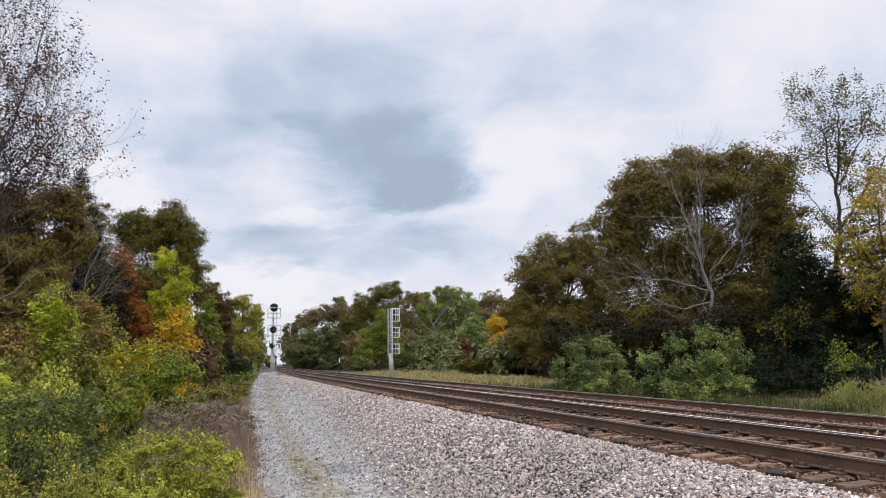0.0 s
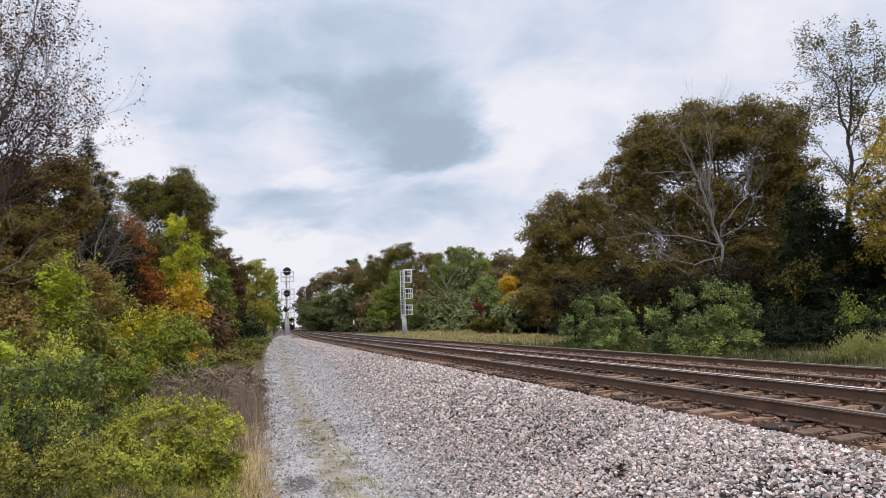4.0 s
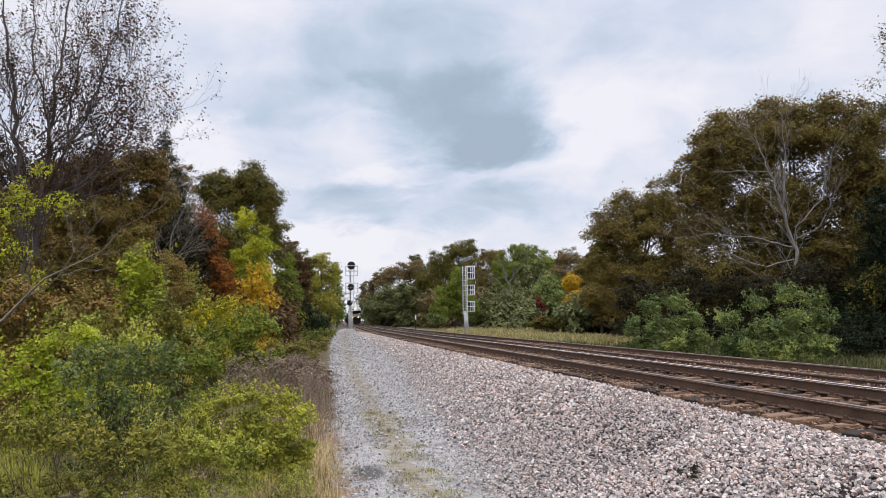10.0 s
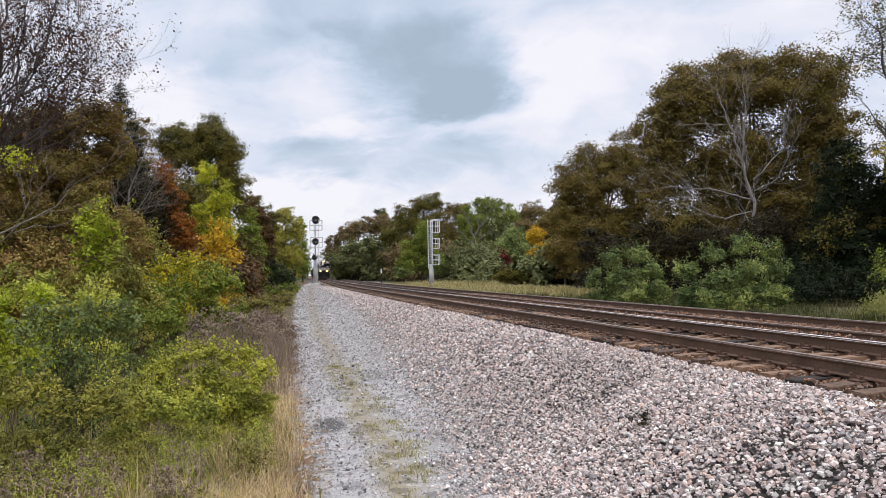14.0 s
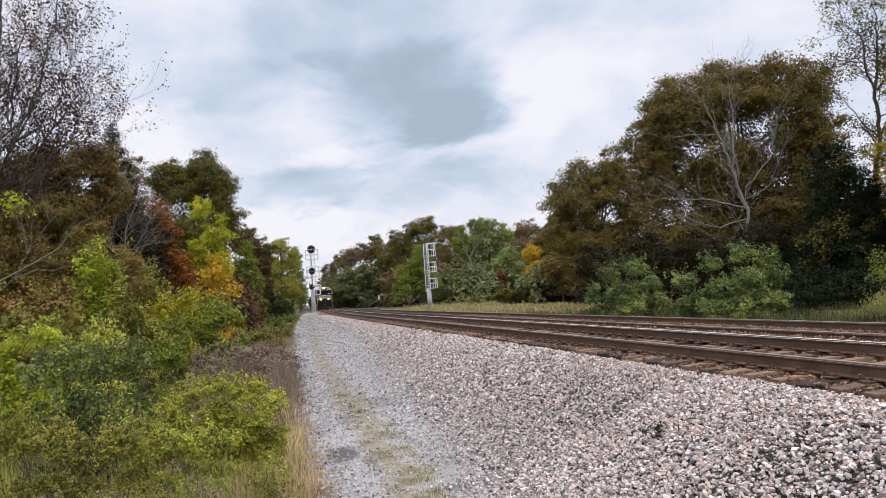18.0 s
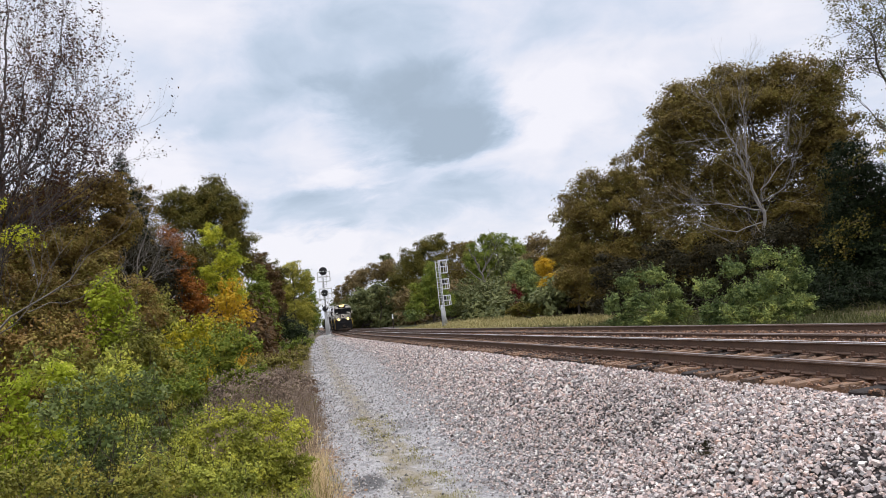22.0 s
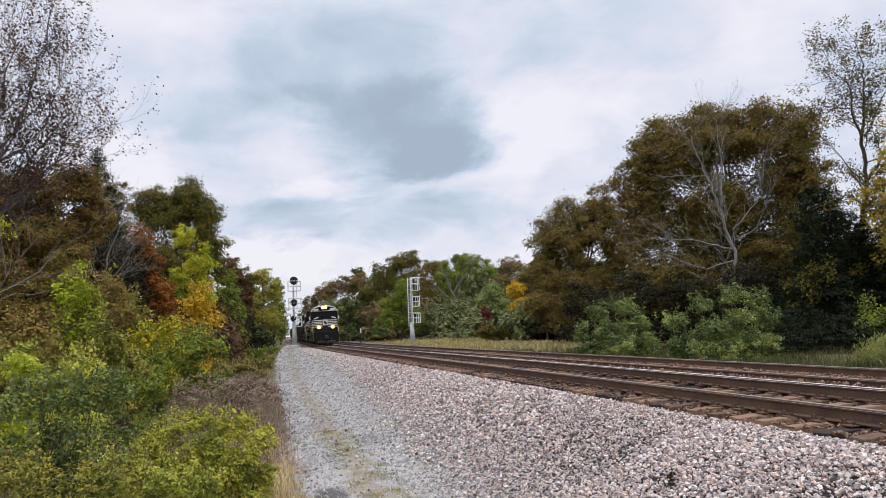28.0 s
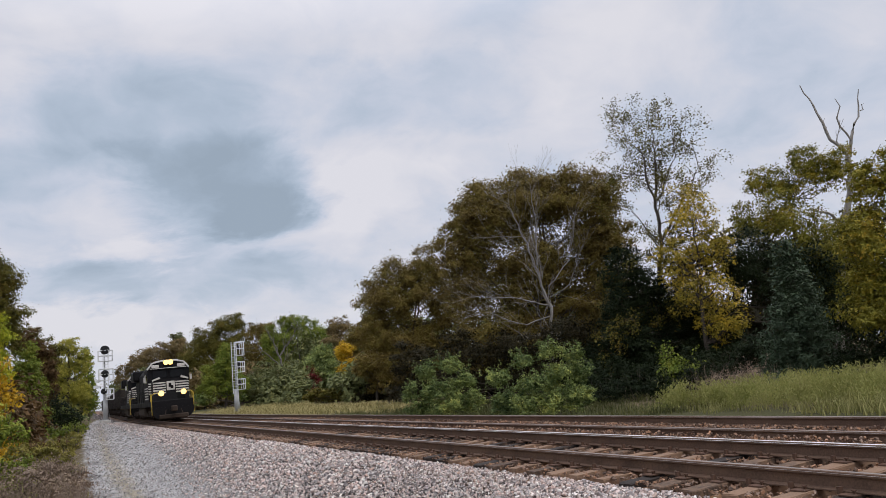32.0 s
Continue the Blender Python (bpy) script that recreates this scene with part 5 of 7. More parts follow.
tree("autumn_tree", "thin brown tree before the dark spruce", on(-7.89, 49.76), [(-0.12, 0.0, 10.36, 1.18, 1.01, 1.57), (0.21, 0.0, 7.72, 1.39, 1.18, 2.08), (-0.59, 0.0, 8.44, 1.04, 0.88, 1.73)], DEAD_BROWN, cover=2.6, trunk_r=0.14, cluster=30, leaf=0.111, limbs=30, seed=123)
tree("autumn_tree", "olive tree row along the far road", on(-1.46, 92.38), [(-1.68, 0.0, 9.31, 1.18, 1.01, 2.24), (-0.43, 0.0, 8.26, 1.19, 1.01, 2.37), (0.83, 0.0, 7.21, 1.06, 0.9, 2.64), (-1.07, 0.0, 5.0, 1.7, 1.45, 2.62)], OLIVE, cover=4.2, trunk_r=0.16, cluster=26, leaf=0.163, limbs=24, seed=124)
bush("bush", "small crimson bush at the wood's foot", on(27.7, 91.96), [(-0.26, 0.0, 3.59, 0.42, 0.35, 0.83), (0.14, 0.0, 2.9, 0.35, 0.29, 0.55)], CRIMSON, seed=118, cluster=20, leaf=0.2, sprigs=3)
bush("weed_bush", "low brown and olive weeds along the far road edge", on(0.67, 52.39), [(-0.77, 0.0, 0.33, 0.74, 0.31, 0.37), (0.15, 0.0, 0.56, 0.59, 0.25, 0.3), (-0.24, 0.0, -0.08, 0.67, 0.28, 0.33)], OLIVE_LOW, seed=119, cluster=20, leaf=0.12)
bush("weed_bush", "low dark weeds beside the far road edge", on(1.34, 68.38), [(-0.74, 0.0, 0.34, 1.07, 0.41, 0.48), (0.22, 0.0, 0.38, 0.49, 0.29, 0.34), (-1.7, 0.0, 0.26, 0.97, 0.41, 0.48)], MID_GREEN, seed=120, cluster=20, leaf=0.15)
bush("weed_bush", "dry brown weeds along the road", on(0.27, 26.39), [(-0.05, 0.0, 0.79, 0.46, 0.22, 0.26), (-0.59, 0.0, 0.92, 0.55, 0.25, 0.29), (0.21, 0.0, 0.59, 0.22, 0.16, 0.18)], DRY, seed=121, cluster=16, leaf=0.06)
bush("bush", "olive and russet brush below the brown tree", on(-5.96, 18.42), [(-0.22, 0.0, 2.62, 0.85, 0.62, 0.72), (0.76, 0.0, 2.44, 0.87, 0.53, 0.62), (1.45, 0.0, 2.52, 0.57, 0.48, 0.57), (0.2, 0.0, 1.75, 0.97, 0.52, 0.61)], RUSSET_GREEN, seed=110, cluster=22, leaf=0.085)
bush("bush", "olive brush between the vine and the hedge", on(-3.79, 22.05), [(0.1, 0.0, 2.28, 0.75, 0.51, 0.6), (-1.02, 0.0, 1.77, 0.88, 0.5, 0.59), (0.66, 0.0, 1.5, 0.68, 0.45, 0.53)], SAGE, seed=111, cluster=22, leaf=0.09)
bush("bush", "leafy green and yellow brush near the road", on(-3.8, 15.41), [(-0.3, 0.0, 2.01, 0.61, 0.34, 0.41), (0.26, 0.0, 1.57, 0.62, 0.31, 0.36), (0.84, 0.0, 1.83, 0.52, 0.36, 0.42)], FRESH_SAGE, seed=112, cluster=20, leaf=0.075)
bush("bush", "yellow-green brush under the orange tree", on(-2.62, 30.27), [(-0.69, 0.0, 1.89, 0.83, 0.44, 0.52), (0.34, 0.0, 2.24, 0.84, 0.45, 0.53), (-1.66, 0.0, 2.57, 0.83, 0.53, 0.62)], WEED_LIME, seed=113, cluster=22, leaf=0.12)
bush("weed_bush", "tangled straw and green weeds by the road", on(-1.15, 10.12), [(-0.38, 0.0, 0.95, 0.4, 0.22, 0.26), (0.06, 0.0, 0.77, 0.4, 0.2, 0.23), (0.52, 0.0, 0.65, 0.41, 0.17, 0.2)], FRESH_SAGE, seed=114, cluster=14, leaf=0.042, cover=1.6)
# the next two bushes are added, near-black for the shade below the trees
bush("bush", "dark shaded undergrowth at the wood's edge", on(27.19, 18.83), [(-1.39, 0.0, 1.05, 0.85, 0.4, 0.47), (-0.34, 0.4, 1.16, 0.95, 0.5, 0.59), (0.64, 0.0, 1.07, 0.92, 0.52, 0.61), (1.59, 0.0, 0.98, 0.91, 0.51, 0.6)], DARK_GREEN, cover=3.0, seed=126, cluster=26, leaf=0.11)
bush("bush", "added undergrowth before the cedar, coloured as the shade under it", on(23.23, 27.62), [(-1.95, 0.0, 0.34, 0.86, 0.45, 0.53), (-0.74, 0.5, 0.56, 1.0, 0.53, 0.62), (0.54, 0.0, 0.53, 1.04, 0.51, 0.6), (1.91, 0.4, 0.66, 1.04, 0.59, 0.69), (3.19, 0.0, 0.8, 1.01, 0.57, 0.67)], DARK_GREEN, cover=3.0, seed=125, cluster=26, leaf=0.12)
limbed_tree("autumn_tree", "tall thin tree with sparse leaves and twisted twigs", on(31.2, 33.91), [[(-0.53, 0, 1.89, 0.161), (-0.54, 0, 5.91, 0.136), (0.06, 0, 8.37, 0.105), (-0.07, 0, 10.54, 0.087), (0.29, 0.3, 13.62, 0.043), (0.32, 0.3, 15.41, 0.019), (0.05, 0.2, 16.05, 0.012)], [(-0.07, 0, 10.54, 0.074), (-0.46, -0.4, 12.25, 0.050), (-0.39, -0.6, 13.50, 0.037), (-1.04, -0.8, 14.26, 0.019), (-1.43, -1, 15.38, 0.012)], [(-0.0, 0, 8.38, 0.074), (1.31, 0.5, 10.43, 0.050), (2.56, 0.6, 12.44, 0.025), (2.47, 0.7, 14.02, 0.012)], [(0.03, 0, 10.73, 0.062), (1.37, -0.6, 13.09, 0.031), (1.38, -0.7, 15.13, 0.012)], [(-0.46, -0.4, 12.25, 0.031), (-1.38, -0.5, 12.37, 0.019), (-1.81, -0.8, 12.55, 0.012)], [(-0.45, 0, 6.11, 0.062), (-1.57, -0.8, 6.37, 0.037), (-2.27, -1.4, 7.23, 0.019), (-3.13, -1.8, 6.88, 0.012)], [(-0.24, 0, 5.46, 0.056), (-0.76, -1, 4.62, 0.031), (-2.27, -1.6, 3.94, 0.019), (-3.38, -2, 3.24, 0.012)], [(0.03, 0, 8.16, 0.050), (-0.97, 0.8, 9.72, 0.031), (-1.63, 1.2, 10.77, 0.012)]], OLIVE, BARK, 5, twigs=2.6, twig=1.05, depth=2, per_tip=5.5, leaf=0.12, tuft=0.16, from_step=0, rise=0.02)
limbed_tree("dead_tree", "bleached dead tree with broken forked limbs", on(41.12, 30.29), [[(-1.21, 0, -1.74, 0.26), (0.49, 0, 8.03, 0.2), (1.17, 0, 10.14, 0.17), (1.51, 0, 12.22, 0.13), (0.62, -0.3, 13.61, 0.09), (0.17, -0.4, 15.32, 0.06), (-0.46, -0.5, 17.05, 0.025)], [(1.51, 0, 12.22, 0.11), (1.89, 0.2, 13.68, 0.08), (2.5, 0.3, 14.94, 0.05), (2.6, 0.3, 16.26, 0.02)], [(1.73, 0, 13.20, 0.07), (1.26, -0.2, 14.41, 0.05), (1.28, -0.3, 15.81, 0.02)], [(0.49, 0, 8.03, 0.12), (0.07, -0.6, 8.90, 0.09), (-1.06, -1, 9.38, 0.04)], [(1.34, 0, 10.78, 0.08), (2.27, 0.3, 11.33, 0.05), (3.2, 0.4, 12.73, 0.015)], [(0.45, -0.3, 13.88, 0.04), (0.56, -0.3, 14.78, 0.015)], [(2.46, 0.3, 14.95, 0.03), (2.73, 0.3, 15.35, 0.012)]], None, PALE_BARK, 8, twigs=0.35, twig=0.9, depth=1, spread=0.5, from_step=1)
fan = np.random.default_rng(77)
FAN = []
for i in range(15):
    lean, z = radians(fan.uniform(28, 84)), fan.uniform(3.6, 8.0)
    size, away = fan.uniform(2.6, 4.5), fan.uniform(-1.0, 1.0)
    side = -0.8 if i % 5 == 4 else 1.0
    FAN.append([(0.1 * side, 0, z, 0.032), (0.1 * side + 0.36 * size * math.cos(lean) * side, away * 0.4, z + 0.3 * size * math.sin(lean), 0.024), (0.1 * side + 0.7 * size * math.cos(lean) * side, away * 0.8, z + 0.66 * size * math.sin(lean), 0.015), (0.1 * side + size * math.cos(lean) * side, away, z + size * math.sin(lean) + 0.3, 0.006)])
limbed_tree("autumn_tree", "half-bare tree with many upright twigs and brown leaves", on(-7.93, 24.08), [[(0.06, 0, 1.08, 0.13), (-0.0, 0, 3.31, 0.111), (-0.27, 0, 6.22, 0.072), (-0.55, 0.2, 9.23, 0.046), (-0.98, 0.3, 11.93, 0.019), (-1.13, 0.3, 14.16, 0.008)], [(0.04, 0, 3.94, 0.085), (0.37, -0.3, 6.18, 0.058), (0.56, -0.5, 9.12, 0.039), (0.85, -0.6, 12.17, 0.019), (1.02, -0.6, 14.11, 0.008)], [(0.34, -0.3, 6.02, 0.052), (1.42, -0.5, 8.51, 0.036), (2.05, -0.6, 10.76, 0.019), (2.31, -0.7, 12.51, 0.008)], [(0.37, -0.3, 5.69, 0.052), (1.6, 0.3, 7.41, 0.036), (2.67, 0.5, 8.98, 0.019), (3.32, 0.6, 10.16, 0.008)], [(0.22, 0, 5.24, 0.046), (1.29, 0.6, 6.51, 0.033), (2.61, 0.9, 7.84, 0.019), (3.66, 1, 8.99, 0.008)], [(-0.2, 0, 5.89, 0.052), (-1.06, 0.5, 7.6, 0.033), (-1.77, 0.6, 10.08, 0.013)], [(0.45, -0.4, 7.48, 0.039), (-0.03, -0.8, 9.81, 0.026), (-0.09, -0.9, 12.25, 0.01)], [(0.96, -0.4, 7.5, 0.033), (1.16, 0.2, 10.23, 0.019), (1.66, 0.3, 12.47, 0.008)], [(2.09, 0.4, 8.16, 0.019), (2.66, 0.6, 10.68, 0.013), (2.85, 0.6, 12.0, 0.007)], *FAN], SILHOUETTE, TWIG_GREY, 31, twigs=4.2, twig=1.05, depth=2, per_tip=1.6, leaf=0.085, tuft=0.1, spread=0.42, rise=0.35, tip_r=0.0065)
limbed_tree("bare_sapling", "grey leafless sapling leaning over the brush", on(-5.78, 16.36), [[(-0.37, 0, 2.01, 0.03), (0.28, 0, 2.71, 0.024), (1.07, 0, 3.22, 0.018), (1.9, 0, 3.99, 0.01), (2.68, 0, 4.57, 0.005)], [(0.47, 0, 2.8, 0.016), (1.16, -0.2, 3.42, 0.01), (1.67, -0.3, 4.3, 0.005)], [(1.07, 0, 3.22, 0.013), (1.81, 0.2, 3.43, 0.008), (2.6, 0.3, 4.01, 0.004)]], None, GREY_BARK, 37, twigs=2.5, twig=0.7, depth=2, spread=0.4, rise=0.25, from_step=0, tip_r=0.006)
limbed_tree("bare_sapling", "pale leafless branches in front of a brown crown", on(26.68, 39.39), [[(-0.15, 1.0, -0.13, 0.102), (0.05, 1.0, 5.46, 0.090), (-0.53, 1.0, 8.19, 0.064), (-1.16, 0.8, 10.09, 0.038), (-1.83, 0.7, 12.21, 0.013)], [(-0.49, 1.0, 8.19, 0.051), (-0.23, 1.2, 10.61, 0.033), (-0.34, 1.2, 13.42, 0.013)], [(-0.0, 1.0, 5.63, 0.046), (-1.89, 0.0, 6.12, 0.029), (-4.57, -0.6, 6.52, 0.008)], [(-0.04, 1.0, 4.96, 0.046), (-1.65, 0.0, 4.52, 0.029), (-3.33, -0.6, 5.3, 0.020), (-4.73, -1.0, 5.66, 0.008)], [(0.09, 1.0, 6.12, 0.038), (1.27, 0.5, 6.52, 0.026), (2.51, 0.4, 9.25, 0.008)], [(-1.16, 0.8, 10.09, 0.026), (-3.16, 0.4, 10.34, 0.008)], [(0.06, 1.0, 6.8, 0.038), (1.56, 1.4, 8.46, 0.026), (2.4, 1.4, 11.82, 0.008)], [(-0.03, 1.0, 4.13, 0.033), (-1.54, -0.2, 3.62, 0.020), (-2.42, -0.6, 4.44, 0.007)]], None, PALE_BARK, 36, twigs=3.4, twig=1.3, depth=2, spread=0.5, rise=0.2, from_step=0, tip_r=0.009)
limbed_tree("dead_branch", "dark crooked branch reaching out of a shrub", on(-2.36, 11.02), [[(-0.03, 0, 0.32, 0.022), (-0.04, 0, 0.7, 0.02), (0.09, -0.1, 0.79, 0.018), (0.4, -0.15, 0.86, 0.014), (0.59, -0.2, 0.98, 0.012), (0.74, -0.2, 1.14, 0.007)], [(-0.04, 0, 0.7, 0.012), (-0.02, 0.1, 1.01, 0.009), (-0.1, 0.1, 1.3, 0.005)], [(0.59, -0.2, 0.98, 0.007), (0.77, -0.2, 1.03, 0.004)], [(0.21, -0.1, 0.82, 0.008), (0.07, -0.2, 1.1, 0.004)]], None, TWIG, 40, twigs=2.0, twig=0.22, depth=1, spread=0.6, rise=0.2, from_step=0, tip_r=0.003)
limbed_tree("bare_sapling", "grey leafless tree in the far wood", on(31.29, 121.06), [[(0.31, 0, 0.81, 0.2), (-0.09, 0, 6.18, 0.16), (-0.78, 0, 8.89, 0.1), (-2.3, 0, 12.08, 0.03)], [(-0.25, 0, 7.53, 0.1), (1.77, 0, 10.22, 0.06), (2.71, 0, 12.48, 0.03)], [(-0.45, 0, 6.18, 0.1), (-3.22, -0.5, 8.89, 0.05), (-4.11, -0.5, 10.25, 0.03)]], None, GREY_BARK, 38, twigs=0.9, twig=2.4, depth=2, spread=0.6, rise=0.2, from_step=0, tip_r=0.03)
limbed_tree("bare_sapling", "leafless grey twiggy sapling", on(-6.24, 35.84), [[(-0.08, 0, 1.42, 0.07), (0.09, 0, 3.85, 0.05), (0.26, 0, 6.08, 0.03), (0.76, 0, 7.33, 0.01)], [(0.07, 0, 3.85, 0.04), (-0.44, -0.3, 5.82, 0.025), (-0.65, -0.3, 7.06, 0.008)], [(0.1, 0, 4.34, 0.04), (0.83, -0.3, 5.54, 0.025), (1.34, -0.4, 6.76, 0.008)]], None, GREY_BARK, 39, twigs=3.5, twig=1.3, depth=2, spread=0.6, rise=0.1, from_step=0, tip_r=0.009)
conifer("spruce_tree", "blue-green spruce at the wood's edge", on(27.85, 22.94), 6.3, 3.7, SPRUCE, 24)
conifer("spruce_tree", "dark spruce behind the brown trees", on(-8.65, 47.6), 13.4, 9.0, DARK_GREEN, 33)


def wood_mass(name, label, x0, x1, y0, y1, height, count, leaves, seed, leaf=0.45, cover=1.5):
    """Deep woods behind the first rows of trees: trunks and uneven crowns."""
    rng = np.random.default_rng(seed)
    xs, ys = rng.uniform(x0, x1, count), rng.uniform(y0, y1, count)
    lob, lines = [], []
    for x, y in zip(xs, ys):
        h = height * rng.uniform(0.7, 1.1)
        z = float(ground_z(x, y))
        lines.append(limb((x, y, z - 0.2), (x + rng.normal(0, 0.6), y, z + h), 0.22, 0.04, rng, 0.05, 5, 0.0))
        for _ in range(4):
            r = rng.uniform(1.6, 2.9)
            lob.append((x + rng.normal(0, 1.4), y + rng.normal(0, 1.4), z + h * rng.uniform(0.12, 0.92), r, r, r * 1.1))
    pts, _, ways = lobes_points(lob, cover, leaf, 14, rng)
    ob = thing(name, label, "woodland", kind="stuff")
    link("trunks", raw_mesh("trunks", *tubes(lines, 5), True), BARK, ob)
    link("crowns", leaf_mesh("crowns", pts, leaf, rng, corners=3, facing=ways), leaves, ob)


wood_mass("far_woods", "autumn woods behind the first trees, coloured as deep shade", 38, 62, -15, 70, 10.0, 40, SHADED_BROWN, 101, 0.5)
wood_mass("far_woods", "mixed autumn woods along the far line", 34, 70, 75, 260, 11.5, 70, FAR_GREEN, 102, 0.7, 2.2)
wood_mass("far_woods", "woods beyond the roadside brush, coloured as deep shade", -40, -12, 12, 110, 9.5, 55, SHADED_BROWN, 103, 0.62)
wood_mass("far_woods", "distant trees at the end of the line", -14, 2, 115, 330, 10.5, 40, FAR_GREEN, 104, 0.75, 2.4)
wood_mass("far_woods", "dark distant trees closing the end of the line", 1.0, 5.5, 185, 330, 9.0, 26, FAR_GREEN, 112, 0.75, 2.6)
wood_mass("far_woods", "distant trees at the bend of the line", 26, 44, 230, 420, 13.0, 45, FAR_RUSSET, 105, 0.85, 2.6)
wood_mass("far_woods", "grey-green woods at the bend", 20, 34, 185, 310, 9.5, 46, FAR_GREEN, 106, 0.75, 3.2)


wood_mass("undergrowth", "dense dark undergrowth at the foot of the far wood", 27, 44, 80, 240, 3.4, 60, FAR_GREEN, 107, 0.6, 2.4)
wood_mass("undergrowth", "shaded russet undergrowth below the roadside trees", -11, -4.5, 38, 74, 2.4, 24, RUSSET, 108, 0.34, 2.2)
# added backing that closes the gap below the crowns, coloured as shade
wood_mass("undergrowth", "added undergrowth behind the broad trees, coloured as shade", 31, 52, 38, 84, 3.4, 46, SHADED_BROWN, 110, 0.55, 2.2)
wood_mass("far_woods", "dense brown and green woods behind the signal", 24, 46, 150, 235, 9.5, 40, FAR_RUSSET, 111, 0.75, 2.6)
wood_mass("undergrowth", "shaded undergrowth along the road's far end", -10, -3.0, 86, 125, 2.2, 20, OLIVE, 109, 0.4, 2.2)


# ---- signals ----
def signal_mast(label, x, y, z0, top, thick_top, cages, heads, side, ladder_x, brackets):
    """A railway signal: foundation, thick lower mast, ladder, railed platforms and hooded heads."""
    ob = thing("railway_signal", label, "railway signal", "signals beside the line", at=pose(x, y, z0))
    part("foundation", boxes((-0.55, 0.55, -0.5, 0.5, -0.3, 0.08), bevel=0.03), CONCRETE, ob)
    bm = rod(bmesh.new(), (0, 0, 0.05), (0, 0, thick_top), 0.3, 0.24, 14)
    box(bm, -0.3, 0.3, -0.3, 0.3, 0.05, 0.1)
    part("lower_mast", bm, GALVANISED, ob, "thick galvanised lower mast", True)
    part("upper_mast", rod(bmesh.new(), (0, 0, thick_top), (0, 0, top), 0.09, 0.07, 12), GALVANISED, ob, smooth=True)
    ladder = part("ladder", rods(((ladder_x - 0.26, -0.28, thick_top - 0.5), (ladder_x - 0.26, -0.28, top)), ((ladder_x + 0.26, -0.28, thick_top - 0.5), (ladder_x + 0.26, -0.28, top)), r=0.04), WHITE_STEEL, ob, "white steel ladder")
    z = thick_top - 0.3
    while z < top:
        part("rung", rods(((ladder_x - 0.26, -0.28, z), (ladder_x + 0.26, -0.28, z)), r=0.02), WHITE_STEEL, ladder)
        z += 0.3
    for low, high, u0, u1 in cages:
        floor = part("platform", boxes((min(u0, u1), max(u0, u1), -0.45, 0.5, low - 0.03, low + 0.03)), WHITE_STEEL, ob, "grating platform with rails")
        lines = []
        for u in (u0, u1):
            for v in (-0.45, 0.5):
                lines.append(((u, v, low), (u, v, high)))
        for h in (0.5, 1.0):
            zz = low + (high - low) * h
            lines += [((u0, -0.45, zz), (u1, -0.45, zz)), ((u0, 0.5, zz), (u1, 0.5, zz)), ((u1, -0.45, zz), (u1, 0.5, zz))]
        for line in lines:
            part("guard_rail", rods(line, r=0.05), WHITE_STEEL, floor)
        part("mid_post", rods(((u1 * 0.5, -0.45, low), (u1 * 0.5, -0.45, high)), r=0.025), WHITE_STEEL, floor)
    for hx, hz, hr, facing in heads:
        v = -0.32 * facing
        bm = rod(bmesh.new(), (hx, v * 0.9, hz), (hx, v * 1.15, hz), hr, hr, 28)
        head = part("signal_head", bm, SIGNAL_BLACK, ob, "round black signal target")
        part("housing", boxes((hx - 0.17, hx + 0.17, min(0, v), max(0, v), hz - 0.17, hz + 0.17), bevel=0.03), SIGNAL_BLACK, head)
        for k in (0.0, 2.094, 4.189):
            cx, cz = hx + math.sin(k) * hr * 0.45, hz + math.cos(k) * hr * 0.45
            hood = rod(bmesh.new(), (cx, v * 1.1, cz), (cx, v * 1.1 - 0.3 * facing, cz - 0.03), 0.12, 0.12, 12)
            part("hood", hood, SIGNAL_BLACK, head)
        part("hanger", rods(((0, 0, hz), (hx, v, hz)), r=0.04), GALVANISED, head)
    for bx, bz, bw, bh in brackets:
        box_part = part("relay_box", boxes((bx - bw / 2, bx + bw / 2, -0.12, 0.14, bz - bh / 2, bz + bh / 2), bevel=0.02), WHITE_STEEL, ob, "small white equipment box on a bracket arm")
        part("bracket_arm", rods(((0, 0, bz), (bx, 0, bz)), r=0.035), WHITE_STEEL, box_part)
    part("cable", rods(((0.5 * side, 0.3, 0.05), (0.12 * side, 0.1, 2.2)), r=0.02), GALVANISED, ob)
    return ob


signal_mast("tall white railway signal mast with three black heads", 4.75, 97.5, 0.0, 8.1, 3.0, ((2.35, 3.55, 0.05, 0.9), (4.55, 5.8, -0.6, 0.9), (6.7, 7.9, -0.65, 0.85)), ((0.05, 7.95, 0.5, 1), (0.0, 5.25, 0.42, 1), (-0.12, 3.3, 0.34, 1)), 1, 0.1, ((-0.75, 4.5, 0.6, 0.3), (-0.85, 3.85, 0.7, 0.3), (-0.55, 5.3, 0.3, 0.3)))
signal_mast("white railway signal mast with ladder, heads facing away", 18.1, 91.0, -0.42, 7.95, 2.6, ((2.55, 3.7, 0.1, 0.95), (4.5, 5.65, 0.1, 0.95), (6.4, 7.9, 0.1, 0.95)), ((0.35, 5.3, 0.42, -1), (0.3, 3.3, 0.4, -1), (0.3, 7.3, 0.36, -1)), 1, -0.15, ())


def marker_post(x, y):
    ob = thing("marker_post", "thin dark trackside post with a pale top", "post", at=pose(x, y, float(ground_z(x, y))))
    part("post", rod(bmesh.new(), (0, 0, -0.2), (0, 0, 1.6), 0.09, 0.08, 8), UNDER, ob)
    part("cap", rod(bmesh.new(), (0, 0, 1.6), (0, 0, 2.3), 0.1, 0.1, 8), WHITE_STEEL, ob, "pale painted top")


marker_post(15.3, 116.0)


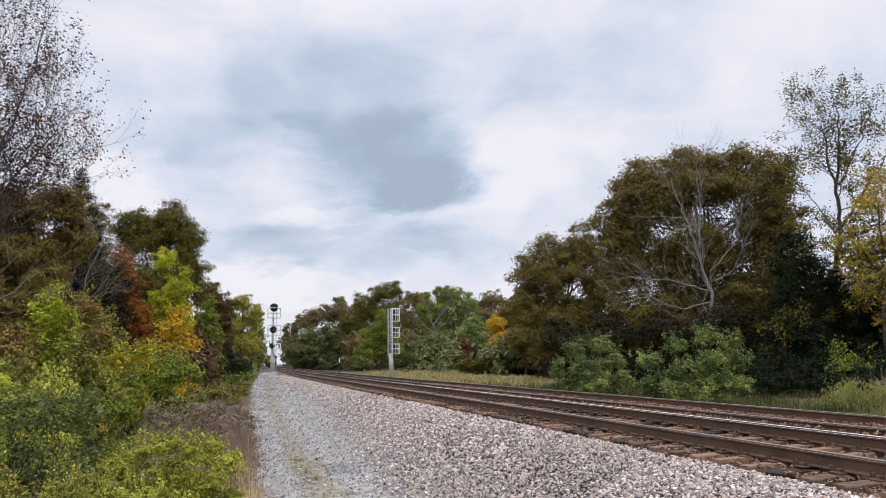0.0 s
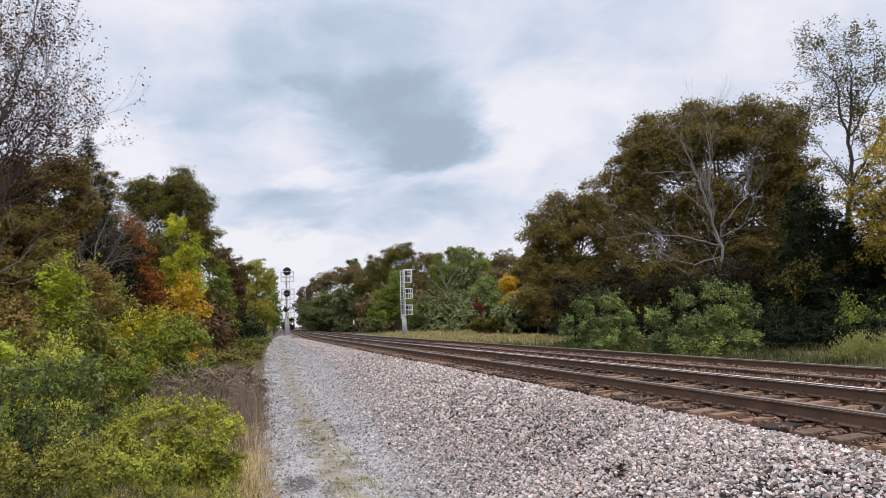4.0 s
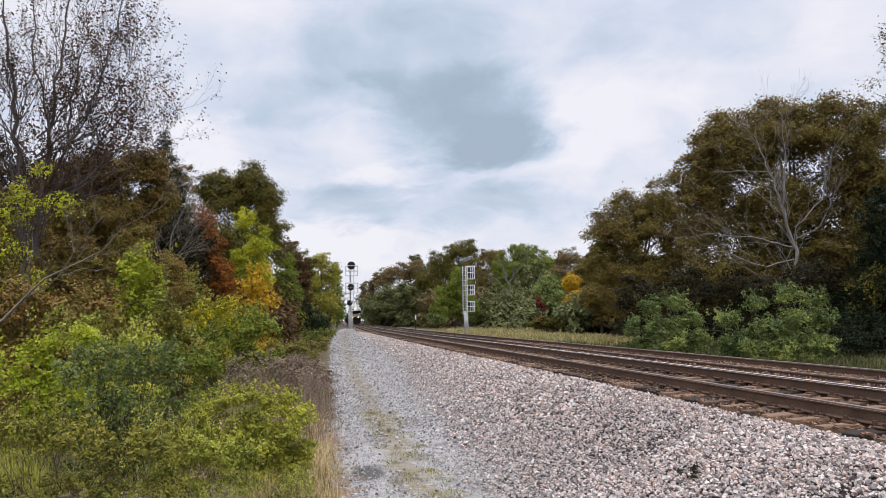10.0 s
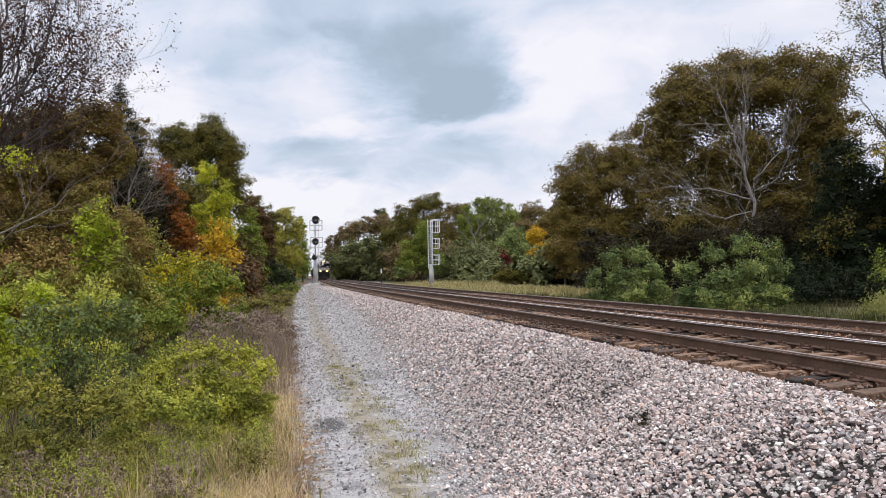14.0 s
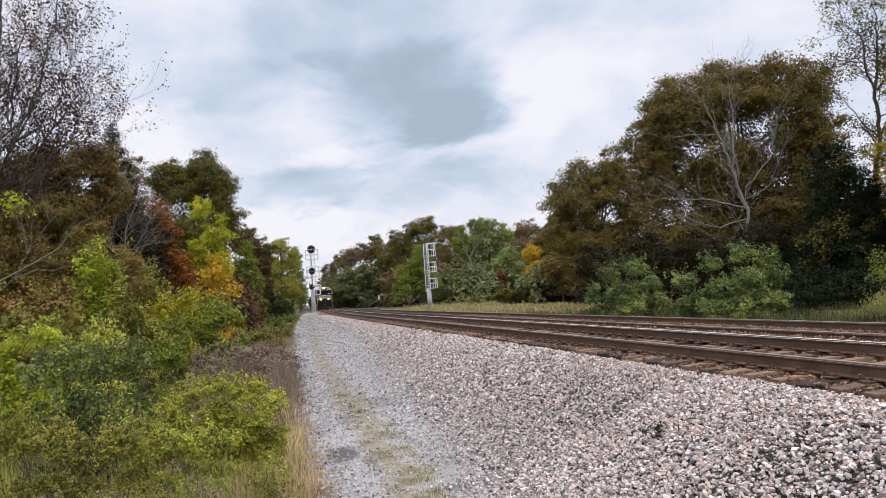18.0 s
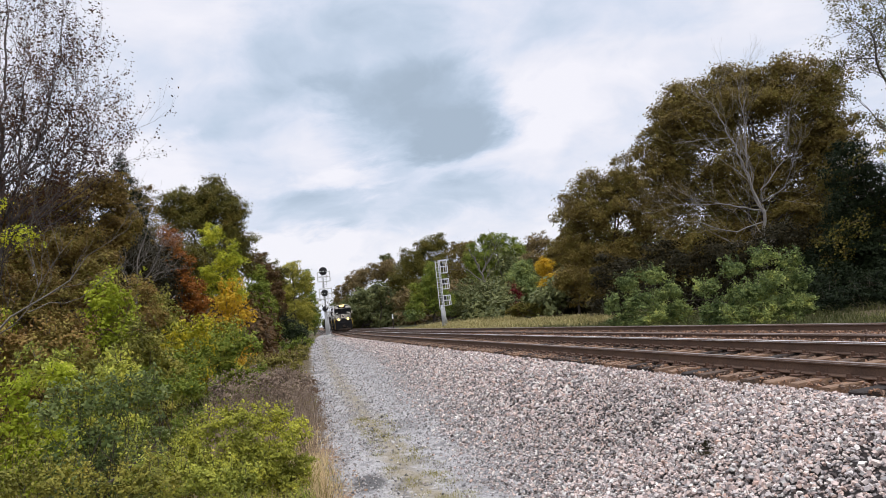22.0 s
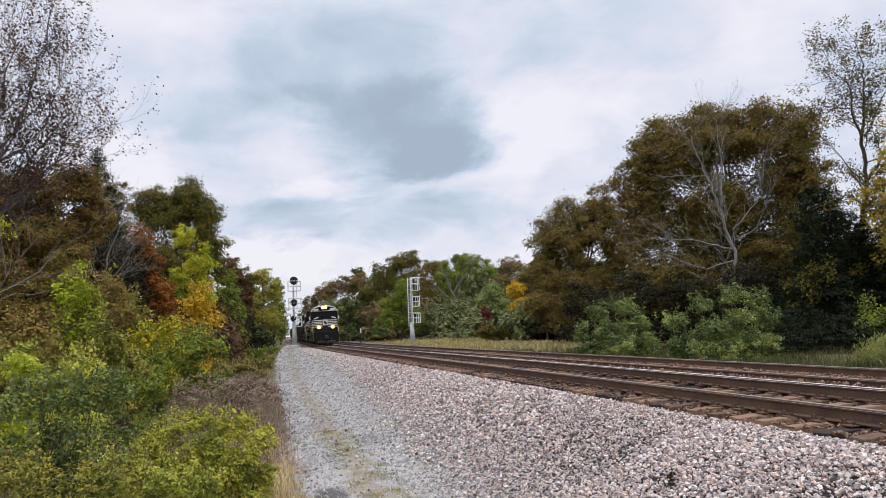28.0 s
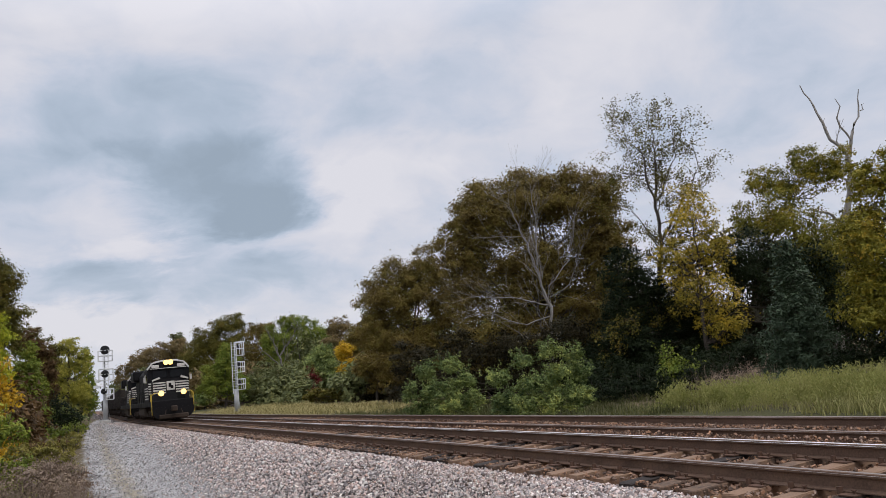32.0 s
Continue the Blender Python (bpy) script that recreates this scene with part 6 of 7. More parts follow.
# ---- train ----
def wheel_set(parent, y, z=0.5, r=0.5):
    for side in (-1, 1):
        wheel = part("wheel", rod(bmesh.new(), (side * 0.66, y, z), (side * 0.79, y, z), r, r, 20), UNDER, parent)
        part("flange", rod(bmesh.new(), (side * 0.63, y, z), (side * 0.66, y, z), r + 0.03, r + 0.03, 20), UNDER, wheel)


def bogie(parent, y, axles, gap):
    length = gap * (axles - 1)
    truck = part("bogie_frame", boxes((-1.22, -0.98, y - 0.7, y + length + 0.7, 0.42, 0.78), (0.98, 1.22, y - 0.7, y + length + 0.7, 0.42, 0.78), (-1.0, 1.0, y + length / 2 - 0.25, y + length / 2 + 0.25, 0.5, 0.8), bevel=0.05), UNDER, parent)
    for i in range(axles):
        wheel_set(truck, y + i * gap)
        for side in (-1, 1):
            part("axle_box", boxes((side * 1.2 - 0.14, side * 1.2 + 0.14, y + i * gap - 0.2, y + i * gap + 0.2, 0.34, 0.68), bevel=0.04), UNDER, truck)
            part("spring", rod(bmesh.new(), (side * 1.12, y + i * gap + 0.35, 0.42), (side * 1.12, y + i * gap + 0.35, 0.8), 0.1, 0.1, 8), UNDER, truck)


def locomotive(label, lit):
    """A wide-cab freight diesel; its nose is at y = 0 and it runs towards -y."""
    ob = thing("locomotive", label, "locomotive", "diesel locomotives of the train")
    frame_part = part("underframe", boxes((-1.5, 1.5, 0.15, 21.6, 1.12, 1.5), (-1.52, 1.52, 0.1, 1.0, 0.95, 1.52), bevel=0.03), LOCO_BLACK, ob)
    part("fuel_tank", boxes((-1.35, 1.35, 8.2, 14.2, 0.3, 1.15), bevel=0.18), UNDER, frame_part)
    bogie(ob, 2.4, 3, 1.75)
    bogie(ob, 15.8, 3, 1.75)
    # plough and coupler
    bm = bmesh.new()
    prism(bm, [(-1.5, 1.0), (-1.46, 0.6), (-1.28, 0.3), (-1.0, 0.17), (1.0, 0.17), (1.28, 0.3), (1.46, 0.6), (1.5, 1.0)], -0.18, 0.12)
    plough = part("snow_plough", bm, LOCO_BLACK, ob, "dark steel plough")
    part("plough_blade", boxes((-1.05, 1.05, -0.3, -0.17, 0.15, 0.48), bevel=0.06), UNDER, plough)
    coupler = part("coupler", boxes((-0.16, 0.16, -0.75, 0.1, 0.72, 1.02), bevel=0.05), UNDER, ob)
    part("knuckle", boxes((-0.24, 0.2, -0.95, -0.68, 0.66, 1.08), bevel=0.06), UNDER, coupler)
    for side in (-1, 1):
        part("air_hose", rods(((side * 0.5, -0.1, 0.95), (side * 0.62, -0.3, 0.5)), r=0.03), UNDER, coupler)
    # steps and front platform
    for side in (-1, 1):
        steps = part("step_well", boxes(*[(min(side * 1.05, side * 1.52), max(side * 1.05, side * 1.52), 0.2, 0.75, z, z + 0.05) for z in (0.4, 0.72, 1.04)]), UNDER, ob)
        part("hand_rail", rods(((side * 1.5, 0.12, 0.5), (side * 1.5, 0.12, 1.95)), ((side * 1.5, 0.8, 1.5), (side * 1.5, 0.8, 2.1)), ((side * 1.5, 0.12, 1.95), (side * 1.3, 0.12, 2.1)), ((side * 1.3, 0.12, 2.1), (side * 1.05, 0.12, 2.1)), r=0.03), YELLOW, steps, "yellow painted handrail")
        lamp_box = part("ditch_light", boxes((side * 0.8 - 0.17, side * 0.8 + 0.17, 0.1, 0.4, 1.82, 2.18), bevel=0.03), LOCO_BLACK, ob)
        part("lamp", rod(bmesh.new(), (side * 0.8, 0.065, 2.05), (side * 0.8, 0.105, 2.05), 0.2, 0.2, 16), LAMP if lit else WINDOW, lamp_box, "glowing warm ditch light" if lit else "")
    # nose
    bm = bmesh.new()
    outline = [(-1.28, 1.5), (1.28, 1.5), (1.28, 2.95), (1.12, 3.15), (-1.12, 3.15), (-1.28, 2.95)]
    prism(bm, outline, 0.85, 2.3)
    for v in bm.verts:
        if v.co.y < 1 and v.co.z > 2:
            v.co.y += 0.3
    nose = part("nose", bm, LOCO_BLACK, ob, "short black nose with white bands")
    for k in range(5):
        z = 2.1 + k * 0.19
        y = 0.85 + 0.3 * min((z - 1.5) / 1.45, 1) - 0.012
        for side in (-1, 1):
            a, b = sorted((side * 0.36, side * 1.275))
            part("white_stripe", boxes((a, b, y - 0.03, y + 0.05, z - 0.05, z + 0.05)), LOCO_WHITE, nose, "white livery stripe")
            a, b = sorted((side * 1.3, side * 1.5))
            part("white_stripe", boxes((a, b, 2.17, 2.21, z - 0.05, z + 0.05)), LOCO_WHITE, nose)
    for side in (-1, 1):
        bm = bmesh.new()
        prism(bm, [(side * 0.75, 3.16), (side * 1.3, 3.0), (side * 1.3, 3.12), (side * 0.8, 3.3)][::side], 0.98, 1.3)
        part("brow_plate", bm, LOCO_WHITE, nose, "pale edge plate of the nose")
    part("emblem", boxes((-0.3, 0.3, 0.94, 1.04, 2.25, 2.94), bevel=0.02), LOCO_WHITE, nose, "white emblem panel")
    part("emblem_mark", boxes((-0.16, 0.04, 0.925, 0.945, 2.5, 2.8), (-0.02, 0.18, 0.925, 0.945, 2.38, 2.62)), LOCO_BLACK, nose)
    part("nose_door", boxes((0.45, 1.0, 0.86, 0.9, 1.52, 2.0), bevel=0.01), LOCO_BLACK, nose)
    # cab
    bm = bmesh.new()
    prism(bm, [(-1.5, 1.5), (1.5, 1.5), (1.55, 3.95), (1.15, 4.42), (0.5, 4.55), (-0.5, 4.55), (-1.15, 4.42), (-1.55, 3.95)], 2.2, 5.2)
    cab = part("cab", bm, LOCO_BLACK, ob, "wide black driver's cab")
    for side in (-1, 1):
        a, b = sorted((side * 0.12, side * 1.18))
        part("windscreen", boxes((a, b, 2.165, 2.21, 3.25, 3.85), bevel=0.015), WINDOW, cab)
        part("side_window", boxes((min(side * 1.53, side * 1.57), max(side * 1.53, side * 1.57), 2.7, 4.6, 2.95, 3.6)), WINDOW, cab)
        part("number_board", boxes((side * 0.95 - 0.28, side * 0.95 + 0.28, 2.1, 2.22, 4.06, 4.28), bevel=0.02), LOCO_WHITE, cab, "pale number board")
        part("mirror", boxes((side * 1.72 - 0.08, side * 1.72 + 0.08, 2.6, 2.66, 3.0, 3.4)), LOCO_WHITE, cab)
        for z in (1.75, 1.95, 2.15, 2.35, 2.55):
            part("side_stripe", boxes((min(side * 1.5, side * 1.545), max(side * 1.5, side * 1.545), 2.4, 5.0, z - 0.045, z + 0.045)), LOCO_WHITE, cab)
    # added pale rods: light caught along the roof's front edge, done in paint
    part("roof_edge", rods(((-1.55, 2.2, 3.95), (-1.15, 2.2, 4.43)), ((-1.15, 2.2, 4.43), (-0.5, 2.2, 4.56)), ((-0.5, 2.2, 4.56), (0.5, 2.2, 4.56)), ((0.5, 2.2, 4.56), (1.15, 2.2, 4.43)), ((1.15, 2.2, 4.43), (1.55, 2.2, 3.95)), r=0.06), LOCO_WHITE, cab, "pale rods standing for the light on the cab roof's edge")
    part("sun_visor", boxes((-1.35, 1.35, 1.98, 2.25, 3.97, 4.02)), LOCO_WHITE, cab, "pale visor over the windscreen")
    light = part("headlight_housing", boxes((-0.36, 0.36, 2.02, 2.3, 4.2, 4.55), bevel=0.04), LOCO_BLACK, cab)
    for side in (-1, 1):
        part("headlight", rod(bmesh.new(), (side * 0.16, 1.985, 4.42), (side * 0.16, 2.025, 4.42), 0.19, 0.19, 16), LAMP if lit else WINDOW, light, "glowing warm headlight" if lit else "")
    part("horn", rods(((-0.3, 3.4, 4.7), (-0.3, 2.9, 4.7)), ((-0.1, 3.4, 4.76), (-0.1, 2.8, 4.76)), r=0.06), UNDER, cab)
    part("aerial_dome", boxes((0.2, 0.8, 3.4, 4.2, 4.55, 4.68), bevel=0.05), LOCO_WHITE, cab)
    # long hood
    bm = bmesh.new()
    prism(bm, [(-0.95, 1.5), (0.95, 1.5), (0.98, 3.9), (0.7, 4.3), (-0.7, 4.3), (-0.98, 3.9)], 5.2, 20.9)
    hood = part("long_hood", bm, LOCO_BLACK, ob, "long black engine hood")
    for i in range(9):
        y = 6.2 + i * 1.55
        for side in (-1, 1):
            part("hood_door", boxes((min(side * 0.96, side * 1.0), max(side * 0.96, side * 1.0), y, y + 1.4, 1.7, 3.4), bevel=0.01), LOCO_BLACK, hood)
    part("radiator", boxes((-1.5, 1.5, 16.8, 20.2, 3.55, 4.5), bevel=0.12), LOCO_BLACK, hood, "flared radiator wings")
    part("exhaust_stack", boxes((-0.5, 0.5, 10.4, 11.4, 4.3, 4.55), bevel=0.04), UNDER, hood)
    part("fan", rod(bmesh.new(), (0, 14.0, 4.3), (0, 14.0, 4.48), 0.6, 0.6, 18), UNDER, hood)
    for side in (-1, 1):
        lines = [((side * 1.47, 5.4, 2.45), (side * 1.47, 21.4, 2.45))] + [((side * 1.47, y, 1.5), (side * 1.47, y, 2.45)) for y in np.arange(5.4, 21.5, 2.0)]
        part("walkway_rail", rods(*lines, r=0.022), LOCO_BLACK, ob)
    return ob


def hopper_car():
    """An open coal hopper with ribbed sides and sloped ends."""
    ob = thing("hopper_car", "dark weathered open hopper car of a freight train", "rail car", "hopper cars of the train")
    bm = bmesh.new()
    prism(bm, [(-1.5, 1.25), (-1.5, 3.55), (-1.4, 3.55), (-1.38, 1.35), (1.38, 1.35), (1.4, 3.55), (1.5, 3.55), (1.5, 1.25)], 0.9, 15.3)
    body = part("body", bm, HOPPER, ob)
    part("end_sheet", boxes((-1.45, 1.45, 0.9, 1.0, 1.6, 3.5)), HOPPER, body)
    part("end_sheet", boxes((-1.45, 1.45, 15.2, 15.3, 1.6, 3.5)), HOPPER, body)
    part("load", boxes((-1.36, 1.36, 1.1, 15.1, 3.0, 3.38), bevel=0.2), UNDER, body, "heap of dark coal")
    part("top_rail", boxes((-1.57, -1.42, 0.85, 15.35, 3.5, 3.62), (1.42, 1.57, 0.85, 15.35, 3.5, 3.62)), HOPPER, body)
    for i in range(11):
        y = 1.2 + i * 1.38
        for side in (-1, 1):
            a, b = sorted((side * 1.5, side * 1.6))
            part("rib", boxes((a, b, y - 0.06, y + 0.06, 1.25, 3.52)), HOPPER, body)
    part("sill", boxes((-0.3, 0.3, 0.1, 16.1, 0.85, 1.15), (-1.5, 1.5, 0.2, 0.95, 1.0, 1.25), (-1.5, 1.5, 15.25, 16.0, 1.0, 1.25)), UNDER, ob)
    for y0 in (3.6, 6.9, 10.2):
        bm = bmesh.new()
        prism(bm, [(-1.2, 1.3), (1.2, 1.3), (0.5, 0.45), (-0.5, 0.45)], y0, y0 + 2.2)
        part("chute", bm, HOPPER, body)
    bogie(ob, 1.6, 2, 1.78)
    bogie(ob, 12.8, 2, 1.78)
    part("brake_wheel", rod(bmesh.new(), (0.9, 0.82, 2.9), (0.9, 0.88, 2.9), 0.28, 0.28, 14), UNDER, body)
    for x in (-1.3, 1.3):
        part("ladder", rods(((x - 0.18, 0.86, 1.3), (x - 0.18, 0.86, 3.5)), ((x + 0.18, 0.86, 1.3), (x + 0.18, 0.86, 3.5)), *[((x - 0.18, 0.86, z), (x + 0.18, 0.86, z)) for z in (1.5, 1.9, 2.3, 2.7, 3.1)], r=0.018), HOPPER, body)
    return ob


TRAIN = [(locomotive("black freight locomotive with white stripes and lit headlights", True), 0.0), (locomotive("second black diesel locomotive with white stripes", False), 22.6)]
first_car = hopper_car()
TRAIN += [(first_car if i == 0 else copy_thing(first_car, pose(0, 0, 0)), 45.4 + i * 16.5) for i in range(9)]
CENTRE = TRACKS[0][0] + GAUGE / 2
# seconds and where the nose of the train stands along the line
NOSE = tuple((t, 62.5 + 7.4 * (32.0 - t)) for t in (0.0, 4.0, 8.0, 12.0, 16.0, 20.0, 24.0, 28.0, 32.0))


def on_line(y, length=16.0):
    a, b = float(drift(y)), float(drift(y + length))
    return pose(CENTRE + a, y, 0.035, 0, -0.7, -math.degrees(math.atan2(b - a, length)))


# ---- ties, plates and stones ----
lay_ties(NEAR_TRACK, *TRACKS[0], 170)
lay_ties(FAR_TRACK, *TRACKS[1], 100)


def fastenings(track, x0, z_a, z_b):
    """A plate, two spikes and an anchor at each tie near the road."""
    bm = boxes((-0.18, 0.18, -0.09, 0.09, -0.208, -0.188), bevel=0.004)
    for sx in (-0.1, 0.1):
        box(bm, sx - 0.012, sx + 0.012, -0.05, -0.026, -0.19, -0.155)
        box(bm, sx - 0.025, sx + 0.02, -0.055, -0.02, -0.16, -0.148)
    mesh = bpy.data.meshes.new("tie_plate")
    bm.to_mesh(mesh)
    bm.free()
    mesh.materials.append(PLATE)
    clip_bm = boxes((-0.1, 0.1, 0.12, 0.15, -0.2, -0.165), (0.07, 0.115, 0.115, 0.155, -0.2, -0.13), (-0.115, -0.07, 0.115, 0.155, -0.2, -0.13))
    clip = bpy.data.meshes.new("rail_anchor")
    clip_bm.to_mesh(clip)
    clip_bm.free()
    clip.materials.append(PLATE)
    rng = random.Random(4)
    ties = sorted((o.matrix_basis.translation.y for o in track.children if o.name.startswith("tie")), key=float)
    for y in ties[6:62]:
        for x, z in ((x0, z_a), (x0 + GAUGE, z_b)):
            link("tie_plate", mesh, None, track, at=pose(x, y + rng.uniform(-0.02, 0.02), z))
            link("rail_anchor", clip, None, track, at=pose(x, y + rng.uniform(-0.03, 0.03), z))


fastenings(NEAR_TRACK, *TRACKS[0])
fastenings(FAR_TRACK, *TRACKS[1])


def stone_shapes(n, seed):
    """Angular crushed stones: uneven six-sided blocks."""
    rng = np.random.default_rng(seed)
    bm = bmesh.new()
    bmesh.ops.create_cube(bm, size=1.7)
    bmesh.ops.triangulate(bm, faces=list(bm.faces))
    base = np.array([v.co for v in bm.verts])
    faces = np.array([[v.index for v in f.verts] for f in bm.faces])
    bm.free()
    shapes = []
    for _ in range(n):
        v = base * rng.uniform(0.5, 1.15, (len(base), 3)) * np.array([1.05, rng.uniform(0.65, 0.95), rng.uniform(0.4, 0.7)])
        shapes.append(v)
    return np.array(shapes), faces


SHAPES, STONE_FACES = stone_shapes(24, 9)
CHIPS = np.array([[1, -0.4, -0.5], [-0.3, 0.9, -0.5], [-0.8, -0.7, -0.5], [1, -0.4, 0.5], [-0.3, 0.9, 0.5], [-0.8, -0.7, 0.5]], float)[None] * np.random.default_rng(10).uniform(0.55, 1.2, (24, 6, 3))
CHIP_FACES = np.array([[2, 1, 0], [3, 4, 5], [0, 1, 4], [0, 4, 3], [1, 2, 5], [1, 5, 4], [2, 0, 3], [2, 3, 5]])


def turned(rng, n):
    q = rng.normal(size=(n, 4)) * np.array([1.3, 0.45, 0.45, 1.2])
    q /= np.linalg.norm(q, axis=1, keepdims=True)
    w, x, y, z = q.T
    return np.stack([1 - 2 * (y * y + z * z), 2 * (x * y - z * w), 2 * (x * z + y * w), 2 * (x * y + z * w), 1 - 2 * (x * x + z * z), 2 * (y * z - x * w), 2 * (x * z - y * w), 2 * (y * z + x * w), 1 - 2 * (x * x + y * y)], 1).reshape(n, 3, 3)


def scatter_stones(name, label, xs, ys, size, seed, sink=0.3, spread=0.45, chips=False, stuff=None, lift=0.0):
    stuff = stuff or STONE
    rng = np.random.default_rng(seed)
    shapes, stone_faces = (CHIPS, CHIP_FACES) if chips else (SHAPES, STONE_FACES)
    n = len(xs)
    s = size * np.exp(rng.normal(0, spread, n)).clip(0.45, 2.0)
    v = shapes[rng.integers(len(shapes), size=n)] * s[:, None, None] * 0.5
    v = np.einsum("nij,nkj->nki", turned(rng, n), v)
    v += np.stack([xs, ys, ground_z(xs, ys) + s * (0.36 - sink) + rng.uniform(0, 0.042, n) + lift], 1)[:, None, :]
    k = v.shape[1]
    faces = (np.arange(n)[:, None, None] * k + stone_faces[None]).reshape(-1, 3)
    ob = link(name, raw_mesh(name, v.reshape(-1, 3), faces), stuff)
    return tagged(ob, label, "stones", kind="stuff")


def shoulder(x, y):
    """How thickly the ballast lies: nothing on the road, all of it up the shoulder, whose foot draws away from the road's edge with the distance."""
    foot = 1.75 + 2.7 * (1 - np.exp(-np.maximum(y - 8.0, 0) / 28.0))
    return np.clip((x - foot) / 1.6, 0.02, 1) ** 1.7


def ballast():
    rng = np.random.default_rng(21)
    def field(x0, x1, y0, y1, density):
        n = int((x1 - x0) * (y1 - y0) * density)
        return rng.uniform(x0, x1, n), rng.uniform(y0, y1, n)
    for density, size, chips, seed, far_end, words in ((620, 0.036, False, 22, 10.0, "pink-grey crushed ballast on the shoulder"), (700, 0.033, True, 27, 14.0, "smaller chips among the crushed ballast")):
        near = field(1.5, 6.46, 7.0 if chips else 3.8, far_end, density)
        keep = rng.random(len(near[0])) < shoulder(*near)
        scatter_stones("ballast_stones", words, near[0][keep], near[1][keep], size, seed, chips=chips)
    mid = field(1.7, 6.42, 14, 28, 330)
    keep = rng.random(len(mid[0])) < shoulder(*mid)
    scatter_stones("ballast_stones", "pink-grey crushed ballast farther along the shoulder", mid[0][keep], mid[1][keep], 0.052, 23, chips=True)
    for y0, y1, density, size in ((28, 50, 170, 0.055), (50, 96, 70, 0.07)):
        far = field(2.2, 6.3, y0, y1, density)
        keep = rng.random(len(far[0])) < shoulder(*far)
        scatter_stones("ballast_stones", "distant crushed ballast on the shoulder", far[0][keep], far[1][keep], size, 24, chips=True)
    # stained stones only between the ties
    for track, x0, x1 in ((NEAR_TRACK, 6.98, 9.1), (FAR_TRACK, 10.2, 12.95)):
        rows = np.array([o.matrix_basis.translation.y for o in track.children if o.name.startswith("tie") and "plate" not in o.name])
        for y0, y1, density, size in ((4, 20, 300, 0.034), (20, 48, 75, 0.045)):
            crib = field(x0, x1, y0, y1, density)
            keep = np.abs(crib[1][:, None] - rows[None]).min(1) > 0.075
            scatter_stones("crib_stones", "rust-stained stones between the ties", crib[0][keep], crib[1][keep], size, 25, sink=-0.2, chips=True, stuff=RUSTY, lift=0.085)
    ends = field(6.48, 7.0, 4, 48, 330)
    rows = np.array([o.matrix_basis.translation.y for o in NEAR_TRACK.children if o.name.startswith("tie") and "plate" not in o.name])
    open_crib = (np.abs(ends[1][:, None] - rows[None]).min(1) > 0.09) | (rng.random(len(ends[0])) < 0.2)
    ends = [v[open_crib] for v in ends]
    scatter_stones("crib_stones", "rust-stained stones at the tie ends", ends[0], ends[1], 0.034, 29, sink=-0.2, chips=True, stuff=RUSTY, lift=0.035)
    between = field(9.1, 10.2, 4, 48, 60)
    scatter_stones("crib_stones", "rust-stained stones between the two tracks", between[0], between[1], 0.055, 28, sink=0.1, chips=True, stuff=RUSTY)
    for y0, y1, density, size in ((15, 48, 45, 0.042), (48, 96, 18, 0.07)):
        loose = field(0.9, 4.6, y0, y1, density)
        keep = loose[0] > 0.75 + 0.00026 * loose[1] ** 2
        scatter_stones("road_gravel", "loose grey gravel farther along the service road", loose[0][keep], loose[1][keep], size, 30, sink=0.2, chips=True, stuff=GRIT)
    grit = field(0.5, 4.2, 4, 60, 170)
    keep = rng.random(len(grit[0])) < np.clip((60 - grit[1]) / 52, 0, 1) ** 2.4
    keep &= (np.abs(grit[0] - 1.95 + 0.25 * np.sin(grit[1])) > 0.35) | (rng.random(len(grit[0])) < 0.25)
    scatter_stones("road_gravel", "small loose grey gravel on the service road", grit[0][keep], grit[1][keep], 0.03, 26, chips=True, stuff=GRIT)
    behind = field(1.5, 6.36, -6, 3.9, 110)
    keep = rng.random(len(behind[0])) < np.clip((behind[0] - 1.4) / 2.3, 0.02, 1)
    scatter_stones("ballast_stones", "crushed ballast beside the standpoint", behind[0][keep], behind[1][keep], 0.055, 31, chips=True)
    apron = field(14.0, 18.5, 98, 132, 14)
    scatter_stones("road_gravel", "pale gravel bank beside the far line", apron[0], apron[1], 0.13, 33, chips=True, stuff=GRIT)
    # the nearest stones lie singly on the shoulder
    pile = thing("ballast_shoulder", "single angular stones lying on the ballast shoulder", "ballast")
    meshes = []
    for i in range(12):
        m = raw_mesh("stone", SHAPES[i], STONE_FACES)
        m.materials.append(STONE)
        meshes.append(m)
    for i in range(280):
        x, y = rng.uniform(3.4, 6.4), rng.uniform(4.2, 9.5)
        s = 0.026 * math.exp(rng.normal(0, 0.25))
        link("stone", meshes[i % 12], None, pile, at=pose(x, y, float(ground_z(x, y)) + 0.028, rng.uniform(-25, 25), rng.uniform(-25, 25), rng.uniform(0, 360)) @ Matrix.Diagonal((s, s, s, 1)))


ballast()


# ---- grass ----
def turf(x0, x1, y0, y1, n, seed, clump=0.0):
    rng = np.random.default_rng(seed)
    x, y = rng.uniform(x0, x1, n), rng.uniform(y0, y1, n)
    if clump:
        k = max(1, n // 40)
        cx, cy = rng.uniform(x0, x1, k), rng.uniform(y0, y1, k)
        pick = rng.integers(k, size=n)
        x, y = cx[pick] + rng.normal(0, clump, n), cy[pick] + rng.normal(0, clump, n)
    return np.stack([x, y, ground_z(x, y) - 0.02], 1)


blades("dry_grass", "straw-coloured dry grass at the road edge", turf(-1.1, 0.55, 6.5, 15, 4800, 51, 0.14), 0.32, STRAW, 52, 0.011, 0.4)
blades("dry_grass", "pale dry grass among the weeds", turf(-1.6, 0.3, 6, 20, 3600, 53, 0.22), 0.45, STRAW, 54, 0.012, 0.75, segments=3)
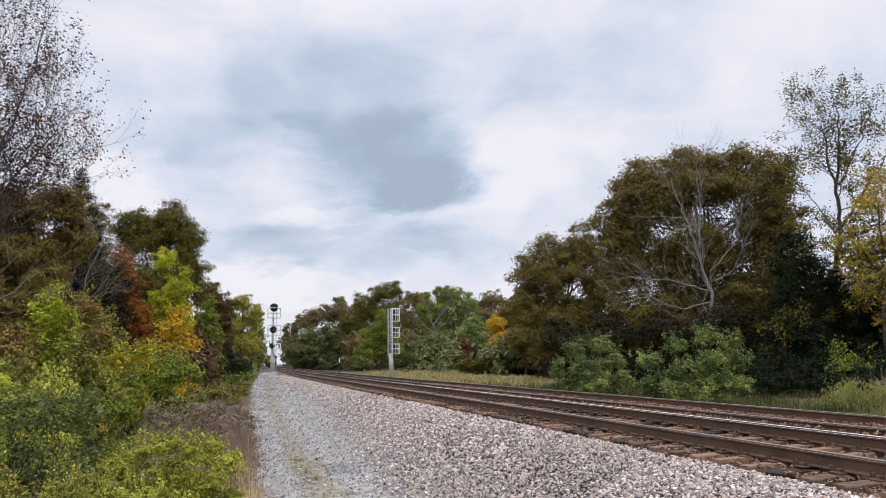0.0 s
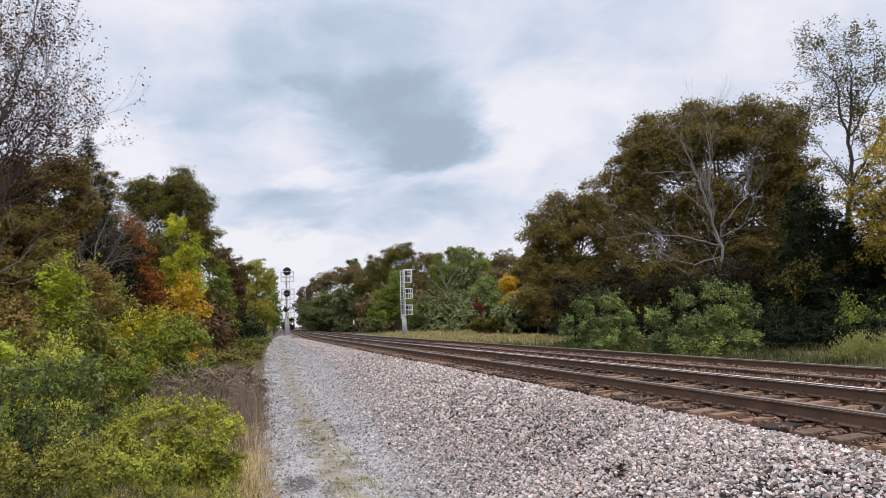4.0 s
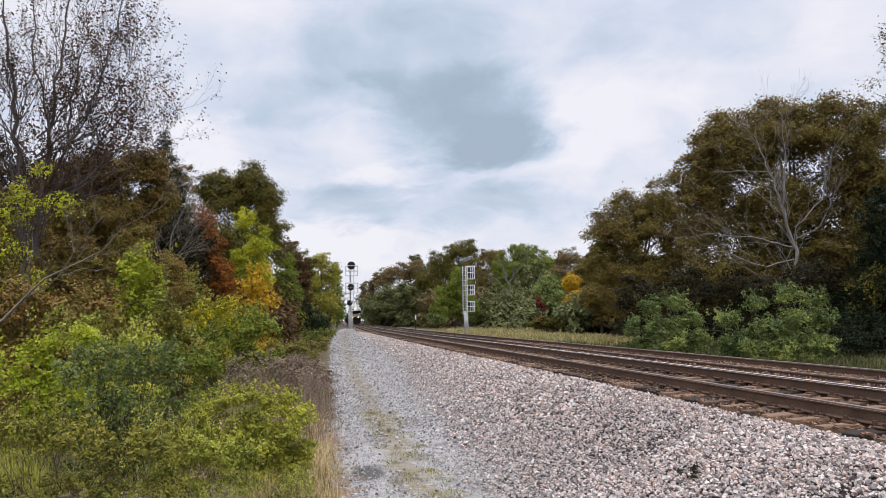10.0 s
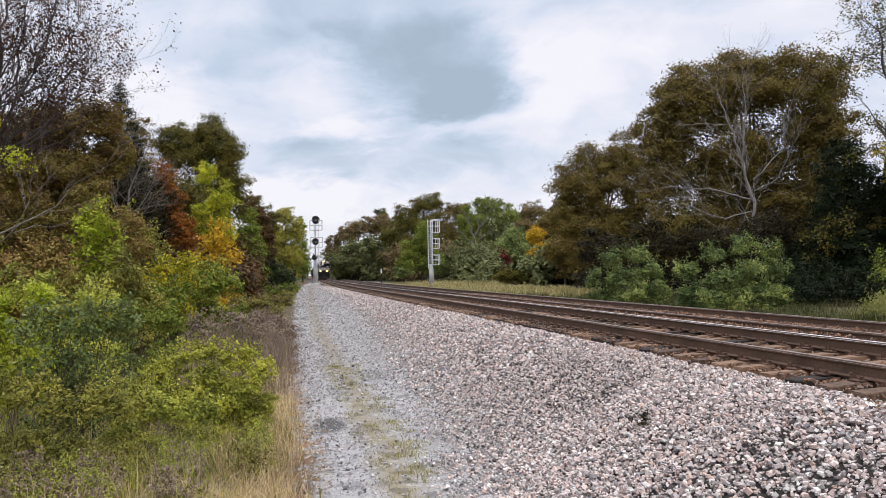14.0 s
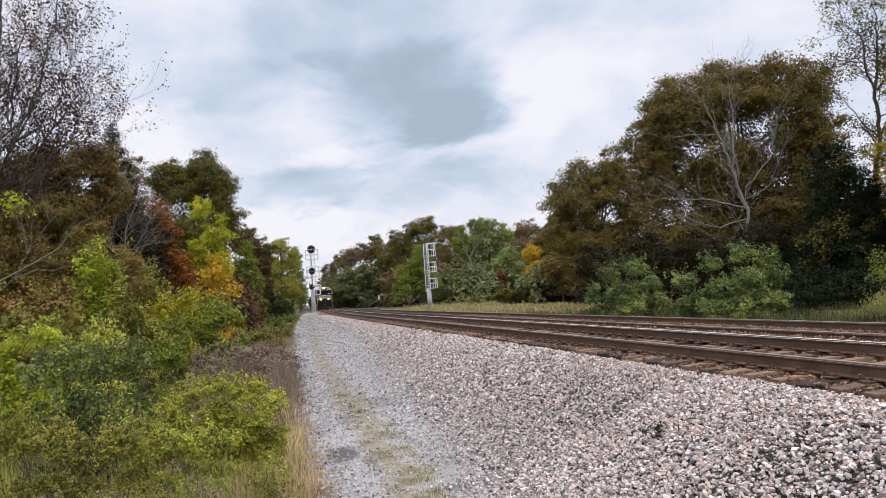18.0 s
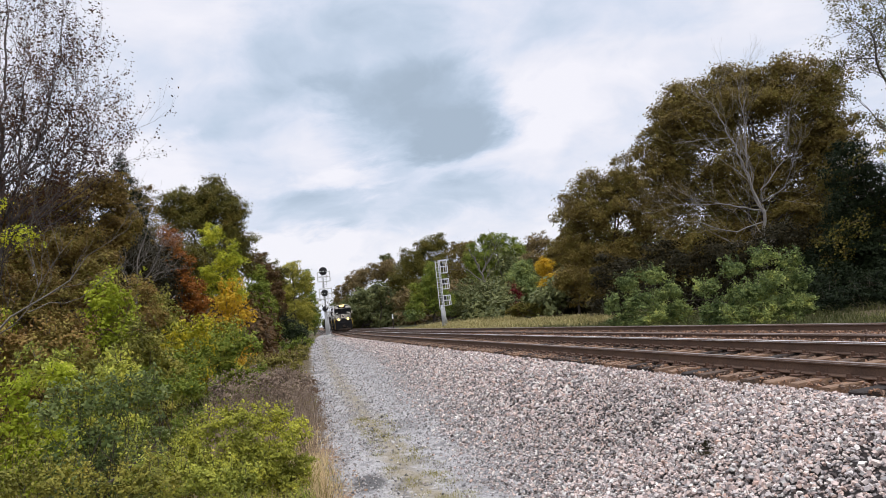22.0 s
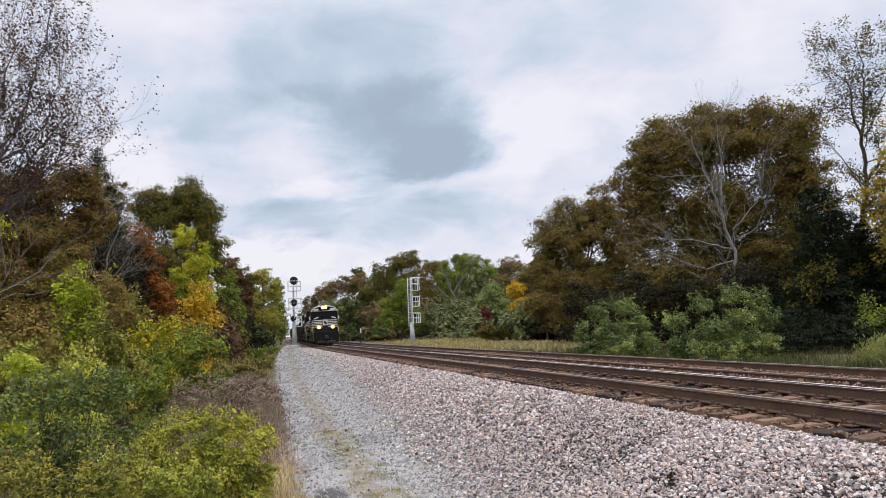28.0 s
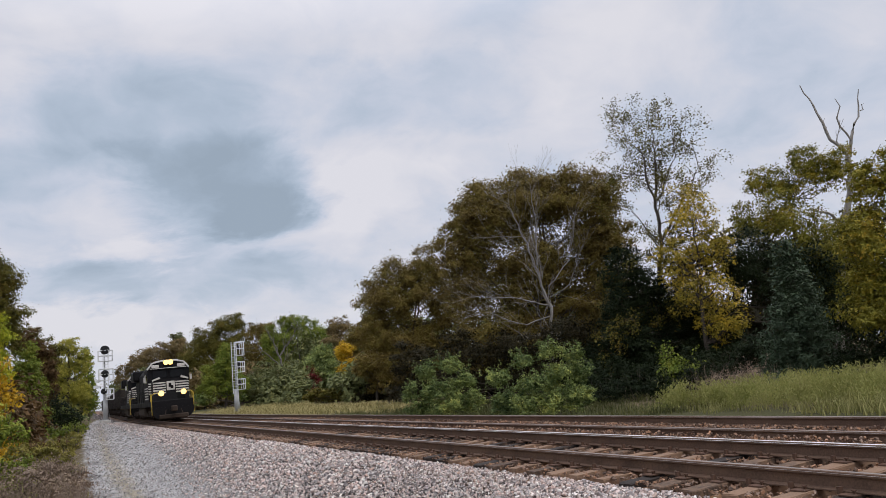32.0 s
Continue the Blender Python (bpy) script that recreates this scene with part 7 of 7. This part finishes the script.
blades("green_grass", "green and straw weeds along the road edge", turf(-5.0, 0.4, 6, 30, 9000, 55, 0.25), 0.4, OLIVE_LOW, 56, 0.016, 0.4)
blades("dry_grass", "tall thin dry stalks among the roadside weeds", turf(-1.7, 0.25, 6.8, 12.5, 900, 73, 0.18), 0.5, STRAW, 74, 0.007, 0.5)
blades("green_grass", "tall thin olive stalks among the roadside weeds", turf(-5.2, -0.3, 7.5, 13.5, 3500, 75, 0.16), 0.6, FRESH_SAGE, 76, 0.008, 0.3)
blades("dry_stalks", "thin upright purplish-brown dry stalks at the road edge", turf(-2.0, 0.5, 15.5, 25, 4200, 77, 0.2), 0.95, DRY, 78, 0.012, 0.22, segments=3)
blades("road_weeds", "short dry weeds in the middle of the road", turf(1.5, 2.35, 7, 21, 6500, 57, 0.09), 0.08, OLIVE_LOW, 58, 0.008, 0.6)
blades("tall_grass", "tall pale yellow-green grass beyond the tracks", turf(18.2, 25.0, 13, 22, 4500, 59, 0.3), 0.34, TALL_GRASS, 60, 0.026, 0.4)


def plumes(name, label, places, height, material, seed):
    """Feathery weeds: slim leaves all along arching stems."""
    rng = np.random.default_rng(seed)
    n = len(places)
    h = height * rng.uniform(0.6, 1.25, n)
    tip = places + np.stack([h * rng.uniform(0.1, 0.6, n), rng.normal(0, 0.2, n) * h, h], 1)
    t = rng.uniform(0.3, 1.05, (n, 16, 1))
    p = places[:, None] * (1 - t) + tip[:, None] * t
    p[:, :, 2] -= 0.12 * (t[:, :, 0] ** 2) * h[:, None]
    p += rng.normal(0, 0.045, p.shape)
    ob = link(name, leaf_mesh(name, p.reshape(-1, 3), 0.13, rng, -1.6, 0.2, 0.2), material)
    tagged(ob, label, "grass", kind="stuff")


plumes("feathery_weeds", "feathery pale yellow-green weeds in plumes beyond the tracks", turf(18.6, 24.5, 6, 17, 1900, 65, 0.2), 1.05, PLUME, 66)
plumes("feathery_weeds", "feathery pale weeds at the edge of the field", turf(18.4, 24.6, 14.5, 23, 1400, 79, 0.22), 0.85, PLUME, 80)
blades("dry_stalks", "thin grey dry stalks beside the field grass", turf(23.4, 25.8, 21.6, 24.6, 700, 81, 0.3), 1.1, DRY, 82, 0.02, 0.3, segments=3)
blades("tall_grass", "tall feathery yellow-green weeds beyond the tracks", turf(17.5, 25.0, 5, 15.5, 5000, 63, 0.3), 0.55, TALL_GRASS, 64, 0.03, 0.55)
blades("field_grass", "green weeds before the bushes, darkened as in shade", turf(14.6, 25, 20, 48, 13000, 67, 0.35), 0.34, SHADE_WEED, 68, 0.03, 0.4)
blades("field_grass", "short straw-green grass of the field", turf(16.5, 27, 46, 120, 12000, 61, 0.8), 0.38, FIELD_GRASS, 62, 0.09, 0.4)


blades("straw_tufts", "tall straw-coloured grass tufts round the far signal", turf(16.8, 27, 84, 114, 3600, 69, 0.5), 0.75, FIELD_GRASS, 70, 0.06, 0.5)


def fallen_leaves():
    rng = np.random.default_rng(71)
    y = 5 + 31 * rng.random(9500) ** 1.4
    x = 0.42 + 0.0002 * y * y + rng.normal(0, 0.2, len(y)) + 0.12 * np.sin(y * 1.3)
    p = np.stack([x, y, ground_z(x, y) + 0.012], 1)
    ob = link("fallen_leaves", leaf_mesh("fallen_leaves", p, 0.06, rng, 0.0, 0.7, 2.5), FALLEN)
    tagged(ob, "brown fallen leaves along the gravel edge", "leaves", kind="stuff")


fallen_leaves()


bush("weed_tuft", "small dark weed tuft growing in the ballast", on(4.63, 8.56), [(0, 0, 0.06, 0.06, 0.06, 0.06)], SHADED_BROWN, 92, cluster=12, leaf=0.04, stems=8, category="weeds", sprigs=2)


rng = random.Random(12)
for i in range(24):
    x, y = rng.uniform(-2.6, 0.2), rng.uniform(6.7, 10.5)
    bush("weed_bush", ("low olive weeds in the dry grass", "low green weeds beside the gravel", "brown seeding weeds in the grass")[i % 3], on(x, y), [(rng.uniform(-0.2, 0.2), 0, 0.2, 0.28, 0.24, 0.18), (rng.uniform(-0.3, 0.3), 0.1, 0.26, 0.2, 0.2, 0.2)], (OLIVE_LOW, FRESH_SAGE, DRY)[i % 3], 130 + i, cover=1.3, cluster=10, leaf=0.035, stems=24, category="weeds", sprigs=10)


def motions():
    for ob, behind in TRAIN:
        walk(ob, [(t, on_line(y + behind)) for t, y in NOSE])


motions()
